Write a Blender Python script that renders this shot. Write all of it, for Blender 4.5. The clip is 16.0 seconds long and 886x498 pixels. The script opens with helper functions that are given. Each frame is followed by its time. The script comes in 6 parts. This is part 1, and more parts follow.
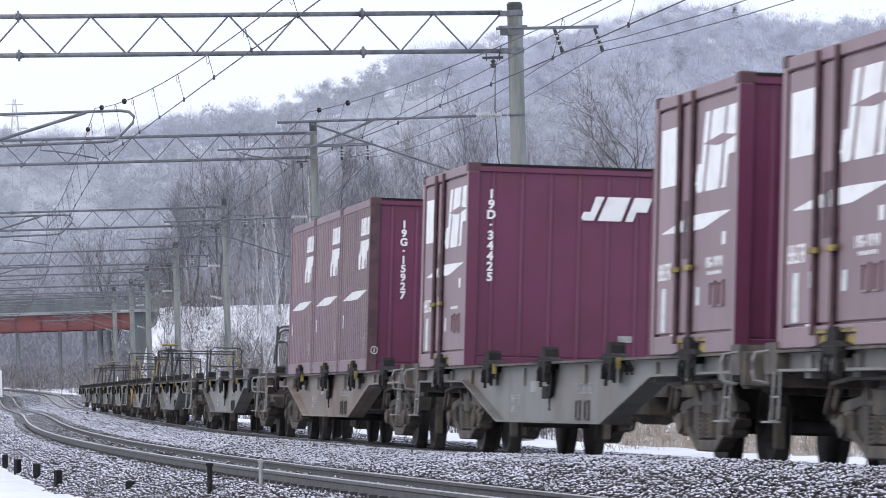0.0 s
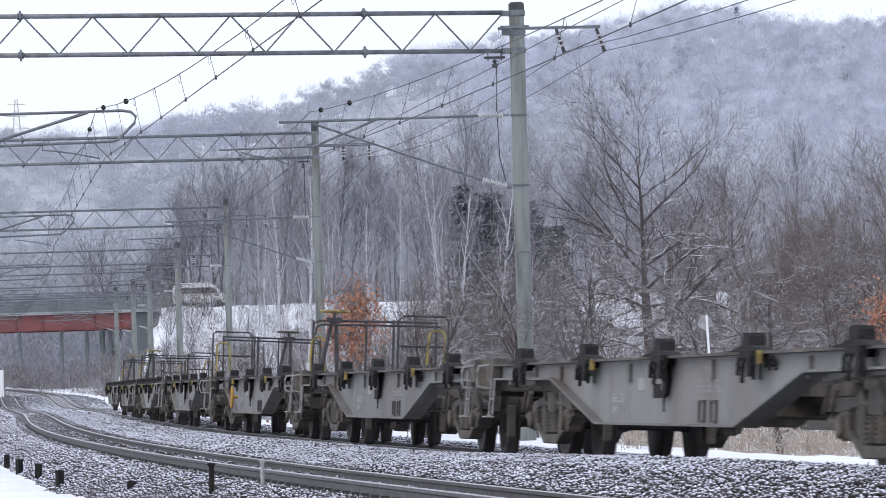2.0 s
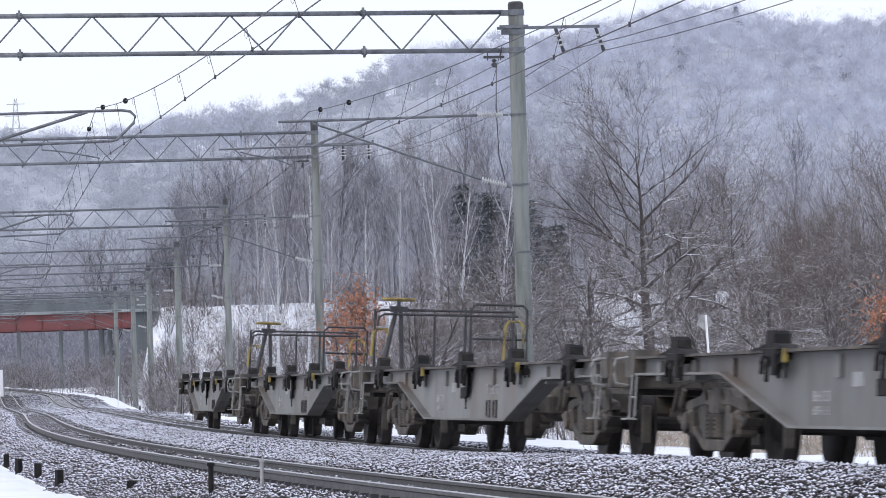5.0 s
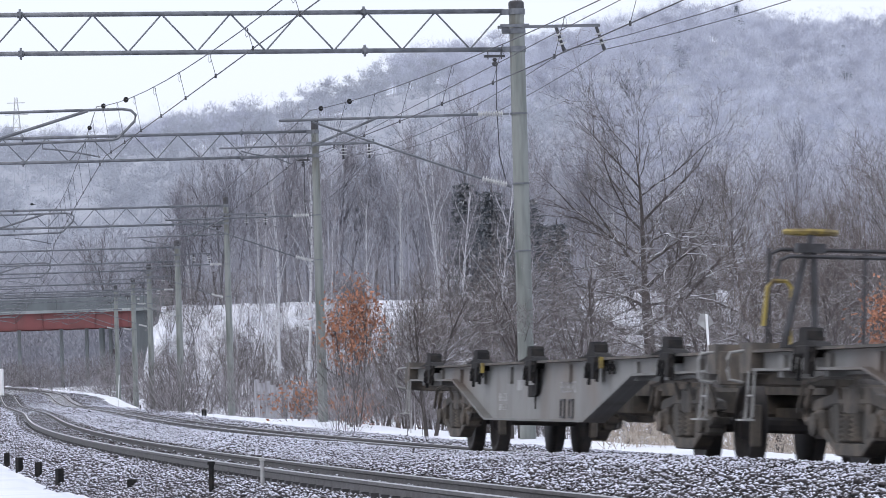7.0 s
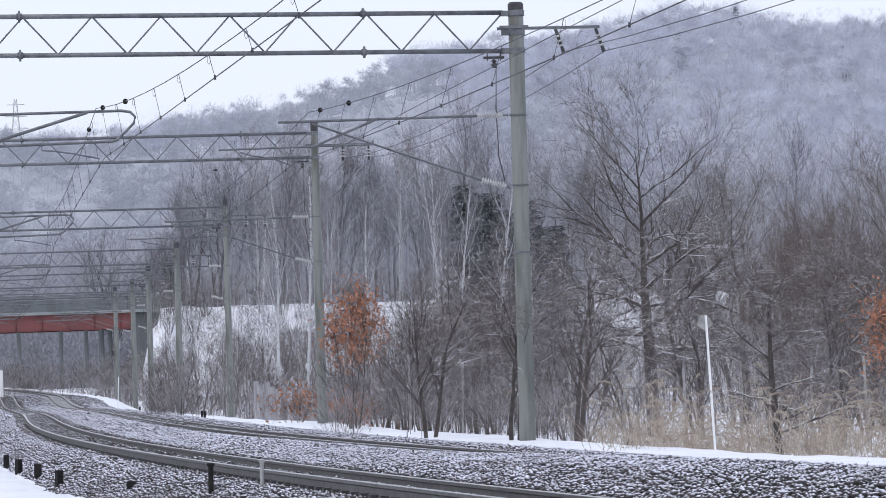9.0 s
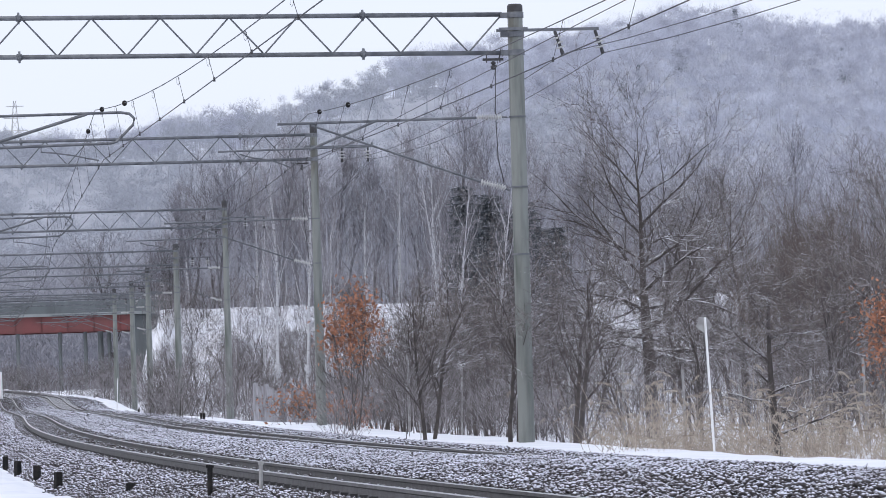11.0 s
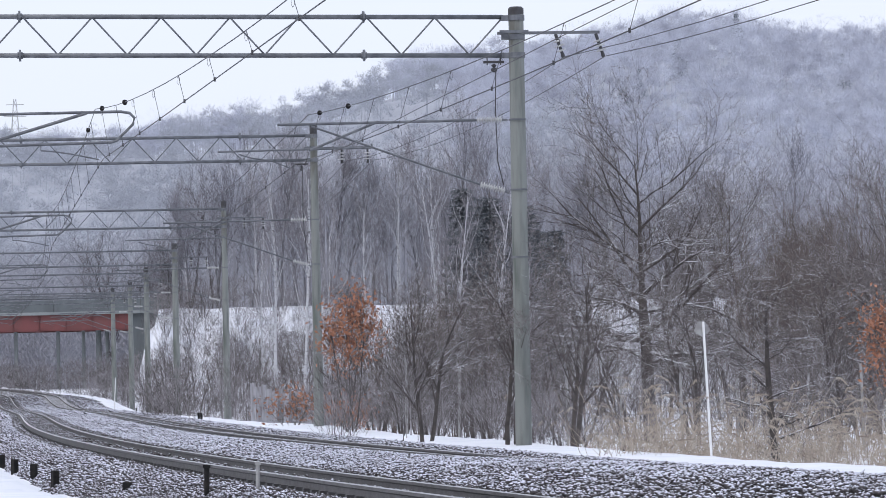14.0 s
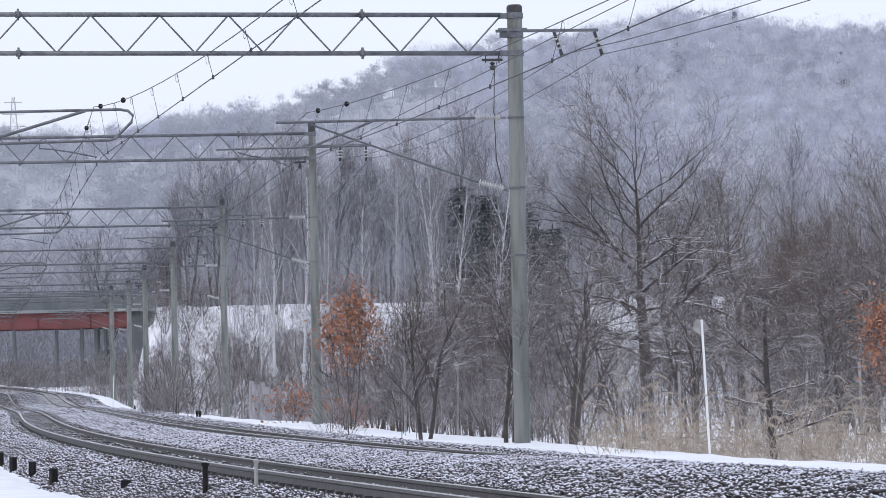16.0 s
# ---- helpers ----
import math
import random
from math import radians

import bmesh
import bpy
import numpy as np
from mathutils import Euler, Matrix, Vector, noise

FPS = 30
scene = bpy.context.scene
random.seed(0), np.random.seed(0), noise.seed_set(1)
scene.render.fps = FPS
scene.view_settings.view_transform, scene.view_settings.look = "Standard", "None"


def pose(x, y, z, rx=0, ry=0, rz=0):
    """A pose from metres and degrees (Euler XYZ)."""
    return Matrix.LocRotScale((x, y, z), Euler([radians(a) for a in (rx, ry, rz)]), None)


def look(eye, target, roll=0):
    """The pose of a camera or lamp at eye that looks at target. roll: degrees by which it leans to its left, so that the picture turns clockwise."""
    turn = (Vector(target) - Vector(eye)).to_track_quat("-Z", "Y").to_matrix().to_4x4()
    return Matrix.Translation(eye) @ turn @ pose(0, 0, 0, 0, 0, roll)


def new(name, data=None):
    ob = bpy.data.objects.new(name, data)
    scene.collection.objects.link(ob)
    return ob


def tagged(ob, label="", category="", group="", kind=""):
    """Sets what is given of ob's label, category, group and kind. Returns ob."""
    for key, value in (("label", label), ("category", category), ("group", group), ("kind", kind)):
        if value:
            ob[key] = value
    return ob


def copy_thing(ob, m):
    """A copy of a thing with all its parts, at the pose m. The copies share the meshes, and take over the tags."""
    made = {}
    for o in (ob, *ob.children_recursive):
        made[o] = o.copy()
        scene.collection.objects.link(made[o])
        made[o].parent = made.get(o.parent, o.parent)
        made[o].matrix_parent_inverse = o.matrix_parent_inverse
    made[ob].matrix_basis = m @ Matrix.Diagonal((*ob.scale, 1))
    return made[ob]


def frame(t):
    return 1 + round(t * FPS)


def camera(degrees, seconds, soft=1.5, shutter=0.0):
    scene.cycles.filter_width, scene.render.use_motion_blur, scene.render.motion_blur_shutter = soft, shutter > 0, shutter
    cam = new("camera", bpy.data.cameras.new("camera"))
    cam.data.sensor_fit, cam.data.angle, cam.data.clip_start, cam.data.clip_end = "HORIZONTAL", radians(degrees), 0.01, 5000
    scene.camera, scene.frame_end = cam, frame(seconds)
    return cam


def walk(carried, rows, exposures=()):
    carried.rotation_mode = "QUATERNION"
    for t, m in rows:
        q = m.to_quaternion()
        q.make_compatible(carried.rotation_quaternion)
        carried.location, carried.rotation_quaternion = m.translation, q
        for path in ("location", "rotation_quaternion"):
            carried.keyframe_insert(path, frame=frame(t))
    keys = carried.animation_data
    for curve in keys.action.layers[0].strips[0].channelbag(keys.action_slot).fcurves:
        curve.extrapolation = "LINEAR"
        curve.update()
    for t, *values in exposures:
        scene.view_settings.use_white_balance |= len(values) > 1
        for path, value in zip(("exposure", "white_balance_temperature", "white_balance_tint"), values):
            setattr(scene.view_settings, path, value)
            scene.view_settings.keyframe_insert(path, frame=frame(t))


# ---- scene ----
# ---- camera: a long lens on a tripod beside a double-track line, eye about 1 m above the rails ----
EYE_Z = 0.976
cam = camera(11.532, 16.0, soft=0.85, shutter=0.2)
# seconds, tilt, turn and lean (degrees) added to the resting pose
SHAKE = [(0.0, 0.0, -0.0138, 0.019), (0.5, 0.001, -0.0092, 0.001), (1.0, 0.0, 0.0, 0.0), (1.5, 0.0, 0.0014, -0.01),
         (2.0, 0.0, 0.0086, 0.02), (2.5, -0.001, 0.0095, 0.003), (3.0, 0.0, 0.0049, 0.02), (3.5, 0.0, 0.0, 0.0),
         (4.0, -0.0066, 0.0018, 0.006), (5.3, -0.0067, 0.001, 0.0), (6.5, -0.0067, 0.0007, -0.01), (7.0, -0.0197, 0.0083, 0.03),
         (7.5, -0.0104, 0.0003, 0.0), (8.0, -0.0093, 0.0073, 0.03), (8.5, -0.0113, 0.0, 0.001), (9.0, 0.0, 0.0, 0.0),
         (10.2, 0.015, -0.006, 0.01), (11.5, 0.0263, -0.0127, 0.021), (12.0, 0.0244, -0.0227, 0.008), (12.5, 0.016, -0.0251, 0.026),
         (13.0, 0.0229, -0.036, 0.148), (13.5, 0.062, -0.0075, 0.565), (14.0, 0.0507, -0.0267, 0.538), (14.5, 0.0412, -0.0252, 0.558),
         (15.0, 0.0317, -0.0164, 0.509), (15.5, 0.0233, -0.0266, 0.503), (16.0, 0.0225, -0.0457, 0.545)]
walk(cam, [(t, pose(0, 0, EYE_Z, 90 + 1.7233 + a, 0, b) @ pose(0, 0, 0, 0, 0, -1.7835 + c)) for t, a, b, c in SHAKE],
     exposures=[(0.0, 0.5, 6400, 10), (7.5, 0.4, 6400, 10), (8.6, 0.3, 6400, 10), (16.0, 0.3, 6400, 10)])

# ---- light: overcast winter sky, a weak and very soft sun from behind the camera's left ----
world = bpy.data.worlds.new("overcast_sky")
world.use_nodes = True
scene.world = world
wn, wl = world.node_tree.nodes, world.node_tree.links
sky = wn.new("ShaderNodeTexSky")
sky.sky_type = 'NISHITA'
sky.sun_disc = False
sky.sun_elevation, sky.sun_rotation = radians(50), radians(228)
sky.air_density, sky.dust_density, sky.ozone_density = 1.0, 6.0, 1.0
cloud = wn.new("ShaderNodeMixRGB")
cloud.inputs[0].default_value = 0.85
cloud.inputs[2].default_value = (8.0, 8.5, 9.9, 1)      # the closed cloud layer
wl.new(sky.outputs[0], cloud.inputs[1])
wl.new(cloud.outputs[0], wn["Background"].inputs[0])
wn["Background"].inputs[1].default_value = 0.1
sun = new("sun", bpy.data.lights.new("sun", 'SUN'))
sun.data.energy, sun.data.angle, sun.data.color = 0.5, radians(40), (1.0, 0.96, 0.92)
sun.matrix_world = look((-90, -20, 130), (0, 60, 0))


# ---- materials ----
def material(name, base, rough=0.7, metal=0.0, second=None, scale=3.0, detail=6.0, low=0.4, high=0.62, bump=0.0, bump_scale=40.0,
             per_object=0.0, per_island=0.0, stretch=None, third=None, third_scale=0.6, third_low=0.5, third_high=0.7, spec=None):
    """A noisy surface: base and second colour by a noise, a third by a broader one, fine relief, and a spread of value between pieces."""
    m = bpy.data.materials.new(name)
    m.use_nodes = True
    n, l = m.node_tree.nodes, m.node_tree.links
    b = n["Principled BSDF"]
    b.inputs["Roughness"].default_value, b.inputs["Metallic"].default_value = rough, metal
    if spec is not None:
        b.inputs["Specular IOR Level"].default_value = spec
    coord = n.new("ShaderNodeTexCoord")
    where = coord.outputs["Object"]
    if stretch:
        mp = n.new("ShaderNodeMapping")
        mp.inputs["Scale"].default_value = stretch
        l.new(where, mp.inputs[0])
        where = mp.outputs[0]

    def noisy(sc, lo, hi, det=detail):
        t = n.new("ShaderNodeTexNoise")
        t.inputs["Scale"].default_value, t.inputs["Detail"].default_value = sc, det
        l.new(where, t.inputs["Vector"])
        r = n.new("ShaderNodeMapRange")
        r.inputs[1].default_value, r.inputs[2].default_value = lo, hi
        l.new(t.outputs["Fac"], r.inputs[0])
        return r.outputs[0]

    def mix(f, a, c):
        x = n.new("ShaderNodeMixRGB")
        l.new(f, x.inputs[0])
        for i, v in ((1, a), (2, c)):
            if isinstance(v, tuple):
                x.inputs[i].default_value = (*v, 1)
            else:
                l.new(v, x.inputs[i])
        return x.outputs[0]

    colour = base
    if second:
        colour = mix(noisy(scale, low, high), colour, second)
    if third:
        colour = mix(noisy(third_scale, third_low, third_high, 4), colour, third)
    for amount, node, sock in ((per_object, "ShaderNodeObjectInfo", "Random"), (per_island, "ShaderNodeNewGeometry", "Random Per Island")):
        if amount:
            src = n.new(node)
            r = n.new("ShaderNodeMapRange")
            r.inputs[3].default_value, r.inputs[4].default_value = 1 - amount, 1 + amount
            l.new(src.outputs[sock], r.inputs[0])
            h = n.new("ShaderNodeHueSaturation")
            l.new(r.outputs[0], h.inputs["Value"])
            if isinstance(colour, tuple):
                h.inputs["Color"].default_value = (*colour, 1)
            else:
                l.new(colour, h.inputs["Color"])
            colour = h.outputs[0]
    if isinstance(colour, tuple):
        b.inputs["Base Color"].default_value = (*colour, 1)
    else:
        l.new(colour, b.inputs["Base Color"])
    if bump:
        t = n.new("ShaderNodeTexNoise")
        t.inputs["Scale"].default_value, t.inputs["Detail"].default_value = bump_scale, 5
        l.new(where, t.inputs["Vector"])
        bp = n.new("ShaderNodeBump")
        bp.inputs["Strength"].default_value, bp.inputs["Distance"].default_value = bump, 0.02
        l.new(t.outputs["Fac"], bp.inputs["Height"])
        l.new(bp.outputs[0], b.inputs["Normal"])
    return m


def snowed(m, amount=0.35, soft=0.25, patch=2.0, snow=(0.82, 0.83, 0.86)):
    """Lets snow lie on the upward faces of a material, in patches."""
    n, l = m.node_tree.nodes, m.node_tree.links
    b = n["Principled BSDF"]
    geo = n.new("ShaderNodeNewGeometry")
    sep = n.new("ShaderNodeSeparateXYZ")
    l.new(geo.outputs["Normal"], sep.inputs[0])
    t = n.new("ShaderNodeTexNoise")
    t.inputs["Scale"].default_value, t.inputs["Detail"].default_value = patch, 4
    l.new(geo.outputs["Position"], t.inputs["Vector"])
    add = n.new("ShaderNodeMath")
    add.operation = 'ADD'
    l.new(sep.outputs[2], add.inputs[0])
    l.new(t.outputs["Fac"], add.inputs[1])
    r = n.new("ShaderNodeMapRange")
    r.inputs[1].default_value, r.inputs[2].default_value = 1.5 - amount - soft, 1.5 - amount + soft
    l.new(add.outputs[0], r.inputs[0])
    x = n.new("ShaderNodeMixRGB")
    l.new(r.outputs[0], x.inputs[0])
    was = b.inputs["Base Color"]
    if was.is_linked:
        l.new(was.links[0].from_socket, x.inputs[1])
    else:
        x.inputs[1].default_value = was.default_value[:]
    x.inputs[2].default_value = (*snow, 1)
    l.new(x.outputs[0], b.inputs["Base Color"])
    return m


def translucent(m, share):
    """Passes part of the light through thin rimed twigs; lower contrast imitates haze."""
    n, l = m.node_tree.nodes, m.node_tree.links
    b = n["Principled BSDF"]
    t = n.new("ShaderNodeBsdfTranslucent")
    l.new(b.inputs["Base Color"].links[0].from_socket, t.inputs[0])
    x = n.new("ShaderNodeMixShader")
    x.inputs[0].default_value = share
    l.new(b.outputs[0], x.inputs[1])
    l.new(t.outputs[0], x.inputs[2])
    l.new(x.outputs[0], n["Material Output"].inputs[0])
    return m


M_SNOW = material("snow", (0.8, 0.81, 0.85), 0.6, second=(0.72, 0.74, 0.8), scale=0.8, bump=0.25, bump_scale=6, third=(0.7, 0.68, 0.66), third_scale=0.15, third_low=0.62, third_high=0.8)
M_BED = snowed(material("ballast_bed", (0.075, 0.07, 0.075), 0.9, second=(0.035, 0.032, 0.035), scale=25, bump=0.9, bump_scale=22), -0.06, 0.07, 9.0)
M_STONE = snowed(material("ballast_stone", (0.095, 0.087, 0.092), 0.9, second=(0.05, 0.045, 0.047), scale=8, per_island=0.45), 0.165, 0.22, 2.2, (0.7, 0.72, 0.82))
M_TRACKSTONE = snowed(material("track_stone", (0.07, 0.062, 0.062), 0.9, second=(0.04, 0.035, 0.034), scale=8, per_island=0.4), 0.03, 0.14, 3.0, (0.7, 0.72, 0.8))
M_RAIL = material("rail_side", (0.115, 0.11, 0.11), 0.6, 0.4, second=(0.08, 0.075, 0.074), scale=6, bump=0.2)
M_RAILTOP = material("rail_head", (0.36, 0.355, 0.36), 0.35, 0.9, second=(0.3, 0.29, 0.29), scale=2)
M_SLEEPER = snowed(material("sleeper_concrete", (0.22, 0.2, 0.19), 0.9, second=(0.12, 0.11, 0.1), scale=9), 0.2, 0.2, 5.0)
M_CONC = material("pole_concrete", (0.215, 0.228, 0.215), 0.85, second=(0.12, 0.135, 0.122), scale=2.2, low=0.42, high=0.7, stretch=(3, 3, 0.35), bump=0.15, third=(0.13, 0.13, 0.115), third_scale=0.9, third_low=0.6, third_high=0.68)
M_STEEL = material("galvanised_steel", (0.185, 0.194, 0.208), 0.55, 0.5, second=(0.12, 0.127, 0.139), scale=5, bump=0.1)
M_DARKSTEEL = material("dark_steel", (0.07, 0.07, 0.075), 0.6, 0.3, second=(0.045, 0.043, 0.045), scale=6)
M_WIRE = material("wire", (0.07, 0.07, 0.075), 0.6, 0.4)
M_PORCELAIN = material("porcelain", (0.55, 0.55, 0.54), 0.3, second=(0.4, 0.4, 0.4), scale=9)
M_WAGON = material("wagon_grey", (0.2, 0.198, 0.189), 0.6, second=(0.145, 0.137, 0.128), scale=2.2, low=0.42, high=0.7, bump=0.1, third=(0.14, 0.11, 0.09), third_scale=0.8, third_low=0.52, third_high=0.76, per_object=0.2, stretch=(1, 1, 0.6))
M_RUSTWAGON = material("wagon_rusty_brown", (0.26, 0.225, 0.195), 0.65, second=(0.19, 0.155, 0.13), scale=2.0, low=0.42, high=0.68, bump=0.1, third=(0.16, 0.1, 0.07), third_scale=0.9, third_low=0.48, third_high=0.72, per_object=0.15)
M_BOGIE = material("bogie_grime", (0.075, 0.068, 0.06), 0.8, second=(0.15, 0.124, 0.1), scale=4, low=0.45, high=0.65, bump=0.2)
M_WHEEL = material("wheel_steel", (0.045, 0.042, 0.042), 0.65, 0.3, second=(0.07, 0.06, 0.055), scale=7)
M_BLACK = material("black_fitting", (0.016, 0.016, 0.017), 0.85, second=(0.03, 0.027, 0.025), scale=9, spec=0.2)
M_YELLOW = material("yellow_paint", (0.34, 0.26, 0.06), 0.6, second=(0.13, 0.095, 0.045), scale=8)
M_WHITE = material("white_paint", (0.8, 0.8, 0.8), 0.55, second=(0.66, 0.65, 0.65), scale=4, low=0.5, high=0.75)
M_PALE = material("pale_grey_paint", (0.38, 0.38, 0.375), 0.6, second=(0.26, 0.255, 0.25), scale=5)
M_STICKER = material("worn_sticker", (0.62, 0.64, 0.62), 0.5, second=(0.28, 0.42, 0.45), scale=5, low=0.5, high=0.6)
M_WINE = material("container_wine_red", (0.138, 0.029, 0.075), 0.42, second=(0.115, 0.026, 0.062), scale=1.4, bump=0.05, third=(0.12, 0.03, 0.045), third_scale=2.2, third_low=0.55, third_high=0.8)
# Container sides: a paler, greyer mauve than the wine-red ends.
M_MAUVE = material("container_mauve", (0.235, 0.15, 0.165), 0.45, second=(0.205, 0.125, 0.145), scale=1.6, bump=0.05, stretch=(1, 1, 0.4), third=(0.2, 0.15, 0.14), third_scale=1.5, third_low=0.55, third_high=0.8, per_object=0.1)
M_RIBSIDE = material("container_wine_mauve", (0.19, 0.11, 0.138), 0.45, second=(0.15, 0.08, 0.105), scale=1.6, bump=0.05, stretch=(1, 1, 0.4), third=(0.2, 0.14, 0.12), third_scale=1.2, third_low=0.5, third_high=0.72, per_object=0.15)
M_GRAB = material("grab_iron_paint", (0.31, 0.31, 0.3), 0.6, second=(0.22, 0.21, 0.2), scale=7)
# Paler strip colour: the ridges' highlight painted in together with wear.
M_RIDGE = material("ridge_highlight_and_wear", (0.145, 0.047, 0.088), 0.5, second=(0.125, 0.036, 0.075), scale=3, stretch=(1, 1, 0.4))
M_DARKWHEEL = material("dark_hand_wheel", (0.05, 0.048, 0.045), 0.6, second=(0.1, 0.08, 0.05), scale=8)
M_ORANGE = material("orange_yellow_paint", (0.5, 0.27, 0.04), 0.55, second=(0.36, 0.19, 0.04), scale=8)
M_POST = material("corner_post_dark", (0.1, 0.045, 0.055), 0.6, second=(0.06, 0.03, 0.035), scale=5)
M_GIRDER = material("girder_red", (0.2, 0.062, 0.06), 0.6, second=(0.16, 0.055, 0.053), scale=0.8, third=(0.18, 0.07, 0.065), third_scale=0.4)
M_BRIDGE = material("bridge_concrete", (0.27, 0.29, 0.29), 0.85, second=(0.2, 0.22, 0.22), scale=0.6, stretch=(1, 1, 0.3))
M_PARAPET = material("parapet_grey_green", (0.12, 0.135, 0.14), 0.8, second=(0.09, 0.1, 0.105), scale=0.7, stretch=(1, 1, 0.3), per_object=0.15)
M_ASPHALT = material("asphalt", (0.08, 0.08, 0.085), 0.9, second=(0.05, 0.05, 0.05), scale=3)
M_GLASS = material("dark_glass", (0.02, 0.022, 0.025), 0.08)
M_RUBBER = material("rubber", (0.02, 0.02, 0.02), 0.85)
M_BARK = snowed(material("bark_grey", (0.1, 0.09, 0.094), 0.9, second=(0.06, 0.052, 0.053), scale=6, per_object=0.25, bump=0.2), 0.2, 0.2, 3.0)
M_DARKBARK = snowed(material("bark_dark", (0.062, 0.054, 0.052), 0.9, second=(0.1, 0.086, 0.08), scale=5, per_object=0.25, bump=0.2), 0.28, 0.15, 3.0)
M_SNOWBARK = snowed(material("bark_brown_snowy", (0.075, 0.064, 0.058), 0.9, second=(0.048, 0.04, 0.038), scale=6, bump=0.2), 0.28, 0.15, 3.0)
M_RODS = material("brown_rods", (0.135, 0.108, 0.092), 0.9, second=(0.095, 0.076, 0.068), scale=1.5, per_island=0.3, per_object=0.15)
M_TWIG = snowed(material("twig_frosted", (0.25, 0.24, 0.255), 0.9, second=(0.16, 0.15, 0.158), scale=2.5, per_island=0.35, per_object=0.25), 0.05, 0.25, 3.0)
M_BROWNTWIG = snowed(material("twig_brown", (0.125, 0.107, 0.102), 0.9, second=(0.2, 0.183, 0.184), scale=2.5, per_island=0.5, per_object=0.2), 0.2, 0.25, 3.0)
M_REDTWIG = material("twig_reddish_grey", (0.31, 0.285, 0.3), 0.9, second=(0.4, 0.39, 0.42), scale=0.8, per_island=0.3, per_object=0.12)
M_BIRCH = material("birch_bark", (0.5, 0.5, 0.52), 0.8, second=(0.12, 0.11, 0.11), scale=5, low=0.55, high=0.64, stretch=(1, 1, 2.5))
# Twigs and bark on the far bank: rime grey with haze painted in.
M_FROST_HAZE = material("twig_rimed_hazy_grey", (0.36, 0.366, 0.415), 0.9, second=(0.25, 0.248, 0.28), scale=1.2, per_island=0.25, per_object=0.2)
M_FROSTBARK_HAZE = material("bark_rimed_hazy_grey", (0.17, 0.165, 0.185), 0.9, second=(0.1, 0.096, 0.105), scale=5, per_object=0.2)
M_BRUSH = material("fine_brush", (0.29, 0.275, 0.285), 0.9, second=(0.085, 0.074, 0.072), scale=0.9, low=0.42, high=0.56, per_island=0.5)
M_LEAF = material("withered_leaf", (0.4, 0.19, 0.115), 0.8, second=(0.3, 0.13, 0.075), scale=3, per_island=0.35)
M_REED = material("dry_reed", (0.43, 0.38, 0.32), 0.85, second=(0.27, 0.22, 0.175), scale=4, per_island=0.3)
M_NEEDLE = snowed(material("conifer_needles", (0.05, 0.06, 0.068), 0.8, second=(0.085, 0.097, 0.11), scale=3, per_island=0.3), 0.06, 0.2, 2.0)
# Hill and far woods: distant haze is mixed into these colours, besides rime.
M_RIME_HAZE = translucent(material("rimed_hazy_twigs", (0.54, 0.557, 0.635), 0.9, second=(0.34, 0.347, 0.41), scale=0.045, low=0.38, high=0.62, per_island=0.2), 0.22)
M_FARWOOD = material("bare_hazy_far_wood", (0.37, 0.375, 0.415), 0.9, second=(0.26, 0.257, 0.285), scale=0.08, per_island=0.25)
M_MISTWOOD = translucent(material("hazy_grey_hill_wood", (0.5, 0.522, 0.57), 0.9, second=(0.4, 0.415, 0.457), scale=0.08, per_island=0.06), 0.3)
M_RIMECROWN_HAZE = translucent(material("rimed_hazy_crown", (0.7, 0.722, 0.795), 0.9, second=(0.44, 0.45, 0.515), scale=0.13, low=0.36, high=0.64, per_island=0.06), 0.3)
# Needles paled to imitate haze over the hill, besides their frost.
M_FROSTNEEDLE_HAZE = material("frosted_hazy_needles", (0.15, 0.18, 0.2), 0.9, second=(0.3, 0.33, 0.37), scale=1.5, per_island=0.3)
# Snowy floor toned down to the hazy wood colours above it.
M_HILL = material("hazy_snowy_forest_floor", (0.39, 0.404, 0.45), 0.9, second=(0.33, 0.341, 0.383), scale=0.06, bump=0.3, bump_scale=0.5)
M_BOARD = material("weathered_board", (0.34, 0.34, 0.36), 0.9, second=(0.22, 0.21, 0.22), scale=3, stretch=(3, 3, 0.5), per_object=0.3)
M_BIRD = material("black_feathers", (0.02, 0.02, 0.022), 0.7)


# ---- mesh helpers ----
def mesh_object(name, verts, faces, mat, parent=None, smooth=False, label=""):
    me = bpy.data.meshes.new(name)
    me.from_pydata([tuple(v) for v in verts] if not isinstance(verts, np.ndarray) else verts.tolist(), [], faces if not isinstance(faces, np.ndarray) else faces.tolist())
    for m in (mat if isinstance(mat, (list, tuple)) else [mat]):
        me.materials.append(m)
    if smooth:
        me.polygons.foreach_set("use_smooth", [True] * len(me.polygons))
    me.update()
    ob = new(name, me)
    ob.parent = parent
    if label:
        tagged(ob, label)
    return ob


def part(name, bm, mat, parent=None, label="", smooth=False):
    """Links a bmesh as one mesh object under a thing or under a part."""
    me = bpy.data.meshes.new(name)
    bm.to_mesh(me)
    bm.free()
    me.materials.append(mat)
    if smooth:
        me.polygons.foreach_set("use_smooth", [True] * len(me.polygons))
    ob = new(name, me)
    ob.parent = parent
    if label:
        tagged(ob, label)
    return ob


def thing(name, m, label, category, group="", kind=""):
    ob = new(name)
    ob.empty_display_size = 0.3
    ob.matrix_basis = m
    return tagged(ob, label, category, group, kind)


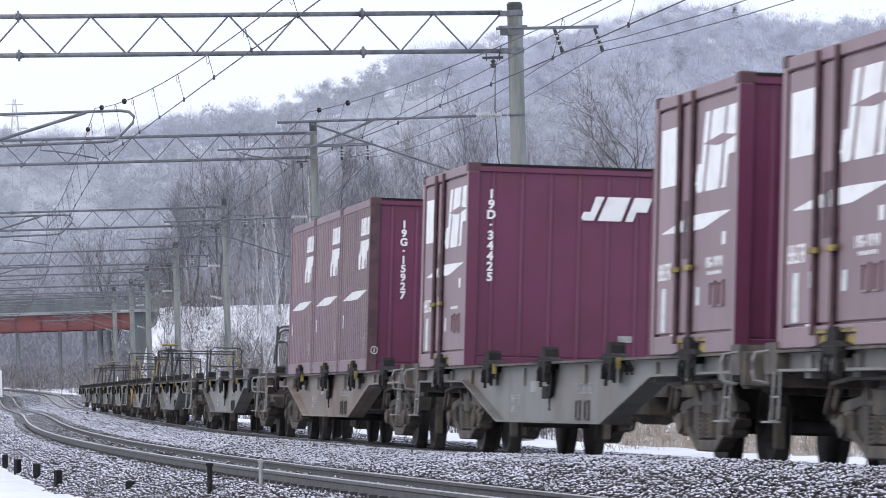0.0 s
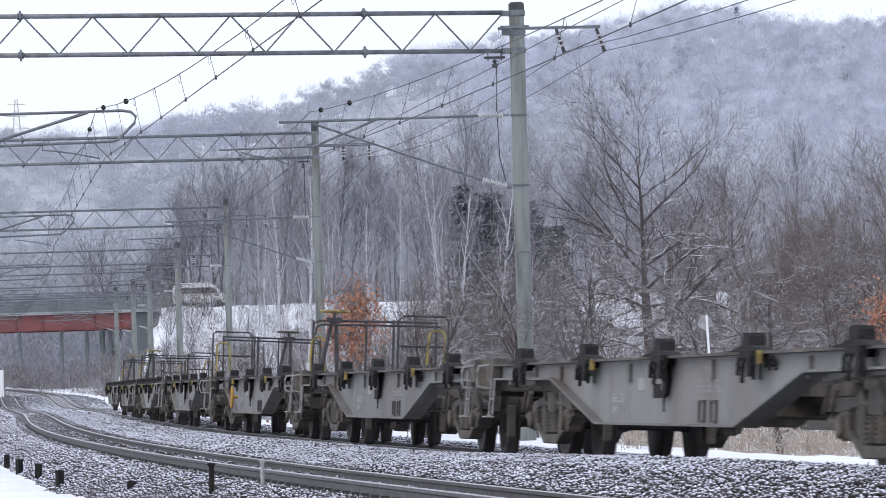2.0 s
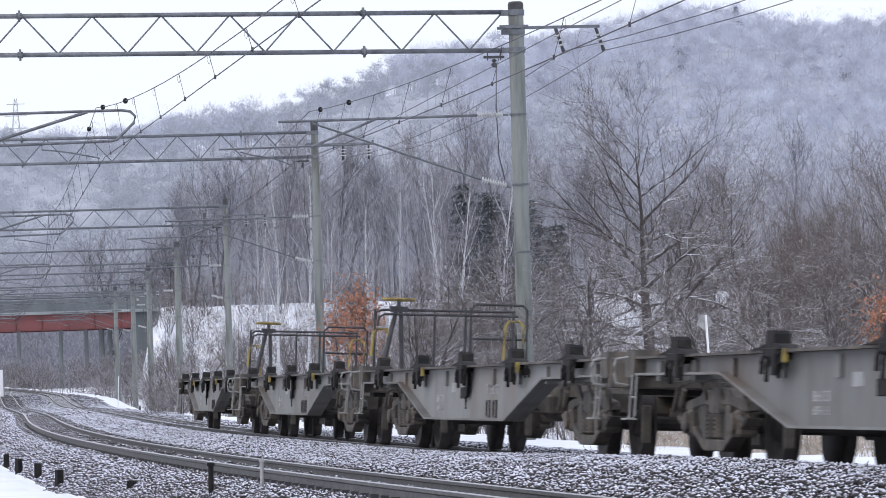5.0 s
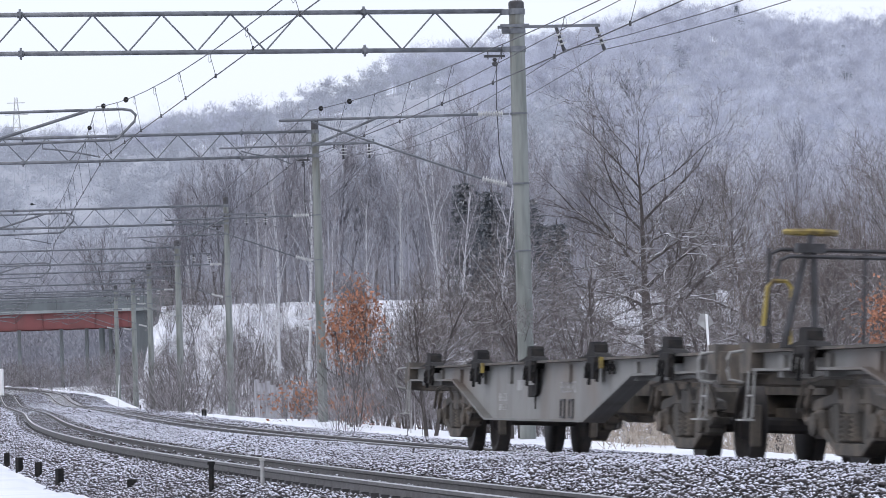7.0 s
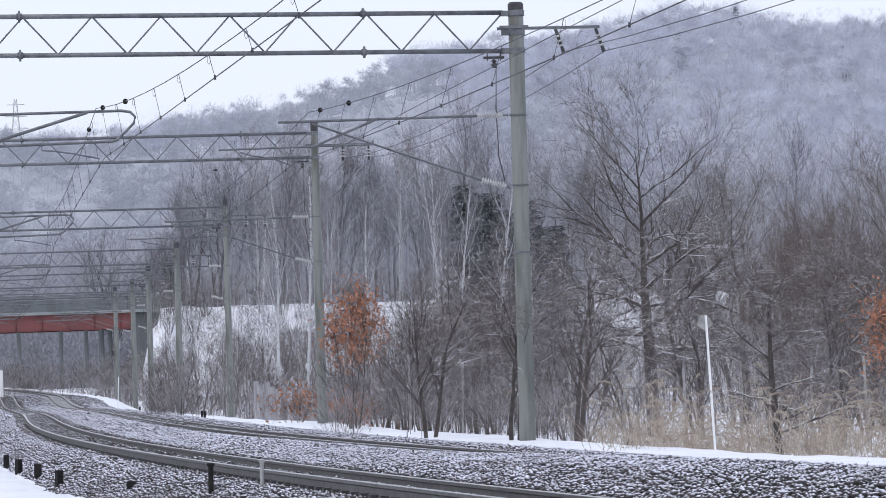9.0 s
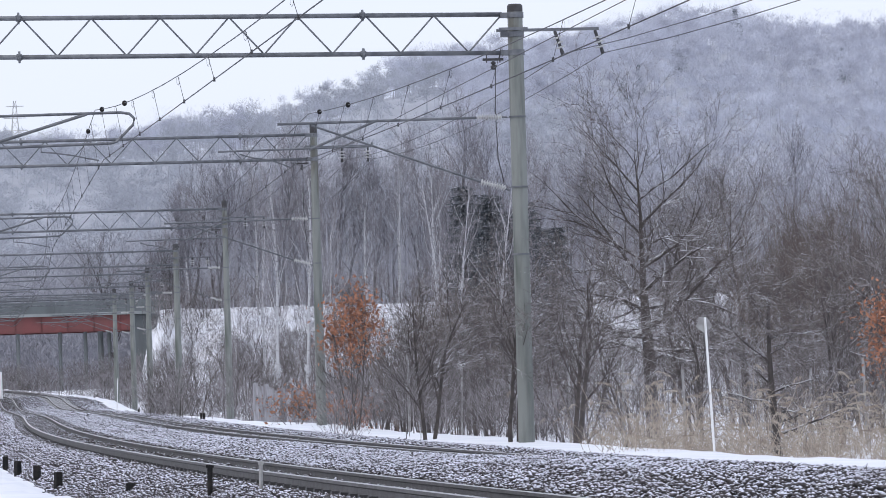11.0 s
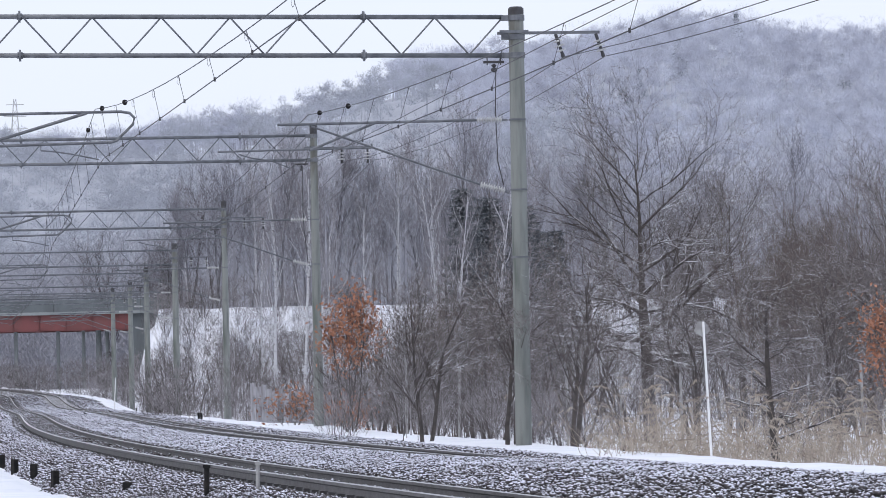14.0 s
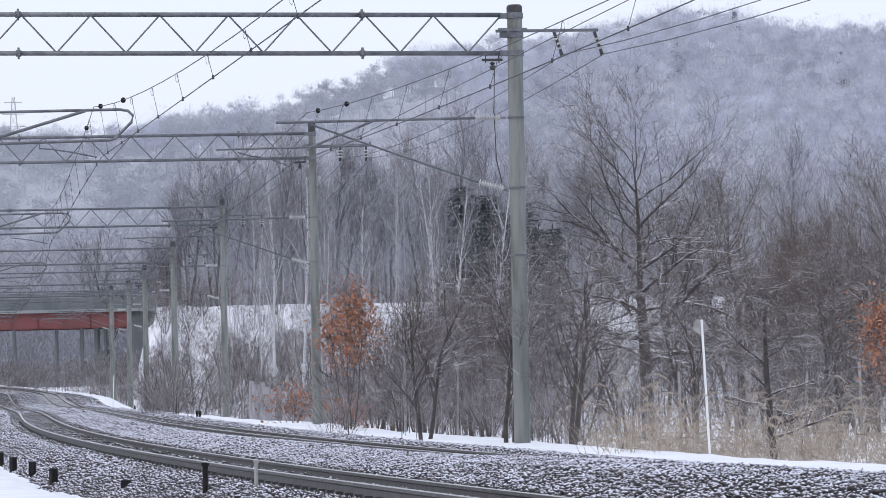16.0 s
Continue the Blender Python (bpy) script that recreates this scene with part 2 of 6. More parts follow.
def box(bm, x0, x1, y0, y1, z0, z1, bevel=0.0):
    r = bmesh.ops.create_cube(bm, size=1)
    for v in r["verts"]:
        v.co = ((x0 + x1) / 2 + v.co.x * (x1 - x0), (y0 + y1) / 2 + v.co.y * (y1 - y0), (z0 + z1) / 2 + v.co.z * (z1 - z0))
    if bevel:
        bmesh.ops.bevel(bm, geom=list({e for v in r["verts"] for e in v.link_edges}), offset=bevel, segments=1, affect='EDGES')
    return bm


def rod(bm, a, b, r0, r1=None, sides=8, caps=True):
    a, b = Vector(a), Vector(b)
    r1 = r0 if r1 is None else r1
    m = (b - a).to_track_quat('Z', 'Y').to_matrix()
    rings = []
    for p, r in ((a, r0), (b, r1)):
        rings.append([bm.verts.new(p + m @ Vector((r * math.cos(2 * math.pi * i / sides), r * math.sin(2 * math.pi * i / sides), 0))) for i in range(sides)])
    for i in range(sides):
        j = (i + 1) % sides
        bm.faces.new((rings[0][i], rings[0][j], rings[1][j], rings[1][i]))
    if caps:
        bm.faces.new(rings[0][::-1])
        bm.faces.new(rings[1])
    return bm


def pipe(bm, pts, r, sides=6):
    """A bent tube through points."""
    pts = [Vector(p) for p in pts]
    rings = []
    for i, p in enumerate(pts):
        d = (pts[min(i + 1, len(pts) - 1)] - pts[max(i - 1, 0)]).normalized()
        m = d.to_track_quat('Z', 'Y').to_matrix()
        rings.append([bm.verts.new(p + m @ Vector((r * math.cos(2 * math.pi * k / sides), r * math.sin(2 * math.pi * k / sides), 0))) for k in range(sides)])
    for a, b in zip(rings, rings[1:]):
        for k in range(sides):
            j = (k + 1) % sides
            bm.faces.new((a[k], a[j], b[j], b[k]))
    bm.faces.new(rings[0][::-1])
    bm.faces.new(rings[-1])
    return bm


def prism(bm, outline, y0, y1):
    """A flat outline in x and z, given thickness from y0 to y1."""
    a = [bm.verts.new((x, y0, z)) for x, z in outline]
    b = [bm.verts.new((x, y1, z)) for x, z in outline]
    bm.faces.new(a)
    bm.faces.new(b[::-1])
    for i in range(len(a)):
        j = (i + 1) % len(a)
        bm.faces.new((a[j], a[i], b[i], b[j]))
    bmesh.ops.recalc_face_normals(bm, faces=bm.faces[:])
    return bm


def lathe(bm, profile, axis_m, sides=12):
    """Turns a profile (radius, height) round the z axis of axis_m."""
    rings = [[bm.verts.new(axis_m @ Vector((max(r, 1e-4) * math.cos(2 * math.pi * i / sides), max(r, 1e-4) * math.sin(2 * math.pi * i / sides), h))) for i in range(sides)] for r, h in profile]
    for a, b in zip(rings, rings[1:]):
        for i in range(sides):
            j = (i + 1) % sides
            bm.faces.new((a[i], a[j], b[j], b[i]))
    bm.faces.new(rings[0][::-1])
    bm.faces.new(rings[-1])
    return bm


# ---- the line's course: d runs away from the camera, w to the right of the train's track ----
CANT = 0.0579


def heading(d):
    if d < -60:
        d = -60
    if d <= 150:
        return -0.14522 + 0.00090072 * d - 4.3737e-6 * d * d
    return -0.1085 if d < 280 else -0.1085 - 0.009 * (d - 280)


STEP = 0.5
D_MIN, D_MAX = -520, 420
COURSE = {}


def lay_course():
    x, y = 0.5046, 60.0
    COURSE[0] = (x, y)
    for i in range(int(D_MAX / STEP)):
        h = heading((i + 0.5) * STEP)
        x, y = x + math.sin(h) * STEP, y + math.cos(h) * STEP
        COURSE[i + 1] = (x, y)
    x, y = 0.5046, 60.0
    for i in range(int(-D_MIN / STEP)):
        h = heading(-(i + 0.5) * STEP)
        x, y = x - math.sin(h) * STEP, y - math.cos(h) * STEP
        COURSE[-i - 1] = (x, y)


lay_course()


def rise(d):
    return 0.0 if d < 220 else min(0.00018 * (d - 220) ** 2, 2.2)


def at(d, w=0.0, z=0.0, cant=0.0, centre=0.0):
    """A place by the line: d along, w to the right, z above the rails; canted about the track's centre."""
    d = max(min(d, D_MAX - 1), D_MIN + 1)
    i = math.floor(d / STEP)
    f = d / STEP - i
    (x0, y0), (x1, y1) = COURSE[i], COURSE[i + 1]
    h = heading(d)
    if cant:
        u = w - centre
        w, z = centre + u * math.cos(cant) + z * math.sin(cant), -u * math.sin(cant) + z * math.cos(cant)
    return Vector((x0 + (x1 - x0) * f + w * math.cos(h), y0 + (y1 - y0) * f - w * math.sin(h), z + rise(d)))


NEAR_W, NEAR_Z = -3.8, 0.05      # the second track, nearer to the camera


def by_line(d, w=0.0, z=0.0):
    """A pose whose y axis runs along the line (away) and x axis to its right."""
    return Matrix.Translation(at(d, w, z)) @ Matrix.Rotation(-heading(d), 4, 'Z')


# ---- ground ----
RIDGE = [(-900, 50), (-400, 56), (-131, 66), (-89, 66), (-81, 69), (-68, 70), (-54, 71), (-44, 75), (-31, 78), (-20, 83), (-4, 86), (16, 89),
         (36, 91), (61, 94), (70, 97), (91, 97), (103, 92), (131, 90), (400, 86), (900, 66)]


def between(x, table):
    if x <= table[0][0]:
        return table[0][1]
    for (a, u), (b, v) in zip(table, table[1:]):
        if x <= b:
            return u + (v - u) * (x - a) / (b - a)
    return table[-1][1]


def smooth(a, b, x):
    t = min(max((x - a) / (b - a), 0), 1)
    return t * t * (3 - 2 * t)


YS = sorted((COURSE[i][1], COURSE[i][0], i * STEP) for i in COURSE)
Y_KEYS = np.array([k[0] for k in YS])
X_KEYS = np.array([k[1] for k in YS])
D_KEYS = np.array([k[2] for k in YS])


def line_w(x, y):
    d = float(np.interp(y, Y_KEYS, D_KEYS))
    return (x - float(np.interp(y, Y_KEYS, X_KEYS))) * math.cos(heading(d)), d


def ground_z(x, y):
    w, d = line_w(x, y)
    n = noise.noise(Vector((x * 0.25, y * 0.12, 0))) * 0.06 + noise.noise(Vector((x * 0.9, y * 0.4, 3))) * 0.025
    z = -0.29 + n
    if w > 5.6:
        z -= 0.55 * smooth(5.4, 8.5, w)
    elif -5.8 < w < 3.4:
        z = -0.62
    elif w <= -5.8:
        z = -0.335 + n - 0.25 * smooth(-6.5, -12, w)
    z += rise(min(d, 330)) if y < 420 else 1.33
    z -= 1.3 * smooth(4.4, 6.5, w) * (1 - smooth(9, 14, w)) * smooth(150, 230, y) * (1 - smooth(400, 425, y))
    bank = smooth(374, 397, y + 4 * noise.noise(Vector((x * 0.3, 0, 4)))) * smooth(-26.9, -25.3, x + 1.2 * noise.noise(Vector((y * 0.2, 2, 0))))
    z += bank * (8.36 - z) + bank * (1 - bank) * 10 * n
    z += bank * n * 5 * (1 - smooth(395, 400, y))
    if y > 430:
        z = max(z, 1.3) + (7.9 - max(z, 1.3)) * smooth(500, 620, y)
    hill = smooth(620, 1320, y) ** 0.85
    if hill > 0:
        top = between(x * 1300 / max(y, 700), RIDGE)
        z += hill * (top - 8) + hill * 5 * noise.noise(Vector((x * 0.02, y * 0.012, 7)))
    return z


def build_ground():
    xs = sorted({round(v, 2) for v in [*np.linspace(-4200, -60, 30), *np.linspace(-60, -26, 35), *np.arange(-26, 20, 0.5), *np.linspace(20, 60, 40), *np.linspace(60, 160, 40), *np.linspace(160, 4200, 24)]})
    ys = sorted({round(v, 2) for v in [*np.linspace(-2500, -20, 16), *np.arange(-20, 130, 1.25), *np.arange(130, 440, 3.0), *np.linspace(440, 1400, 70), *np.linspace(1400, 4800, 10)]})
    verts = [(x, y, ground_z(x, y)) for y in ys for x in xs]
    nx = len(xs)
    faces = [(j * nx + i, j * nx + i + 1, (j + 1) * nx + i + 1, (j + 1) * nx + i) for j in range(len(ys) - 1) for i in range(nx - 1)]
    g = mesh_object("ground", verts, faces, [M_SNOW, M_HILL], smooth=True)
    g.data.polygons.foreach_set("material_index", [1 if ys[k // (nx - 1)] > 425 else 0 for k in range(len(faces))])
    tagged(g, "snow-covered ground beside the line and wooded hill", "ground", kind="structure")


build_ground()

# ---- ballast bed and loose stones ----
def bed_z(d, w):
    """The top of the ballast: flat in each track, a hump between them, sloping at the edges."""
    hump = 0.14 * (1 - smooth(-24, 0, d)) + 0.05 * (1 - smooth(0, 45, d)) - 0.03
    table = [(-6.3, -0.66), (-5.6, -0.36), (-5.0, -0.1), (-4.75, -0.04), (-4.45, -0.08), (-3.2, -0.1), (-2.9, -0.06), (-2.2, hump - 0.02), (-1.4, hump + 0.02),
             (-0.95, hump - 0.02), (-0.7, -0.06), (0.7, -0.14), (1.3, -0.09), (1.9, -0.12), (3.0, -0.3), (3.7, -0.42)]
    return between(w, table)


BED_W = [-6.3, -5.9, -5.6, -5.3, -5.0, -4.75, -4.45, -4.1, -3.8, -3.5, -3.2, -2.9, -2.5, -2.2, -1.8, -1.4, -0.95, -0.7, -0.3, 0.3, 0.7, 1.0, 1.3, 1.6, 1.9, 2.4, 3.0, 3.7]


def build_bed():
    ds = [*np.arange(-300, -45, 4.0), *np.arange(-45, 60, 0.35), *np.arange(60, 200, 1.2), *np.arange(200, 400, 4.0)]
    verts = []
    for d in ds:
        for w in BED_W:
            k = noise.noise(Vector((d * 0.7, w * 1.3, 0))) * 0.025 + noise.noise(Vector((d * 4, w * 4, 5))) * 0.018
            verts.append(at(d, w, bed_z(d, w) + k))
    n = len(BED_W)
    faces = [(j * n + i, j * n + i + 1, (j + 1) * n + i + 1, (j + 1) * n + i) for j in range(len(ds) - 1) for i in range(n - 1)]
    tagged(mesh_object("ballast_bed", verts, faces, M_BED, smooth=True), "dark crushed-stone ballast bed dusted with snow", "ballast", kind="structure")


def scatter_stones(name, spans, seed, mat, label):
    """Loose ballast stones: squashed, jittered octahedra, joined."""
    rng = np.random.default_rng(seed)
    base = np.array([(1, 0, 0), (0, 1, 0), (-1, 0, 0), (0, -1, 0), (0.2, 0.1, 0.62), (0, 0, -0.5)])
    tri = np.array([(0, 1, 4), (1, 2, 4), (2, 3, 4), (3, 0, 4), (1, 0, 5), (2, 1, 5), (3, 2, 5), (0, 3, 5)])
    keys = np.array(sorted(COURSE))
    xs, ys = np.array([COURSE[k] for k in keys]).T
    vs = []
    for d0, d1, w0, w1, count, size in spans:
        d, w = rng.uniform(d0, d1, count), rng.uniform(w0, w1, count)
        gap = np.min([np.abs(w - r) for r in (-0.53, 0.53, NEAR_W - 0.53, NEAR_W + 0.53)], 0)
        d, w = d[gap > 0.11], w[gap > 0.11]
        n = len(d)
        z = np.array([bed_z(a, b) + rise(a) for a, b in zip(d, w)])
        turn = np.array([heading(a) for a in d])
        ox = np.interp(d, keys * STEP, xs) + w * np.cos(turn)
        oy = np.interp(d, keys * STEP, ys) - w * np.sin(turn)
        s = size * rng.uniform(0.55, 1.35, n)
        p = base * rng.uniform(0.7, 1.25, (n, 6, 3)) * s[:, None, None]
        a, tilt = rng.uniform(0, 6.28, n)[:, None], rng.normal(0, 0.28, n)[:, None]
        c, q = np.cos(a), np.sin(a)
        x, y, h = p[:, :, 0], p[:, :, 1], p[:, :, 2] + p[:, :, 0] * tilt
        oz = (z + s * 0.15 + rng.uniform(-0.01, 0.025, n))[:, None]
        vs.append(np.stack([x * c - y * q + ox[:, None], x * q + y * c + oy[:, None], h + oz], 2).reshape(-1, 3))
    v = np.concatenate(vs)
    f = (tri[None] + 6 * np.arange(len(v) // 6)[:, None, None]).reshape(-1, 3)
    return tagged(mesh_object(name, v, f, mat, smooth=True), label, "ballast", kind="stuff")


build_bed()
scatter_stones("ballast_stones", [(-30, 0, -6.0, -4.75, 15000, 0.032), (-32, 5, -2.85, -0.95, 38000, 0.032), (-32, 5, 0.95, 3.3, 16000, 0.032),
                                  (0, 45, -6.0, -4.75, 11000, 0.042), (5, 45, -2.85, -0.95, 16000, 0.042), (5, 45, 0.95, 3.3, 10000, 0.042),
                                  (45, 130, -6.0, -4.75, 6000, 0.055), (45, 130, -2.85, -0.95, 9000, 0.055), (45, 130, 0.95, 3.3, 7000, 0.055),
                                  (130, 290, -6.0, -4.75, 3000, 0.09), (130, 290, -2.85, -0.95, 3000, 0.09), (130, 290, 0.95, 3.3, 3000, 0.09)], 5, M_STONE, "loose dark ballast stones capped with snow")
scatter_stones("track_stones", [(-32, 0, -4.75, -2.85, 9000, 0.034), (-32, 60, -0.95, 0.95, 10000, 0.036), (0, 130, -4.75, -2.85, 13000, 0.045),
                                (60, 200, -0.95, 0.95, 5000, 0.06), (130, 290, -4.75, -2.85, 4000, 0.08)], 6, M_TRACKSTONE, "dark ballast stones swept by trains within the tracks")

# ---- rails and sleepers ----
RAIL = [(-0.06, -0.15), (0.06, -0.15), (0.06, -0.14), (0.012, -0.12), (0.012, -0.045), (0.034, -0.035), (0.034, -0.006), (0.026, 0), (-0.026, 0), (-0.034, -0.006), (-0.034, -0.035), (-0.012, -0.045), (-0.012, -0.12), (-0.06, -0.14)]


def build_rail(centre, side, z, parent):
    ds = [*np.arange(-400, -50, 5.0), *np.arange(-50, 130, 1.0), *np.arange(130, 400, 3.0)]
    n = len(RAIL)
    verts = [at(d, centre + side * 0.533 + w, z + h, CANT, centre) for d in ds for w, h in RAIL]
    faces = [(j * n + i, j * n + (i + 1) % n, (j + 1) * n + (i + 1) % n, (j + 1) * n + i) for j in range(len(ds) - 1) for i in range(n)]
    ob = mesh_object("rail", verts, faces, [M_RAIL, M_RAILTOP], parent, label="steel rail with a worn bright head")
    ob.data.polygons.foreach_set("material_index", [1 if i % n in (6, 7, 8) else 0 for i in range(len(faces))])


def build_track(name, centre, z, label):
    t = tagged(new(name), label, "railway track", kind="structure")
    for side in (-1, 1):
        build_rail(centre, side, z, t)
    bm = bmesh.new()
    prism(bm, [(-1.0, -0.33), (-1.0, -0.165), (-0.72, -0.145), (-0.35, -0.145), (-0.2, -0.18), (0.2, -0.18), (0.35, -0.145), (0.72, -0.145), (1.0, -0.165), (1.0, -0.33)], -0.13, 0.13)
    me = bpy.data.meshes.new("sleeper")
    bm.to_mesh(me)
    bm.free()
    me.materials.append(M_SLEEPER)
    clip = bmesh.new()
    for s in (-1, 1):
        box(clip, s * 0.533 - 0.13, s * 0.533 - 0.055, -0.06, 0.06, -0.16, -0.095)
        box(clip, s * 0.533 + 0.055, s * 0.533 + 0.13, -0.06, 0.06, -0.16, -0.095)
    mc = bpy.data.meshes.new("rail_clip")
    clip.to_mesh(mc)
    clip.free()
    mc.materials.append(M_DARKSTEEL)
    for i in range(200):
        d = -32 + i * 0.6
        for nm, data in (("sleeper", me), ("rail_clip", mc)):
            ob = new(nm, data)
            ob.parent = t
            ob.matrix_basis = by_line(d, centre, z) @ Matrix.Rotation(CANT, 4, 'Y')
    return t


build_track("track_1", 0.0, 0.0, "canted curving track that the freight train runs on")
build_track("track_2", NEAR_W, NEAR_Z, "second canted track curving alongside in snowy ballast")

# ---- overhead line: gantries, cantilevers, wires ----
GANTRY = [(-47.0, 8.6), (30.8, 8.6), (83.0, 9.2), (137.5, 9.1), (185.0, 8.8), (224.0, 8.6), (252.0, 8.3), (285.0, 8.0)]
POLE_W = 5.2


def disc_insulator(bm, a, b, count=7, r=0.085):
    a, b = Vector(a), Vector(b)
    L = (b - a).length
    m = Matrix.Translation(a) @ (b - a).to_track_quat('Z', 'Y').to_matrix().to_4x4()
    prof = [(0.025, 0)]
    for i in range(count):
        z = L * (i + 0.5) / count
        prof += [(0.03, z - L * 0.3 / count), (r, z - L * 0.12 / count), (r * 0.94, z + L * 0.04 / count), (0.03, z + L * 0.2 / count)]
    prof.append((0.025, L))
    return lathe(bm, prof, m, 10)


def build_gantry(d, top, first):
    g = thing("overhead_line_gantry", by_line(d, -0.2 if d > 130 else 0, 0), "steel lattice beam on round concrete poles carrying the overhead line", "gantry", "gantries along the line")
    base_r, top_r = (0.172, 0.158) if first else ((0.165, 0.115) if d < 150 else (0.2, 0.15))
    slope, shift = (0.012, 0.28) if first else (0.0, 1.0)
    foot = -0.03 if first else 0.0
    left = -9.4 if d > 0 else -15.0
    for w in (POLE_W + (0.075 if first else 0.0), left):
        bm = bmesh.new()
        lean = Matrix.Translation((w + foot, 0, 0)) @ Matrix.Rotation(-foot / top, 4, 'Y')
        lathe(bm, [(base_r, -0.9), (base_r, 0.0), (top_r, top + 0.1), (top_r * 0.86, top + 0.17)], lean, 20)
        p = part("pole", bm, M_CONC, g, "weathered round concrete pole", True)
        for z in (top - 0.02, top - 0.42, top - 0.8):
            bm = bmesh.new()
            lathe(bm, [(top_r + 0.012, z - 0.06), (top_r + 0.022, z - 0.055), (top_r + 0.022, z + 0.055), (top_r + 0.012, z + 0.06)], Matrix.Translation((w, 0, 0)), 20)
            s = -1 if w > 0 else 1
            box(bm, w + s * (top_r + 0.16), w + s * top_r, -0.06, 0.06, z - 0.055, z + 0.055)
            part("clamp", bm, M_STEEL, p, "galvanised steel clamp band")
        for z in (6.46, 5.0, 3.6):
            bm = bmesh.new()
            lathe(bm, [(top_r + 0.01, z - 0.02), (top_r + 0.026, z - 0.018), (top_r + 0.026, z + 0.018), (top_r + 0.01, z + 0.02)], Matrix.Translation((w + foot * 0.5, 0, 0)), 20)
            part("band", bm, M_STEEL, p, "thin steel band")
        if w > 0:
            bm = bmesh.new()
            lathe(bm, [(top_r + 0.006, top + 0.05), (top_r + 0.006, top + (0.17 if first else 0.34)), (top_r * 0.8, top + (0.21 if first else 0.38))], Matrix.Translation((w, 0, 0)), 20)
            part("cap", bm, M_DARKSTEEL, p, "dark metal pole cap")
    lo = top - 0.8
    for z in (top, lo):
        bm = bmesh.new()
        rod(bm, (left + 0.1, 0, z + slope * 14.5), (POLE_W - 0.2, 0, z), 0.05, sides=10)
        c = part("chord", bm, M_STEEL, g, "", True)
        for w in (1.8 + shift, -5.3 + shift):
            bm = bmesh.new()
            lathe(bm, [(0.05, -0.06), (0.068, -0.055), (0.068, -0.025), (0.122, -0.022), (0.122, 0.022), (0.068, 0.025), (0.068, 0.055), (0.05, 0.06)], Matrix.Translation((w, 0, z + slope * (POLE_W - w))) @ Matrix.Rotation(radians(90), 4, 'Y'), 10)
            part("coupling", bm, M_STEEL, c, "bolted flange coupling")
    x = POLE_W - 0.235
    up = True
    while x > left + 0.2:
        s0, s1 = slope * (POLE_W - x), slope * (POLE_W - x + 0.68)
        a, b = ((x, 0, top - 0.04 + s0), (x - 0.66, 0, lo + 0.04 + s1)) if up else ((x, 0, lo + 0.04 + s0), (x - 0.66, 0, top - 0.04 + s1))
        bm = bmesh.new()
        rod(bm, a, b, 0.02, sides=6)
        part("lattice_bar", bm, M_STEEL, g)
        x -= 0.71
        up = not up
    # feeder arm on the outer side
    az = top - (0.32 if first else 0.4)
    bm = bmesh.new()
    box(bm, POLE_W - 0.3, POLE_W + 1.86, 0.17, 0.23, az - 0.03, az + 0.03)
    box(bm, POLE_W - 0.3, POLE_W + 0.3, -0.23, -0.17, az - 0.03, az + 0.03)
    part("feeder_arm", bm, M_STEEL, g)
    for u in (0.93, 1.78):
        bm = bmesh.new()
        tilt = 0.16 if first else 0.0
        hang = (Vector((POLE_W + u, 0.2, az - 0.03)), Vector((POLE_W + u + tilt, 0.2, az - 0.52)))
        rod(bm, hang[0], hang[0].lerp(hang[1], 0.2), 0.035)
        rod(bm, hang[0], hang[1], 0.034)
        rod(bm, hang[0].lerp(hang[1], 0.86), hang[1], 0.04)
        fit = part("insulator_fitting", bm, M_DARKSTEEL, g)
        for q in (0.32, 0.52, 0.72):
            bm = bmesh.new()
            disc_insulator(bm, hang[0].lerp(hang[1], q - 0.09), hang[0].lerp(hang[1], q + 0.08), 1, 0.115)
            part("insulator_disc", bm, M_PORCELAIN, fit, "white porcelain disc", True)
    # cantilever over the far track
    zt = 6.46
    bm = bmesh.new()
    rod(bm, (4.4, 0, zt), (0.25, 0, zt - 0.04), 0.028)
    rod(bm, (4.45, 0, 5.12), (0.95, 0, zt - 0.08), 0.022)
    rod(bm, (2.35, 0, zt), (0.9, 0, 5.88), 0.026)
    rod(bm, (2.2, 0, 5.92), (-1.0, 0, 5.88), 0.02)
    rod(bm, (2.2, 0, 5.92), (2.2, 0, 6.0), 0.02)
    pipe(bm, [(-0.55, 0, 5.82), (-0.3, 0, 5.74), (0.1, 0, 5.68), (0.5, 0, 5.52)], 0.016)
    rod(bm, (4.9, 0, zt), (5.05, 0, zt), 0.02)
    rod(bm, (4.94, 0, 4.98), (5.05, 0, 4.93), 0.02)
    part("cantilever", bm, M_STEEL, g, "hinged steel tube cantilever")
    for a, b in (((4.4, 0, zt), (4.93, 0, zt)), ((4.45, 0, 5.12), (4.97, 0, 4.98))):
        bm = bmesh.new()
        disc_insulator(bm, a, b, 10, 0.075)
        part("insulator", bm, M_PORCELAIN, g, "white ribbed porcelain insulator", True)
    # cantilever over the second track, from the other pole
    bm = bmesh.new()
    zn = 6.74
    pipe(bm, [(-8.4, 0, zn - 0.05), (-2.98, 0, zn), (-2.8, 0, zn - 0.03), (-2.7, 0, zn - 0.13), (-2.73, 0, zn - 0.26), (-3.08, 0, zn - 0.6), (-3.2, 0, zn - 0.63), (-8.4, 0, zn - 0.73)], 0.033)
    rod(bm, (-3.68, 0, zn - 0.02), (-6.0, 0, zn - 0.7), 0.033)
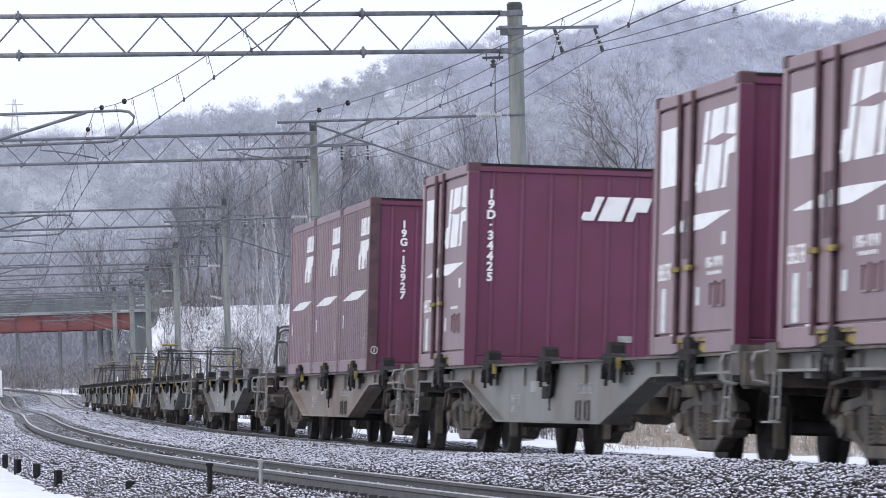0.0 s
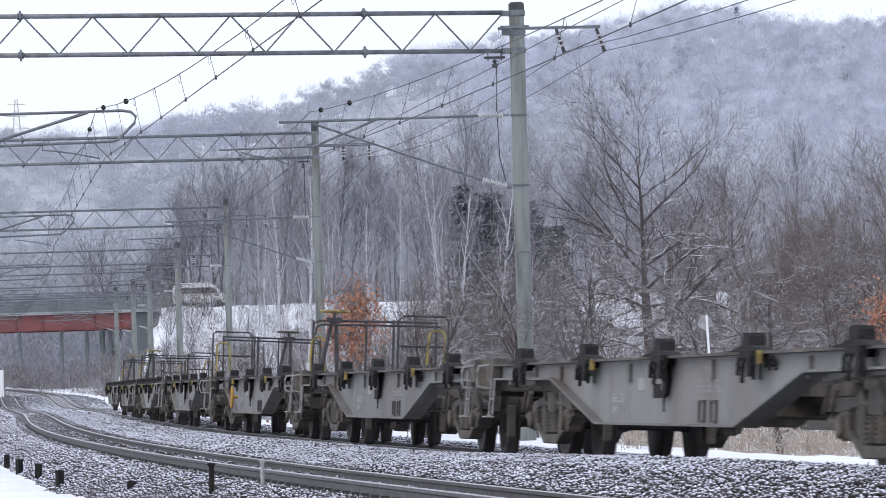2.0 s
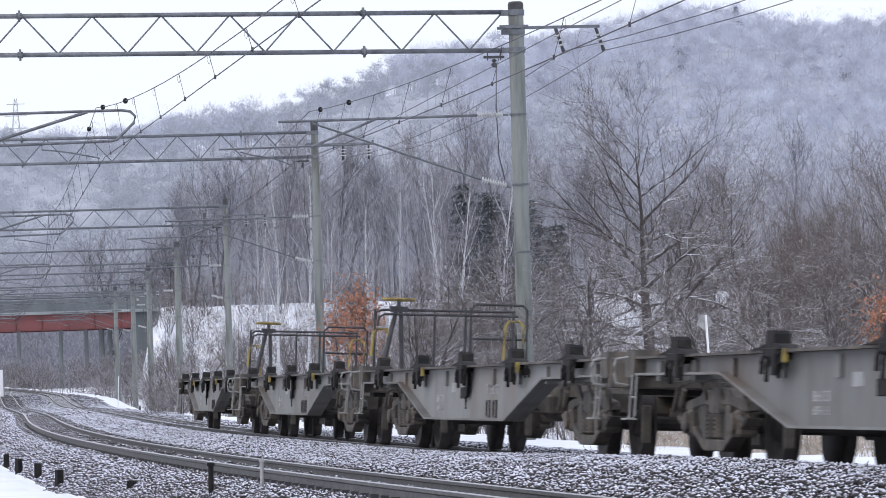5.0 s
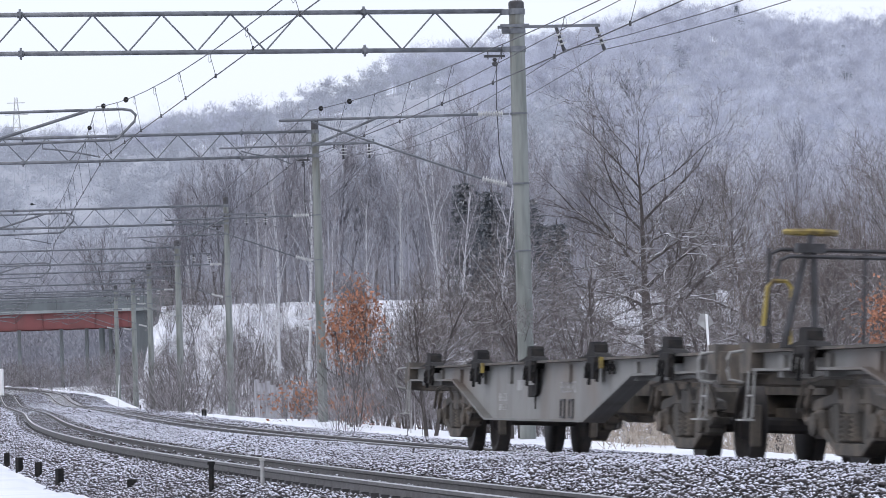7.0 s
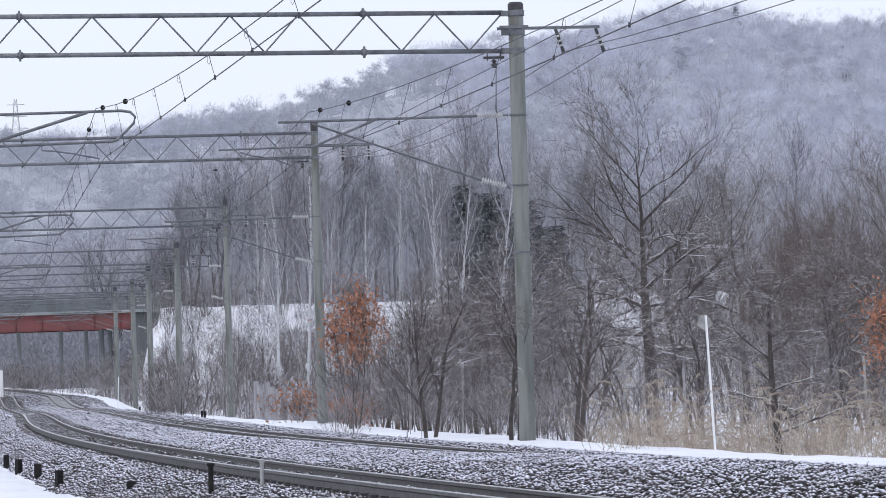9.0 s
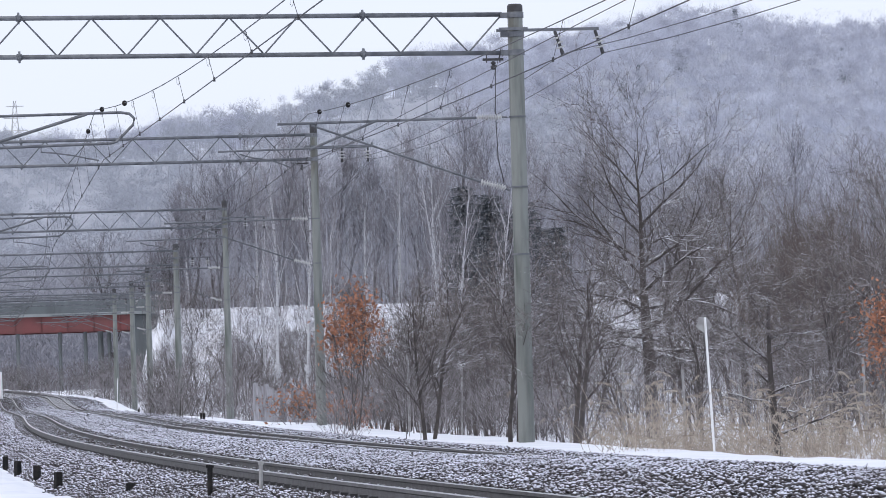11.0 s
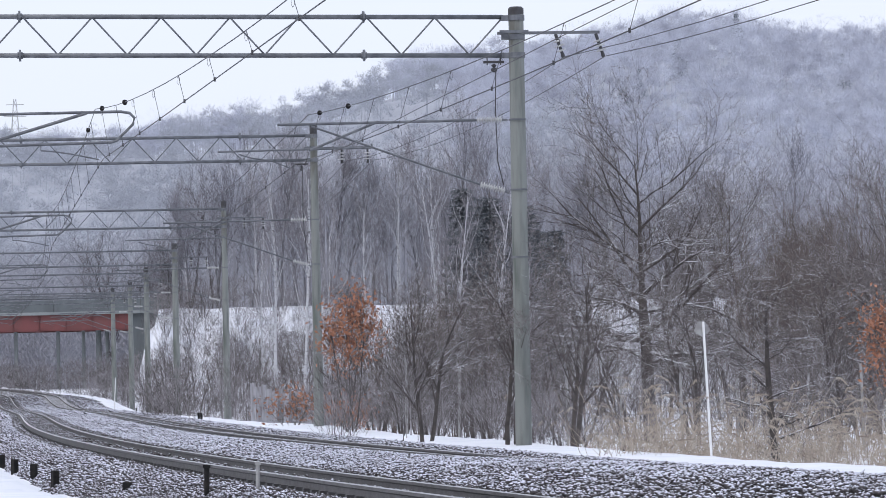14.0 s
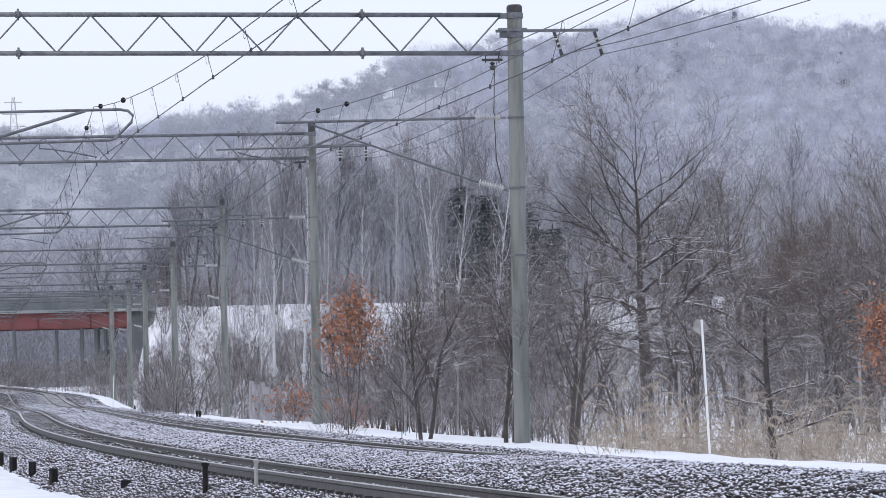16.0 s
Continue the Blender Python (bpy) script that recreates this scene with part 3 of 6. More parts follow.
    pipe(bm, [(-4.63, 0, zn - 0.66), (-4.63, 0, zn - 0.78), (-4.4, 0, zn - 0.8), (-4.0, 0, zn - 0.86), (-3.45, 0, zn - 0.98)], 0.018)
    part("cantilever", bm, M_STEEL, g, "hinged steel tube cantilever with a rounded end")
    for a, b in (((-8.4, 0, zn - 0.05), (left + 0.2, 0, zn - 0.05)), ((-8.4, 0, zn - 0.75), (left + 0.2, 0, zn - 0.75))):
        bm = bmesh.new()
        disc_insulator(bm, a, b, 10, 0.075)
        part("insulator", bm, M_PORCELAIN, g, "white ribbed porcelain insulator", True)
    # hanging bracket and cable beside the pole
    bm = bmesh.new()
    box(bm, 4.57, 5.0, -0.04, 0.04, lo - 0.16, lo - 0.11)
    rod(bm, (4.65, 0, lo), (4.65, 0, lo - 0.2), 0.012)
    rod(bm, (4.93, 0, lo), (4.93, 0, lo - 0.2), 0.012)
    lathe(bm, [(0.02, -0.3), (0.06, -0.26), (0.06, -0.22), (0.02, -0.2), (0.06, -0.16), (0.02, -0.12)], Matrix.Translation((4.79, 0, lo - 0.05)), 8)
    pipe(bm, [(4.83, 0, lo - 0.25), (4.8, 0, lo - 1.2), (4.83, 0, lo - 2.2), (4.94, 0, 5.1)], 0.012)
    part("hanger", bm, M_DARKSTEEL, g, "hanging bracket with a drop cable")
    return g


for k, (d, top) in enumerate(GANTRY):
    build_gantry(d, top, k == 1)


def wire_thing(name, label, pts, r, sides=5):
    bm = bmesh.new()
    pipe(bm, pts, r, sides)
    return tagged(part(name, bm, M_WIRE), label, "overhead wire", "overhead wires")


def string_line(w_mess, z_mess, w_cont, z_cont, what):
    mess, cont = [], []
    drops = []
    spans = GANTRY
    dip = 0.4 if w_mess > 0 else 0.5
    for (d0, _), (d1, _) in zip(spans, spans[1:]):
        n = max(8, int((d1 - d0) / 4))
        for i in range(n):
            t = i / n
            d = d0 + (d1 - d0) * t
            sag = 4 * t * (1 - t)
            mess.append(at(d, w_mess + (w_cont - w_mess) * sag * 0.5, z_mess - dip * sag * ((d1 - d0) / 50) ** 2))
            cont.append(at(d, w_cont, z_cont - 0.19 * sag * ((d1 - d0) / 50) ** 2))
        k = int((d1 - d0) / 5)
        for i in range(k):
            t = (i + 0.5) / k
            d = d0 + (d1 - d0) * t
            sag = 4 * t * (1 - t)
            drops.append((at(d, w_mess + (w_cont - w_mess) * sag * 0.5, z_mess - dip * sag * ((d1 - d0) / 50) ** 2), at(d, w_cont, z_cont - 0.19 * sag * ((d1 - d0) / 50) ** 2)))
    m = wire_thing("messenger_wire", "sagging messenger wire above the " + what, mess, 0.008)
    wire_thing("contact_wire", "taut contact wire above the " + what, cont, 0.009)
    for d in ((20.2, 28.0, 35.2) if w_mess < 0 else (22.3, 28.2)):
        (d0, _), (d1, _) = spans[0 if d < spans[1][0] else 1], spans[1 if d < spans[1][0] else 2]
        t = (d - d0) / (d1 - d0)
        sag = 4 * t * (1 - t)
        bm = bmesh.new()
        lathe(bm, [(0.012, -0.05), (0.035, -0.04), (0.05, 0.0), (0.035, 0.04), (0.012, 0.05)], Matrix.Translation(at(d, w_mess + (w_cont - w_mess) * sag * 0.5, z_mess - dip * sag * ((d1 - d0) / 50) ** 2)), 10)
        part("wire_clamp", bm, M_BLACK, m, "round black clamp on the wire", True)
    for a, b in drops:
        bm = bmesh.new()
        rod(bm, a, b, 0.004, sides=4)
        box(bm, b.x - 0.015, b.x + 0.015, b.y - 0.03, b.y + 0.03, b.z - 0.03, b.z + 0.03)
        ring = [a + Vector((0.022 * math.sin(k * 1.05), 0, -0.07 - 0.07 * math.cos(k * 1.05))) for k in range(7)]
        pipe(bm, ring, 0.003, 3)
        part("dropper", bm, M_WIRE, m)


string_line(0.9, 6.62, 0.6, 5.6, "train's track")
string_line(-3.5, 6.8, -3.35, 5.78, "second track")
for u, dz, dip in ((1.09, -0.84, 0.37), (1.94, -0.84, 0.37), (-0.42, -1.12, 0.04)):
    pts = []
    for (d0, t0), (d1, t1) in zip(GANTRY, GANTRY[1:]):
        for i in range(10):
            t = i / 10
            pts.append(at(d0 + (d1 - d0) * t, POLE_W + u, t0 + (t1 - t0) * t + dz - dip * 4 * t * (1 - t) * ((d1 - d0) / 50) ** 2))
    wire_thing("feeder_wire", "sagging feeder wire along the poles", pts, 0.009)
# ---- freight train: flat container wagons ----
WAGON_LEN = 20.4
FIRST_D = -11.5             # centre of the wagon with the single wine-red container, at 0 s


def travelled(t):
    return 23.405 * t - (0.065 * (t - 2) ** 2 if t > 2 else 0)


def wagon_pose(d):
    """The pose of a wagon by its two bogies; x towards the camera, y to the far side."""
    a, b = at(d - 7.1), at(d + 7.1)
    x = (a - b).normalized()
    y = Vector((0, 0, 1)).cross(x).normalized()
    m = Matrix((x, y, x.cross(y))).transposed().to_4x4()
    return Matrix.Translation((a + b) / 2) @ m @ Matrix.Rotation(-CANT, 4, 'X')


def wheelset(parent, x):
    bm = bmesh.new()
    rod(bm, (x, -0.5, 0.43), (x, 0.5, 0.43), 0.08, sides=10)
    ax = part("axle", bm, M_WHEEL, parent)
    for s in (-1, 1):
        bm = bmesh.new()
        m = Matrix.Translation((x, s * 0.533, 0.43)) @ Matrix.Rotation(radians(-90 * s), 4, 'X')
        lathe(bm, [(0.1, -0.1), (0.46, -0.075), (0.455, -0.045), (0.432, -0.035), (0.425, 0.06), (0.36, 0.062), (0.34, 0.02), (0.16, 0.005), (0.13, 0.08), (0.05, 0.09)], m, 28)
        part("wheel", bm, M_WHEEL, ax, "", True)


def bogie(parent, cx):
    b = new("bogie")
    b.parent = parent
    tagged(b, "grimy two-axle cast steel bogie")
    for x in (cx - 0.95, cx + 0.95):
        wheelset(b, x)
    for s in (-1, 1):
        y = s * 0.88
        y0, y1 = y - 0.06, y + 0.06
        # cast side frame: top bar, two pillars round the springs, shallow tension bar below, horns at the ends
        bm = bmesh.new()
        prism(bm, [(cx - 1.28, 0.56), (cx - 1.2, 0.65), (cx - 0.66, 0.7), (cx - 0.5, 0.76), (cx + 0.5, 0.76), (cx + 0.66, 0.7), (cx + 1.2, 0.65), (cx + 1.28, 0.56), (cx + 1.1, 0.55), (cx + 0.6, 0.61), (cx - 0.6, 0.61), (cx - 1.1, 0.55)], y0, y1)
        for e in (-1, 1):
            prism(bm, [(cx + e * 0.6, 0.62), (cx + e * 0.4, 0.62), (cx + e * 0.36, 0.28), (cx + e * 0.52, 0.3)], y0, y1)
            prism(bm, [(cx + e * 0.8, 0.64), (cx + e * 0.72, 0.64), (cx + e * 0.62, 0.36), (cx + e * 0.72, 0.36)], y0 + 0.02, y1 - 0.02)
        prism(bm, [(cx - 1.24, 0.5), (cx - 0.76, 0.4), (cx - 0.44, 0.29), (cx + 0.44, 0.29), (cx + 0.76, 0.4), (cx + 1.24, 0.5), (cx + 1.2, 0.42), (cx + 0.66, 0.29), (cx + 0.4, 0.18), (cx - 0.4, 0.18), (cx - 0.66, 0.29), (cx - 1.2, 0.42)], y - 0.08, y + 0.08)
        bmesh.ops.bevel(bm, geom=[q for q in bm.edges if q.calc_length() > 0.1], offset=0.012, segments=1, affect='EDGES')
        part("side_frame", bm, M_BOGIE, b)
        bm = bmesh.new()
        yr = y + s * 0.12
        pipe(bm, [(cx - 1.5, yr, 0.55), (cx - 1.3, yr, 0.8), (cx - 0.7, yr, 0.84), (cx + 0.7, yr, 0.84), (cx + 1.3, yr, 0.8), (cx + 1.5, yr, 0.55)], 0.02, 6)
        rod(bm, (cx - 0.3, yr, 0.84), (cx - 0.34, yr - s * 0.06, 0.66), 0.018)
        rod(bm, (cx + 0.3, yr, 0.84), (cx + 0.34, yr - s * 0.06, 0.66), 0.018)
        part("brake_rod", bm, M_BOGIE, b)
        for x in (cx - 0.95, cx + 0.95):
            bm = bmesh.new()
            box(bm, x - 0.13, x + 0.13, y - 0.1, y + 0.1, 0.32, 0.57, 0.03)
            lathe(bm, [(0.1, 0), (0.1, 0.04), (0.06, 0.055)], Matrix.Translation((x, y + s * 0.1, 0.44)) @ Matrix.Rotation(radians(-90 * s), 4, 'X'), 12)
            part("axle_box", bm, M_BOGIE, b)
            bm = bmesh.new()
            e = 1 if x > cx else -1
            yo = y + s * 0.08
            pipe(bm, [(x + e * 0.1, yo, 0.5), (x + e * 0.36, yo, 0.46), (x + e * 0.43, yo, 0.5), (x + e * 0.4, yo, 0.62), (x + e * 0.28, yo, 0.76)], 0.03, 6)
            part("brake_hanger", bm, M_BOGIE, b)
        bm = bmesh.new()
        prof = []
        for i in range(6):
            prof += [(0.08, i * 0.042), (0.115, i * 0.042 + 0.021)]
        for xs in (cx - 0.15, cx + 0.15):
            lathe(bm, prof, Matrix.Translation((xs, y, 0.3)), 12)
        box(bm, cx - 0.3, cx + 0.3, y0, y1, 0.55, 0.62)
        part("spring", bm, M_BOGIE, b, "", True)
        for x in (cx - 1.42, cx + 1.42):
            bm = bmesh.new()
            box(bm, x - 0.04, x + 0.04, y - 0.05 - s * 0.3, y + 0.05 - s * 0.3, 0.22, 0.62, 0.015)
            part("brake_block", bm, M_BOGIE, b)
    bm = bmesh.new()
    box(bm, cx - 0.22, cx + 0.22, -0.95, 0.95, 0.5, 0.78, 0.04)
    box(bm, cx - 1.3, cx + 1.3, -0.1, 0.1, 0.5, 0.6)
    part("bolster", bm, M_BOGIE, b)
    return b


SILL = [(-9.75, 1.06), (-9.75, 0.9), (-5.75, 0.885), (-3.2, 0.41), (3.2, 0.41), (5.75, 0.885), (9.75, 0.9), (9.75, 1.06)]
LOCKS = (-7.52, -3.76, 0.0, 3.76, 7.52)


def stroke_bars(bm, x0, z0, wide, tall, count, y, seed):
    """A row of unreadable marks as thin upright and level bars, standing 2 mm proud of y on both sides."""
    rng = random.Random(seed)
    for k in range(count):
        x, pen = x0 + k * wide * 1.35, wide * 0.22
        for q in rng.sample((0, 1, 2), 2):
            xa = x + q * (wide - pen) / 2
            box(bm, xa, xa + pen, y - 0.002, y + 0.002, z0, z0 + tall)
        for q in rng.sample((0, 0.42, 0.84), 2):
            box(bm, x, x + wide, y - 0.0025, y + 0.0025, z0 + tall * q, z0 + tall * (q + 0.16))


def build_wagon(has_rail, wheel_mat, side_wheel, label, coat=None):
    coat = coat or M_WAGON
    w = thing("container_wagon", Matrix(), label, "freight wagon", "wagons of the train")
    for s in (-1, 1):
        bm = bmesh.new()
        y = s * 1.11
        prism(bm, SILL, y - 0.012, y + 0.012)
        sill = part("side_sill", bm, coat, w, "grey fish-bellied side sill")
        bm = bmesh.new()
        foot = SILL[1:7]
        prism(bm, foot + [(x, z + 0.024) for x, z in reversed(foot)], y - 0.12, y + 0.12)
        part("bottom_flange", bm, coat, sill, "dirty wide bottom flange")
        bm = bmesh.new()
        box(bm, -9.75, 9.75, y - 0.12, y + 0.12, 1.06, 1.085)
        part("top_flange", bm, M_BOGIE, sill, "dark grimy top flange")
        # container locks: dark blocks on the flange with hanging levers
        for i, x in enumerate(LOCKS):
            bm = bmesh.new()
            yl = s * 1.18
            prism(bm, [(x - 0.75, 1.085), (x - 0.4, 1.11), (x - 0.16, 1.14), (x - 0.14, 1.22), (x - 0.1, 1.25), (x + 0.1, 1.25), (x + 0.14, 1.22), (x + 0.16, 1.14), (x + 0.34, 1.12), (x + 0.5, 1.085)], yl - 0.08, yl + 0.07)
            box(bm, x - 0.24, x + 0.24, yl - 0.09, yl + 0.09, 1.0, 1.12, 0.03)
            lock = part("container_lock", bm, M_BLACK, w, "black container lock with hanging levers")
            bm = bmesh.new()
            yo = yl + s * 0.05
            for k, (dx, dz) in enumerate(((-0.3, 0.2), (-0.12, 0.27), (0.1, 0.16), (0.32, 0.24))):
                pipe(bm, [(x + dx, yo, 1.08), (x + dx + 0.03, yo + s * 0.03, 1.08 - dz * 0.5), (x + dx - 0.02, yo + s * 0.02, 1.08 - dz)], 0.022, 5)
            box(bm, x + 0.16, x + 0.3, min(yo, yo + s * 0.06), max(yo, yo + s * 0.06), 0.86, 1.04)
            part("lever", bm, M_BLACK, lock)
            if i in (1, 3):
                bm = bmesh.new()
                box(bm, x + 0.5, x + 0.53, min(yo, yo + s * 0.045), max(yo, yo + s * 0.045), 0.97, 1.09)
                part("tag", bm, M_YELLOW, lock, "yellow painted lever end")
        # marks on the sill, as plain bars
        for x0, z0, wide, tall, count, nm in ((1.3, 0.73, 0.1, 0.12, 7, 5), (-2.75, 0.64, 0.11, 0.09, 4, 7), (-2.75, 0.53, 0.11, 0.07, 4, 9), (1.6, 0.92, 0.09, 0.06, 2, 3)):
            bm = bmesh.new()
            stroke_bars(bm, x0, z0, wide, tall, count, y + s * 0.014, nm)
            part("marking", bm, M_PALE, sill, "faded pale lettering as bars")
        bm = bmesh.new()
        box(bm, -1.5, -1.15, min(y + s * 0.012, y + s * 0.018), max(y + s * 0.012, y + s * 0.018), 0.76, 0.88)
        part("notice_plate", bm, M_PALE, sill, "small pale notice plate")
        # hooked hand lever and chain below the middle lock
        bm = bmesh.new()
        ya = y + s * 0.05
        prism(bm, [(-0.12, 1.03), (0.12, 1.03), (0.12, 0.84), (0.05, 0.72), (-0.07, 0.68), (-0.2, 0.72), (-0.08, 0.76), (-0.1, 0.9)], ya - 0.02, ya + 0.02)
        pipe(bm, [(-0.05, ya, 0.72), (-0.08, ya, 0.64), (-0.07, ya, 0.55)], 0.014, 5)
        part("hand_lever", bm, M_BLACK, sill, "black hooked hand lever")
        for x in (-4.1, 4.15):
            bm = bmesh.new()
            for k in range(4):
                pipe(bm, [(x + 0.12 * k + 0.05 * math.sin(q), ya, 0.99 - 0.03 * (k % 2) + 0.05 * math.cos(q)) for q in (0, 1.26, 2.51, 3.77, 5.03, 6.28)], 0.011, 4)
            part("chain", bm, M_BLACK, sill)
        for x in (1.35, 1.85):
            bm = bmesh.new()
            for xa, xb, za, zb in ((x, x + 0.03, 0.45, 0.66), (x + 0.22, x + 0.25, 0.45, 0.66), (x, x + 0.25, 0.64, 0.66), (x, x + 0.25, 0.45, 0.47)):
                box(bm, xa, xb, min(y + s * 0.012, y + s * 0.03), max(y + s * 0.012, y + s * 0.03), za, zb)
            part("card_holder", bm, M_DARKSTEEL, sill, "dark card holder frame")
        # Solid black plate stands for the shade inside a slot.
        bm = bmesh.new()
        box(bm, -0.75, -0.4, min(y + s * 0.008, y + s * 0.02), max(y + s * 0.008, y + s * 0.02), 0.68, 0.82, 0.01)
        part("sill_opening", bm, M_BLACK, sill, "black plate imitating a shaded opening in the sill")
    # floor frame
    bm = bmesh.new()
    box(bm, -9.75, 9.75, -0.22, 0.22, 0.72, 1.02)
    part("centre_sill", bm, M_BOGIE, w)
    for x in (-8.6, -7.1, -5.6, -3.76, -1.88, 0, 1.88, 3.76, 5.6, 7.1, 8.6):
        bm = bmesh.new()
        box(bm, x - 0.09, x + 0.09, -1.16, 1.16, 0.84, 1.03)
        part("cross_beam", bm, M_WAGON, w)
    for s in (-1, 1):
        bm = bmesh.new()
        box(bm, s * 9.75 - 0.06, s * 9.75 + 0.06, -1.22, 1.22, 0.78, 1.09, 0.012)
        box(bm, s * 9.55 - 0.2, s * 9.55 + 0.2, -1.24, -0.98, 0.88, 1.15)
        part("end_beam", bm, M_BOGIE, w)
        bm = bmesh.new()
        box(bm, min(s * 9.75, s * 10.1), max(s * 9.75, s * 10.1), -0.13, 0.13, 0.72, 0.98, 0.02)
        box(bm, min(s * 10.02, s * 10.22), max(s * 10.02, s * 10.22), -0.18, 0.14, 0.7, 1.0, 0.03)
        part("coupler", bm, M_BLACK, w, "black automatic coupler")
        # steps and grab irons at the corner
        bm = bmesh.new()
        xs = s * 9.3
        pipe(bm, [(xs - 0.1, -1.24, 0.9), (xs - 0.12, -1.26, 0.5), (xs - 0.1, -1.28, 0.47), (xs + 0.1, -1.28, 0.47), (xs + 0.12, -1.26, 0.5), (xs + 0.1, -1.24, 0.9)], 0.012)
        rod(bm, (xs - 0.11, -1.25, 0.68), (xs + 0.11, -1.25, 0.68), 0.011)
        box(bm, xs - 0.13, xs + 0.13, -1.34, -1.24, 0.458, 0.476)
        part("step", bm, M_GRAB, w, "worn grey corner step")
        bm = bmesh.new()
        xs = s * 9.62
        pipe(bm, [(xs, -1.24, 0.8), (xs, -1.36, 0.82), (xs, -1.38, 0.9), (xs, -1.38, 1.0), (xs, -1.36, 1.06), (xs, -1.24, 1.08)], 0.016)
        part("grab_iron", bm, M_GRAB, w, "worn grey grab iron")
        bogie(w, s * 7.1)
    # brake gear under the frame
    bm = bmesh.new()
    rod(bm, (-1.6, 0.25, 0.62), (-0.6, 0.25, 0.62), 0.2, sides=14)
    box(bm, 0.3, 1.1, -0.3, 0.2, 0.5, 0.75, 0.03)
    rod(bm, (-5, 0.1, 0.55), (5, 0.1, 0.55), 0.03)
    part("brake_gear", bm, M_BOGIE, w)
    if has_rail:
        x, m = -9.5, (1 if side_wheel else -1)
        bm = bmesh.new()
        # two long bars across the end, on three posts
        for dx, dz in ((0.0, 2.0), (0.3, 1.93)):
            pipe(bm, [(x + dx, -1.0 * m, dz), (x + dx, 0.96 * m, dz - 0.02), (x + dx, 1.04 * m, dz - 0.06), (x + dx, 1.06 * m, dz - 0.2)], 0.02)
        for yp in (-0.98, 0.18, 1.06):
            rod(bm, (x, yp * m, 1.08), (x, yp * m, 1.99), 0.019)
        for yp in (-0.34, -0.26):
            rod(bm, (x + 0.1, yp * m, 1.08), (x + 0.1, yp * m, 2.02), 0.022)
        part("end_railing", bm, M_DARKSTEEL, w, "dark bent-tube end railing")
        bm = bmesh.new()
        pipe(bm, [(x - 0.1, -1.2 * m, 1.08), (x - 0.1, -1.2 * m, 2.03), (x - 0.1, -1.14 * m, 2.1), (x - 0.1, -0.44 * m, 2.1), (x - 0.1, -0.37 * m, 2.03), (x - 0.1, -0.37 * m, 1.08)], 0.019)
        rod(bm, (x - 0.1, -1.2 * m, 1.6), (x - 0.1, -0.37 * m, 1.6), 0.018)
        part("corner_frame", bm, M_DARKSTEEL, w, "dark tube frame at the corner")
        for ya, yb, top in ((-1.12, -0.86, 1.86), (0.86, 1.08, 1.7)):
            bm = bmesh.new()
            pipe(bm, [(x + 0.05, ya * m, 1.08), (x + 0.05, ya * m, top - 0.06), (x + 0.05, (ya + 0.05) * m, top), (x + 0.05, (yb - 0.05) * m, top), (x + 0.05, yb * m, top - 0.06), (x + 0.05, (yb + 0.03) * m, 1.3)], 0.021)
            part("hand_hoop", bm, M_DARKSTEEL if coat is M_RUSTWAGON else M_YELLOW, w, "dark tube hand hoop" if coat is M_RUSTWAGON else "scuffed yellow hand hoop")
        bm = bmesh.new()
        box(bm, 9.2, 9.66, -0.9, -0.1, 0.72, 1.14, 0.02)
        part("end_box", bm, M_BLACK, w, "dark green-grey equipment box")
    if wheel_mat:
        x, wy = -9.3, (0.37 if side_wheel else -0.74)
        bm = bmesh.new()
        rod(bm, (x, wy - 0.25, 1.0), (x, wy - 0.03, 2.0), 0.034)
        rod(bm, (x, wy + 0.07, 1.0), (x, wy + 0.03, 2.0), 0.034)
        box(bm, x - 0.06, x + 0.06, wy - 0.13, wy + 0.13, 1.95, 2.03)
        rod(bm, (x, wy, 2.0), (x, wy, 2.12), 0.03)
        st = part("brake_stand", bm, M_DARKSTEEL, w, "dark hand-brake stand")
        bm = bmesh.new()
        m = Matrix.Translation((x, wy, 2.13))
        pipe(bm, [m @ Vector((0.225 * math.cos(k * 0.3142), 0.225 * math.sin(k * 0.3142), 0)) for k in range(21)], 0.025, 6)
        for k in range(4):
            a = k * math.pi / 2
            rod(bm, (x, wy, 2.12), (x + 0.2 * math.cos(a), wy + 0.2 * math.sin(a), 2.13), 0.02)
        part("hand_wheel", bm, wheel_mat, st, "dirty hand-brake wheel")
    if side_wheel:
        bm = bmesh.new()
        m = Matrix.Translation((-2.75, -1.3, 0.72)) @ Matrix.Rotation(radians(90), 4, 'X')
        pipe(bm, [m @ Vector((0.2 * math.cos(k * 0.3142), 0.2 * math.sin(k * 0.3142), 0)) for k in range(21)], 0.022, 6)
        for k in range(4):
            a = k * math.pi / 2 + 0.4
            rod(bm, (-2.75, -1.3, 0.72), (-2.75 + 0.18 * math.cos(a), -1.3, 0.72 + 0.18 * math.sin(a)), 0.015)
        rod(bm, (-2.75, -1.19, 0.72), (-2.75, -1.32, 0.72), 0.03)
        part("side_hand_wheel", bm, M_ORANGE, w, "orange-yellow hand wheel on the side sill")
    return w


# ---- containers: 3.715 x 2.45 x 2.5 m ----
CL, CW, CH = 3.715, 2.45, 2.5


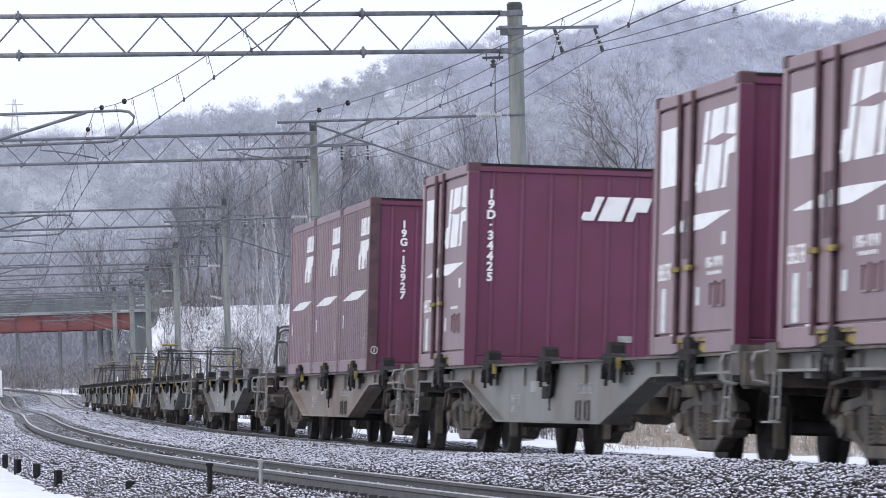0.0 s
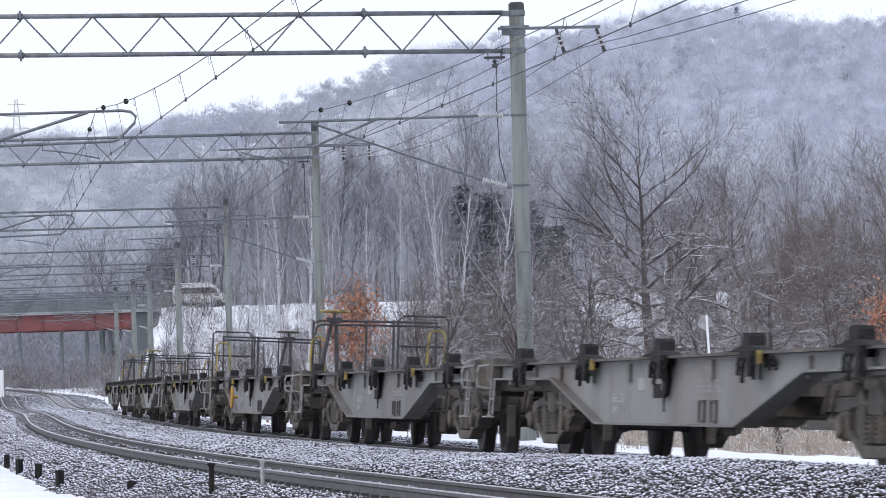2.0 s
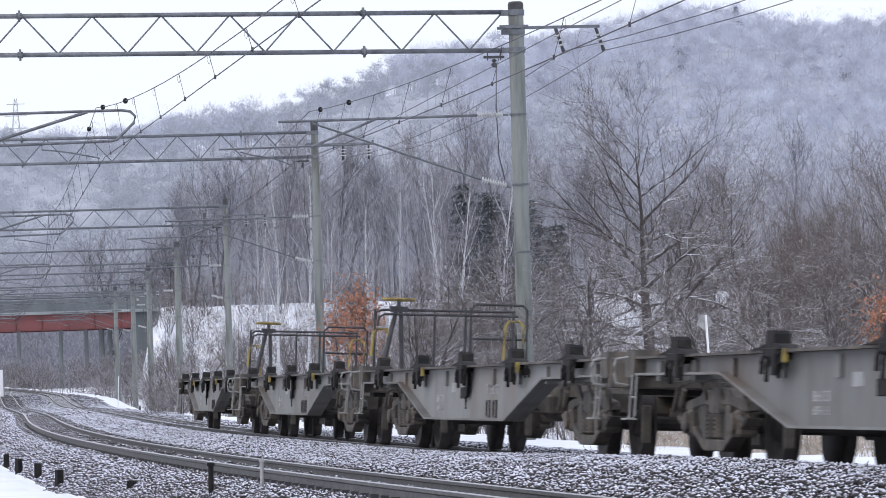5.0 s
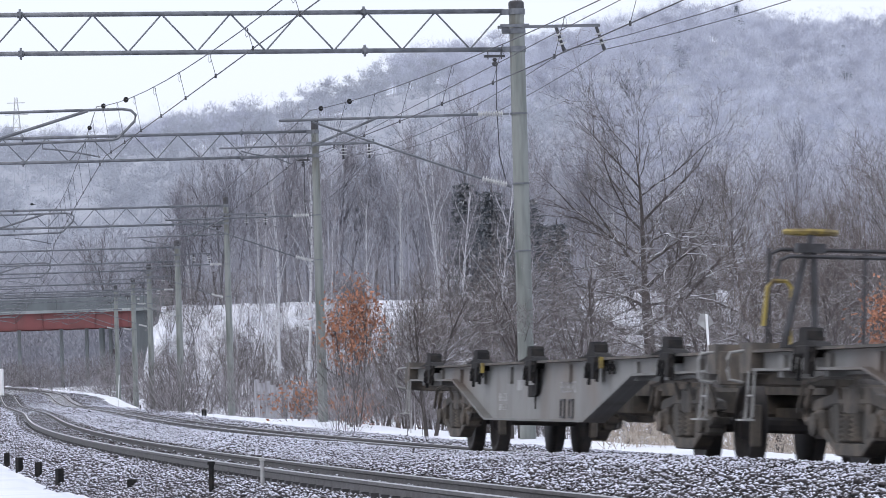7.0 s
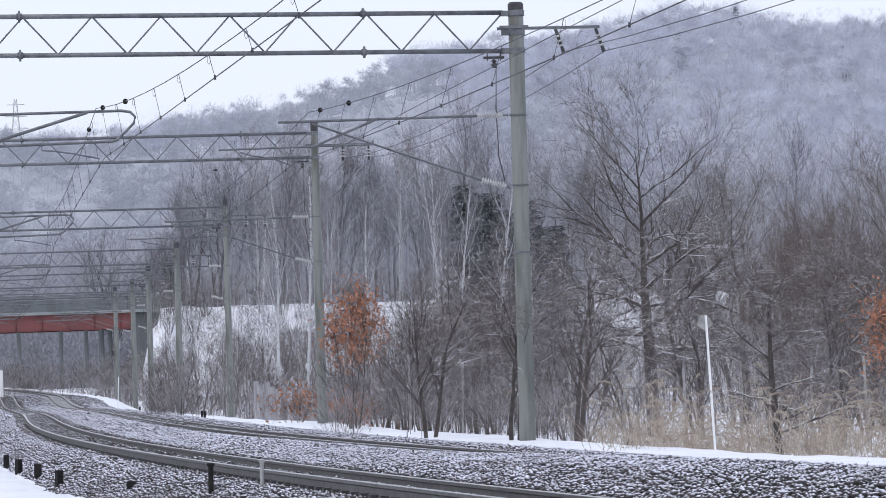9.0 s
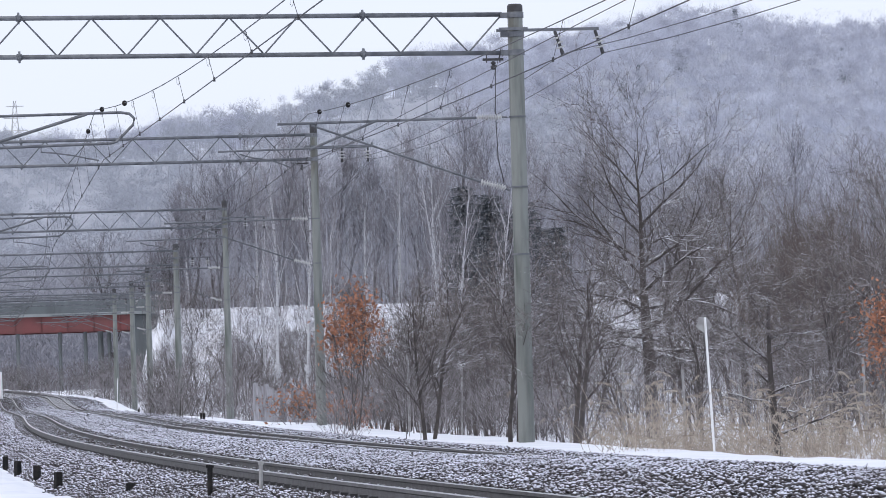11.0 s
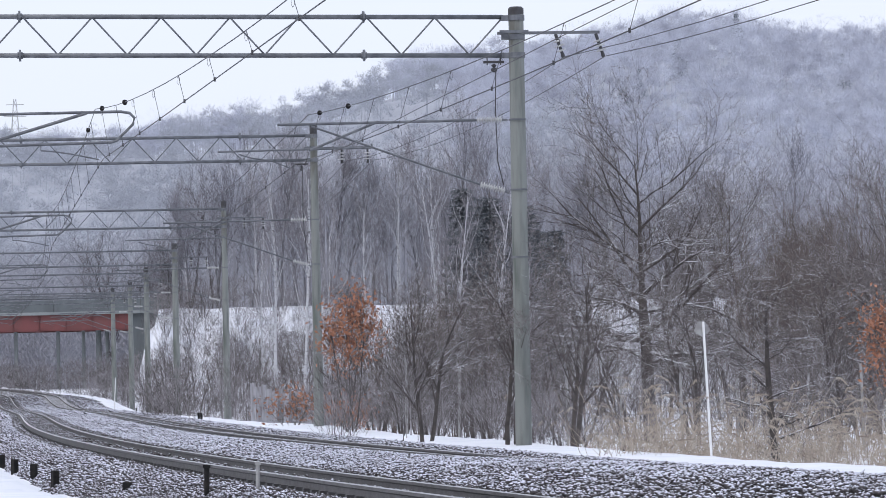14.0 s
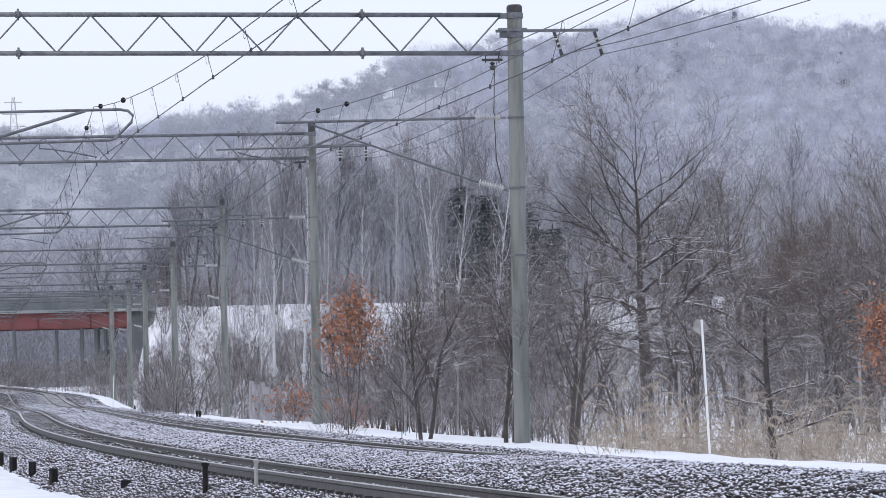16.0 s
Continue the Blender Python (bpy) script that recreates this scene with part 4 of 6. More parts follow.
def ribbed(bm, x0, x1, z0, z1, y, out, pitch, depth, flat=0.5, n_back=0.3):
    """A sheet with upright ribs: profile along x, standing out from y along the sign of out."""
    n = max(1, round((x1 - x0) / pitch))
    p = (x1 - x0) / n
    prof = [(x0, 0)]
    for i in range(n):
        a = x0 + i * p
        r = p * (1 - flat - n_back) / 2
        prof += [(a + p * n_back / 2, 0), (a + p * n_back / 2 + r, depth), (a + p * (1 - n_back / 2) - r, depth), (a + p * (1 - n_back / 2), 0)]
    prof.append((x1, 0))
    lo = [bm.verts.new((x, y + out * d, z0)) for x, d in prof]
    hi = [bm.verts.new((x, y + out * d, z1)) for x, d in prof]
    for i in range(len(prof) - 1):
        bm.faces.new((lo[i], lo[i + 1], hi[i + 1], hi[i]) if out < 0 else (lo[i + 1], lo[i], hi[i], hi[i + 1]))
    return bm, [(a[0], b[0], a[1], b[1]) for a, b in zip(prof, prof[1:]) if b[0] - a[0] > 1e-5]


def span_of(poly, x):
    zs = []
    for (a, u), (b, v) in zip(poly, poly[1:] + poly[:1]):
        if (a <= x < b) or (b <= x < a):
            zs.append(u + (v - u) * (x - a) / (b - a))
    return sorted(zs)


def painted(bm, poly, cells, base, out, lift=0.004):
    """Paint of an outline in x and z, laid on the upright cells of a ribbed sheet."""
    for a, b, la, lb in cells:
        mid, za, zb = span_of(poly, (a + b) / 2), span_of(poly, a + 1e-4), span_of(poly, b - 1e-4)
        if not len(mid) == len(za) == len(zb):
            za = zb = mid
        y, yb = base + out * (la + lift), base + out * (lb + lift)
        for k in range(0, len(za) - 1, 2):
            c = ((a, y, za[k]), (b, yb, zb[k]), (b, yb, zb[k + 1]), (a, y, za[k + 1]))
            bm.faces.new([bm.verts.new(v) for v in (c if out < 0 else (c[1], c[0], c[3], c[2]))])


# white emblem as slanted plain shapes, in a unit box
EMBLEM = [[(0.0, 0.12), (0.03, 0.0), (0.19, 0.0), (0.35, 1.0), (0.22, 1.0), (0.14, 0.36), (0.04, 0.36)],
          [(0.25, 0.0), (0.6, 0.0), (0.74, 1.0), (0.4, 1.0)],
          [(0.66, 0.0), (0.78, 0.0), (0.83, 0.4), (0.99, 0.4), (1.07, 1.0), (0.8, 1.0)]]
LENS = [(0.0, 0.45), (0.45, 0.0), (1.0, 0.55), (0.55, 1.0)]
CHEVRON = [(0.0, 0.12), (0.42, 0.02), (0.62, 0.05), (1.0, 0.86), (1.0, 0.92), (0.58, 1.0), (0.38, 0.95), (0.0, 0.2)]


def banded(poly, lo, hi):
    """The part of an outline between two heights."""
    for level, keep in ((lo, 1), (hi, -1)):
        out = []
        for (a, u), (b, v) in zip(poly, poly[1:] + poly[:1]):
            if (u - level) * keep >= 0:
                out.append((a, u))
            if (u - level) * (v - level) < 0:
                out.append((a + (b - a) * (level - u) / (v - u), level))
        poly = out
    return poly


def scaled(poly, x0, z0, sx, sz, shear=0.0):
    return [(x0 + sx * x + shear * z * sz, z0 + sz * z) for x, z in poly]


def upright_text(body, m, size, gap, parent, name):
    """Characters one under another, as thin meshes, with the built-in font."""
    for i, ch in enumerate(body):
        cu = bpy.data.curves.new(name, 'FONT')
        cu.body, cu.size, cu.align_x, cu.extrude, cu.offset = ch, size, 'CENTER', 0.002, 0.006
        tmp = bpy.data.objects.new("tmp", cu)
        me = bpy.data.meshes.new_from_object(tmp)
        bpy.data.objects.remove(tmp)
        me.materials.clear()
        me.materials.append(M_WHITE)
        ob = new(name, me)
        ob.parent = parent
        ob.matrix_basis = m @ Matrix.Translation((0, -i * gap, 0))


def build_container(style, number, label):
    c = thing("freight_container", Matrix(), label, "container", "containers on the train")
    hx, hy = CL / 2, CW / 2
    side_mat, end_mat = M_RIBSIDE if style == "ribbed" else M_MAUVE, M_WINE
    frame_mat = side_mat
    # frame: corner posts, rails
    for sx in (-1, 1):
        for sy in (-1, 1):
            bm = bmesh.new()
            box(bm, min(sx * hx, sx * (hx - 0.13)), max(sx * hx, sx * (hx - 0.13)), min(sy * hy, sy * (hy - 0.14)), max(sy * hy, sy * (hy - 0.14)), 0.0, CH, 0.012)
            part("corner_post", bm, M_POST if style == "ribbed" and sx > 0 else frame_mat, c, "dark worn corner post")
            bm = bmesh.new()
            box(bm, min(sx * (hx + 0.004), sx * (hx - 0.16)), max(sx * (hx + 0.004), sx * (hx - 0.16)), min(sy * (hy + 0.004), sy * (hy - 0.16)), max(sy * (hy + 0.004), sy * (hy - 0.16)), CH - 0.1, CH + 0.015, 0.012)
            part("corner_casting", bm, M_POST, c)
    for sy in (-1, 1):
        bm = bmesh.new()
        y0, y1 = (hy - 0.1) * sy, (hy - 0.006) * sy
        box(bm, -hx + 0.13, hx - 0.13, min(y0, y1), max(y0, y1), CH - 0.12, CH - 0.005, 0.01)
        part("top_rail", bm, frame_mat, c)
        bm = bmesh.new()
        box(bm, -hx + 0.13, -0.62, min(y0, y1), max(y0, y1), 0.0, 0.18, 0.01)
        box(bm, 0.62, hx - 0.13, min(y0, y1), max(y0, y1), 0.0, 0.18, 0.01)
        box(bm, -0.62, 0.62, min(y0, y1), max(y0, y1), 0.13, 0.18, 0.01)
        part("bottom_rail", bm, frame_mat, c)
        for xa, xb in ((-0.6, -0.22), (0.22, 0.6)):
            bm = bmesh.new()
            box(bm, xa, xb, min(y0, y1 - 0.03 * sy), max(y0, y1 - 0.03 * sy), 0.0, 0.13, 0.012)
            box(bm, xa - 0.05, xb + 0.05, min(y0, y1), max(y0, y1), 0.115, 0.15)
            part("lock_pocket", bm, M_YELLOW, c, "yellow lock pocket")
        bm = bmesh.new()
        prism(bm, [(-0.2, -0.02), (0.2, -0.02), (0.12, 0.12), (-0.12, 0.12)], min(y0, y1), max(y0, y1))
        part("lock_bracket", bm, M_BLACK, c)
    # side walls
    for sy in (-1, 1):
        y = sy * (hy - (0.085 if style == "ribbed" else 0.05))
        if style == "ribbed":
            bm = bmesh.new()
            bm, cells = ribbed(bm, -hx + 0.13, hx - 0.13, 0.18, CH - 0.12, y, sy, 0.255, 0.07, 0.56, 0.26)
            wall = part("side_wall", bm, side_mat, c, "mauve corrugated side")
            fine = []
            for a, b, la, lb in cells:
                n = max(1, int((b - a) / 0.03))
                fine += [(a + (b - a) * i / n, a + (b - a) * (i + 1) / n, la + (lb - la) * i / n, la + (lb - la) * (i + 1) / n) for i in range(n)]
            cells = fine
            yp, panels = y, ((-hx, hx),)
        else:
            bm = bmesh.new()
            box(bm, -hx + 0.13, hx - 0.13, min(y, y - sy * 0.03), max(y, y - sy * 0.03), 0.18, CH - 0.12)
            wall = part("side_wall", bm, side_mat, c, "mauve side with double doors")
            cells = []
            for xa, xb in ((-hx + 0.16, -0.72), (-0.62, -0.12), (-0.02, hx - 0.16)):
                bm = bmesh.new()
                box(bm, xa, xb, min(y, y + sy * 0.03), max(y, y + sy * 0.03), 0.2, CH - 0.14, 0.01)
                part("door", bm, side_mat, wall)
                bm = bmesh.new()
                for xg in (xa, xb):
                    box(bm, xg - 0.014, xg + 0.014, min(y, y + sy * 0.034), max(y, y + sy * 0.034), 0.19, CH - 0.13)
                part("door_gasket", bm, M_BLACK, wall, "black rubber door gasket")
                k = max(1, int((xb - xa) / 0.05))
                cells += [(xa + (xb - xa) * i / k, xa + (xb - xa) * (i + 1) / k, 0.03, 0.03) for i in range(k)]
            yp, panels = y, ((-hx, -0.7), (-0.65, -0.1), (-0.05, hx))
            for x in (-0.67, -0.07):
                bm = bmesh.new()
                ya = y + sy * 0.055
                rod(bm, (x, ya, 0.1), (x, ya, CH - 0.03), 0.028, sides=8)
                for z in (0.35, 1.0, 1.7, 2.2):
                    box(bm, x - 0.05, x + 0.05, min(y, ya + sy * 0.015), max(y, ya + sy * 0.015), z - 0.03, z + 0.03)
                bar = part("lock_bar", bm, M_POST, wall)
                bm = bmesh.new()
                box(bm, x - 0.12, x + 0.12, min(ya, ya + sy * 0.04), max(ya, ya + sy * 0.04), 0.78, 0.83)
                part("handle", bm, M_YELLOW, bar, "worn yellow door handle")
        # paint
        for e in (EMBLEM if style != "ribbed" else [banded(q, lo, hi) for q in EMBLEM for lo, hi in ((-1, 0.56), (0.66, 2))]):
            bm = bmesh.new()
            painted(bm, scaled(e, 0.4 if style == "ribbed" else 0.0, 1.5, 1.25 if style == "ribbed" else 1.68, 0.74), cells, yp, sy)
            part("emblem", bm, M_WHITE, wall, "white slanted emblem shape")
        if style != "ribbed":
            bm = bmesh.new()
            painted(bm, scaled(LENS, 0.3, 1.9, 1.45, 0.1), cells, yp, sy, 0.007)
            part("emblem_gap", bm, side_mat, wall, "pointed gap across the emblem")
        for xa, xb in panels:
            bm = bmesh.new()
            painted(bm, scaled(CHEVRON, -1.45, 1.06 if style == "ribbed" else 1.15, 2.95 if style != "ribbed" else 2.9, 0.15 if style != "ribbed" else 0.13), [k for k in cells if xa <= k[0] < xb], yp, sy)
            part("stripe", bm, M_WHITE, wall, "white slanted stripe")
        if style != "ribbed":
            bm = bmesh.new()
            painted(bm, [(-1.6, 1.62), (-0.78, 1.62), (-0.78, 2.18), (-1.6, 2.18)], cells, yp, sy)
            part("notice_panel", bm, M_WHITE, wall, "white notice panel")
            bm = bmesh.new()
            painted(bm, [(-0.5, 0.9), (-0.26, 0.9), (-0.26, 1.45), (-0.5, 1.45)], cells, yp, sy)
            part("dark_plate", bm, M_POST, wall, "dark weathered plate between the doors")
            for xa, xb, za, zb in ((-1.45, -1.22, 0.22, 0.64), (-0.95, -0.82, 0.5, 0.64), (0.15, 0.3, 0.45, 0.62)):
                bm = bmesh.new()
                painted(bm, [(xa, za), (xb, za), (xb, zb), (xa, zb)], cells, yp, sy)
                part("sticker", bm, M_STICKER, wall, "pale sticker with a worn blue-green print")
        if style == "ribbed":
            rows = [(-1.5, 0.66, 0.2, 0.07, 2), (0.85, 0.72, 0.13, 0.03, 1), (0.85, 0.38, 0.24, 0.02, 1), (1.25, 0.3, 0.2, 0.06, 1)]
        else:
            rows = [(1.18, 0.98, 0.12, 0.14, 1), (-0.95, 0.5, 0.14, 0.12, 1), (-1.0, 0.16, 0.04, 0.2, 1)]
        for xa, za, hz, wide, count in rows:
            for k in range(count):
                bm = bmesh.new()
                painted(bm, [(xa + k * wide * 1.45, za), (xa + k * wide * 1.45 + wide, za), (xa + k * wide * 1.45 + wide, za + hz), (xa + k * wide * 1.45, za + hz)], cells, yp, sy)
                part("small_marking", bm, M_WHITE, wall, "small white bar")
        if style != "ribbed":
            for x0, z0, wide, tall, count, nm in ((-1.62, 0.72, 0.11, 0.16, 4, 2), (0.6, 0.72, 0.055, 0.035, 8, 6)):
                bm = bmesh.new()
                stroke_bars(bm, x0, z0, wide, tall, count, y + sy * 0.0325, nm)
                part("small_marking", bm, M_WHITE, wall, "small white lettering as bars")
            if not number:
                turn = Matrix(((1, 0, 0, 0.52), (0, 0, -1, y - 0.033), (0, 1, 0, 0.79), (0, 0, 0, 1))) if sy < 0 else Matrix(((-1, 0, 0, 1.22), (0, 0, 1, y + 0.033), (0, 1, 0, 0.79), (0, 0, 0, 1)))
                for k, ch in enumerate("19G-9380"):
                    upright_text(ch, turn @ Matrix.Translation((k * 0.095, 0, 0)), 0.13, 0.0, wall, "serial_character")
            for xa in (0.75, 1.1):
                bm = bmesh.new()
                for xb, xc, zb, zc in ((xa, xa + 0.02, 0.42, 0.66), (xa + 0.2, xa + 0.22, 0.42, 0.66), (xa, xa + 0.22, 0.64, 0.66), (xa, xa + 0.22, 0.42, 0.44)):
                    box(bm, xb, xc, min(y + sy * 0.03, y + sy * 0.05), max(y + sy * 0.03, y + sy * 0.05), zb, zc)
                part("card_frame", bm, M_MAUVE, wall, "dark card frame")
    # end walls
    for sx in (-1, 1):
        bm = bmesh.new()
        bm, levels = ribbed(bm, -hy + 0.14, hy - 0.14, 0.12, CH - 0.1, 0, -1, 0.35, 0.018, 0.08, 0.84)
        bmesh.ops.transform(bm, matrix=Matrix.Translation((sx * (hx - 0.03), 0, 0)) @ Matrix.Rotation(radians(90 * sx), 4, 'Z'), verts=bm.verts[:])
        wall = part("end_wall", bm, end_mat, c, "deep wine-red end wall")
        for ya, yb, lv, lw in levels:
            if lv > 0 and lw > 0:
                bm = bmesh.new()
                box(bm, min(sx * (hx - 0.012), sx * (hx - 0.009)), max(sx * (hx - 0.012), sx * (hx - 0.009)), sx * (ya + yb) / 2 - 0.018, sx * (ya + yb) / 2 + 0.018, 0.16, CH - 0.16)
                part("ridge", bm, M_RIDGE, wall, "paler ridge with painted highlight and wear")
        bm = bmesh.new()
        box(bm, min(sx * hx, sx * (hx - 0.1)), max(sx * hx, sx * (hx - 0.1)), -hy + 0.14, hy - 0.14, CH - 0.1, CH - 0.02, 0.01)
        part("end_rail", bm, end_mat, c)
        bm = bmesh.new()
        box(bm, min(sx * (hx + 0.006), sx * (hx - 0.1)), max(sx * (hx + 0.006), sx * (hx - 0.1)), -hy + 0.15, hy - 0.15, CH - 0.019, CH + 0.006)
        part("roof_edge", bm, M_BLACK, c, "dark sealed roof edge")
        bm = bmesh.new()
        box(bm, min(sx * hx, sx * (hx - 0.1)), max(sx * hx, sx * (hx - 0.1)), -hy + 0.14, hy - 0.14, 0.0, 0.12, 0.01)
        part("end_rail", bm, end_mat, c)
        if sx > 0:
            for sy in (-1, 1):
                bm = bmesh.new()
                box(bm, hx + 0.002, hx + 0.01, min(sy * hy, sy * (hy - 0.135)), max(sy * hy, sy * (hy - 0.135)), 0.0, CH - 0.1)
                part("post_face", bm, M_POST if style == "ribbed" else end_mat, c)
        xo = sx * (hx - 0.03 + 0.022)
        if sx > 0:
            if number:
                m = Matrix(((0, 0, 1, xo), (1, 0, 0, -0.93 + (0 if style != "ribbed" else 0.2)), (0, 1, 0, 2.08), (0, 0, 0, 1)))
                upright_text(number, m, 0.15, 0.128, wall, "serial_character")
            bm = bmesh.new()
            if style != "ribbed":
                for e in EMBLEM:
                    bm = bmesh.new()
                    pts = scaled(e, 0.2, 1.84, 0.84, 0.3, 0.0)
                    bm.faces.new([bm.verts.new((xo + 0.003, yy, zz)) for yy, zz in pts])
                    part("emblem", bm, M_WHITE, wall, "white slanted emblem shape")
                bm = bmesh.new()
                bm.faces.new([bm.verts.new((xo + 0.003, yy, zz)) for yy, zz in ((0.7, 0.34), (0.88, 0.34), (0.88, 0.42), (0.7, 0.42))])
                part("plate", bm, M_PALE, wall, "small pale plate")
            else:
                m = Matrix.Translation((hx + 0.012, -hy + 0.1, 0.3)) @ Matrix.Rotation(radians(90), 4, 'Y')
                pipe(bm, [m @ Vector((0.05 * math.cos(k * 0.3142), 0.05 * math.sin(k * 0.3142), 0)) for k in range(21)], 0.005, 4)
                box(bm, hx + 0.011, hx + 0.016, -hy + 0.095, -hy + 0.105, 0.275, 0.325)
                part("mark", bm, M_WHITE, wall, "white circled mark")
    bm = bmesh.new()
    box(bm, -hx + 0.02, hx - 0.02, -hy + 0.02, hy - 0.02, CH - 0.035, CH - 0.004)
    part("roof", bm, M_MAUVE, c)
    bm = bmesh.new()
    box(bm, -hx + 0.03, hx - 0.03, -hy + 0.03, hy - 0.03, 0.1, 0.14)
    part("floor_panel", bm, M_POST, c)
    return c


TRAIN = []          # (thing, wagon centre at 0 s, offset along the wagon, height)


def build_train():
    plain = build_wagon(False, None, False, "grey fish-bellied container wagon with empty deck")
    railed = build_wagon(True, None, False, "grey fish-bellied container wagon with tube end railing")
    braked = build_wagon(True, M_YELLOW, False, "grey fish-bellied container wagon with hand-brake wheel")
    sided = build_wagon(True, M_DARKWHEEL, True, "grey fish-bellied container wagon with orange side wheel")
    rusty = build_wagon(True, None, False, "rust-brown fish-bellied container wagon with three containers", M_RUSTWAGON)
    free = {"p": [plain], "r": [railed], "b": [braked], "c": [sided], "w": [rusty]}
    first = dict(p=plain, r=railed, b=braked, c=sided, w=rusty)
    for i, k in enumerate("rrwpbcpbbp"):
        w = free[k].pop() if free[k] else copy_thing(first[k], Matrix())
        TRAIN.append((w, FIRST_D - WAGON_LEN + i * WAGON_LEN, 0.0, 0.0))
    doored = build_container("doored", "19D\u00b734425", "wine-red container with mauve doors, on a grey wagon")
    ribbed_one = build_container("ribbed", "19G\u00b715927", "mauve corrugated container with a wine-red end, on a grey wagon")
    other = build_container("doored", "", "mauve container with double doors and white notice, on a grey wagon")
    TRAIN.append((doored, FIRST_D, -7.55, 1.09))
    for d, u in ((FIRST_D, 7.55), (FIRST_D - WAGON_LEN, -7.55), (FIRST_D - WAGON_LEN, 0.0)):
        TRAIN.append((other if u == 7.55 else copy_thing(other, Matrix()), d, u, 1.09))
    for k, u in enumerate((3.5, -0.26, -4.02)):
        TRAIN.append((ribbed_one if k == 0 else copy_thing(ribbed_one, Matrix()), FIRST_D + WAGON_LEN, u, 1.09))


build_train()
for ob, d, u, z in TRAIN:
    ob.matrix_basis = wagon_pose(d) @ Matrix.Translation((u, 0, z))
# ---- road bridge, van, small line-side things, birds ----
BRIDGE_Y = 402.0


def build_bridge():
    b = thing("road_bridge", Matrix(), "road bridge with rusty red girder and grey concrete parapet", "bridge")
    x0, x1 = -86.0, -28.6
    y0, y1 = BRIDGE_Y, BRIDGE_Y + 9
    zb, zg, zd, zp = 6.72, 8.15, 8.42, 10.1
    for y in (y0 + 0.5, y1 - 0.7):
        bm = bmesh.new()
        box(bm, x0, x1, y, y + 0.04, zb, zg)
        box(bm, x0, x1, y - 0.2, y + 0.24, zb - 0.04, zb)
        for x in np.arange(x0 + 1, x1, 2.4):
            box(bm, x, x + 0.03, y - 0.16, y, zb, zg)
        part("girder", bm, M_GIRDER, b, "rusty red steel plate girder")
    bm = bmesh.new()
    box(bm, x0, x1 + 3, y0, y1, zg, zd)
    part("deck", bm, M_BRIDGE, b)
    for y in (y0, y1 - 0.25):
        for x in np.arange(x1 + 3 - 12 * 5, x1 + 3, 5.0):
            bm = bmesh.new()
            box(bm, x + 0.03, x + 4.97, y, y + 0.25, zd, zp - 0.6)
            part("parapet_panel", bm, M_PARAPET, b, "grey-green parapet panel")
        bm = bmesh.new()
        for z in (zp - 0.3, zp):
            rod(bm, (x0, y + 0.12, z), (x1 + 3, y + 0.12, z), 0.045)
        for x in np.arange(x0, x1 + 3, 2.5):
            rod(bm, (x, y + 0.12, zp - 0.61), (x, y + 0.12, zp), 0.04)
        part("railing", bm, M_STEEL, b, "grey metal railing")
    for x in (-39.5, -35.6, -33.25, -31.85, -31.05, -60, -80):
        bm = bmesh.new()
        rod(bm, (x, y0 + 4, -1.5), (x, y0 + 4, zb), 0.26 if x == -31.85 else 0.17, sides=12)
        part("pier", bm, M_BRIDGE, b, "grey bridge column")
    bm = bmesh.new()
    box(bm, x1 - 0.2, x1 + 2.8, y0 + 0.6, y1 - 0.6, -0.5, zg, 0.05)
    part("abutment", bm, M_PARAPET, b)


build_bridge()


def build_van():
    v = thing("white_van", Matrix(), "small white van with a roof rack, driving on the bridge road", "van")
    bm = bmesh.new()
    prism(bm, [(-2.55, 0.45), (-2.6, 1.0), (-2.5, 2.05), (-2.35, 2.15), (1.0, 2.15), (1.3, 2.05), (1.95, 1.3), (2.5, 1.12), (2.65, 0.9), (2.65, 0.45)], -0.9, 0.9)
    bmesh.ops.bevel(bm, geom=bm.edges[:], offset=0.06, segments=2, affect='EDGES')
    part("body", bm, M_WHITE, v, "white painted body")
    bm = bmesh.new()
    for s in (-0.905, 0.905):
        prism(bm, [(-2.2, 1.3), (-2.2, 1.85), (0.95, 1.85), (1.25, 1.75), (1.6, 1.3)], s - 0.01, s + 0.01)
    part("window_band", bm, M_GLASS, v, "dark side windows")
    for x in (-1.6, 1.7):
        for s in (-1, 1):
            bm = bmesh.new()
            lathe(bm, [(0.2, -0.1), (0.33, -0.1), (0.35, -0.05), (0.35, 0.05), (0.33, 0.1), (0.2, 0.1)], Matrix.Translation((x, s * 0.8, 0.35)) @ Matrix.Rotation(radians(90), 4, 'X'), 16)
            part("wheel", bm, M_RUBBER, v, "", True)
    bm = bmesh.new()
    for s in (-0.7, 0.7):
        box(bm, -2.3, 0.9, s - 0.03, s + 0.03, 2.25, 2.31)
        for x in (-2.1, -0.6, 0.7):
            box(bm, x - 0.03, x + 0.03, s - 0.02, s + 0.02, 2.14, 2.26)
    part("roof_rack", bm, M_WHITE, v)
    return v


VAN = build_van()
bm = bmesh.new()
box(bm, -26, 260, BRIDGE_Y + 0.5, BRIDGE_Y + 8.5, 7.6, 8.42)
tagged(part("road", bm, M_ASPHALT), "road on the snowy bank, level with the bridge deck", "road", kind="structure")


def place_on_ground(x, y):
    return Vector((x, y, ground_z(x, y)))


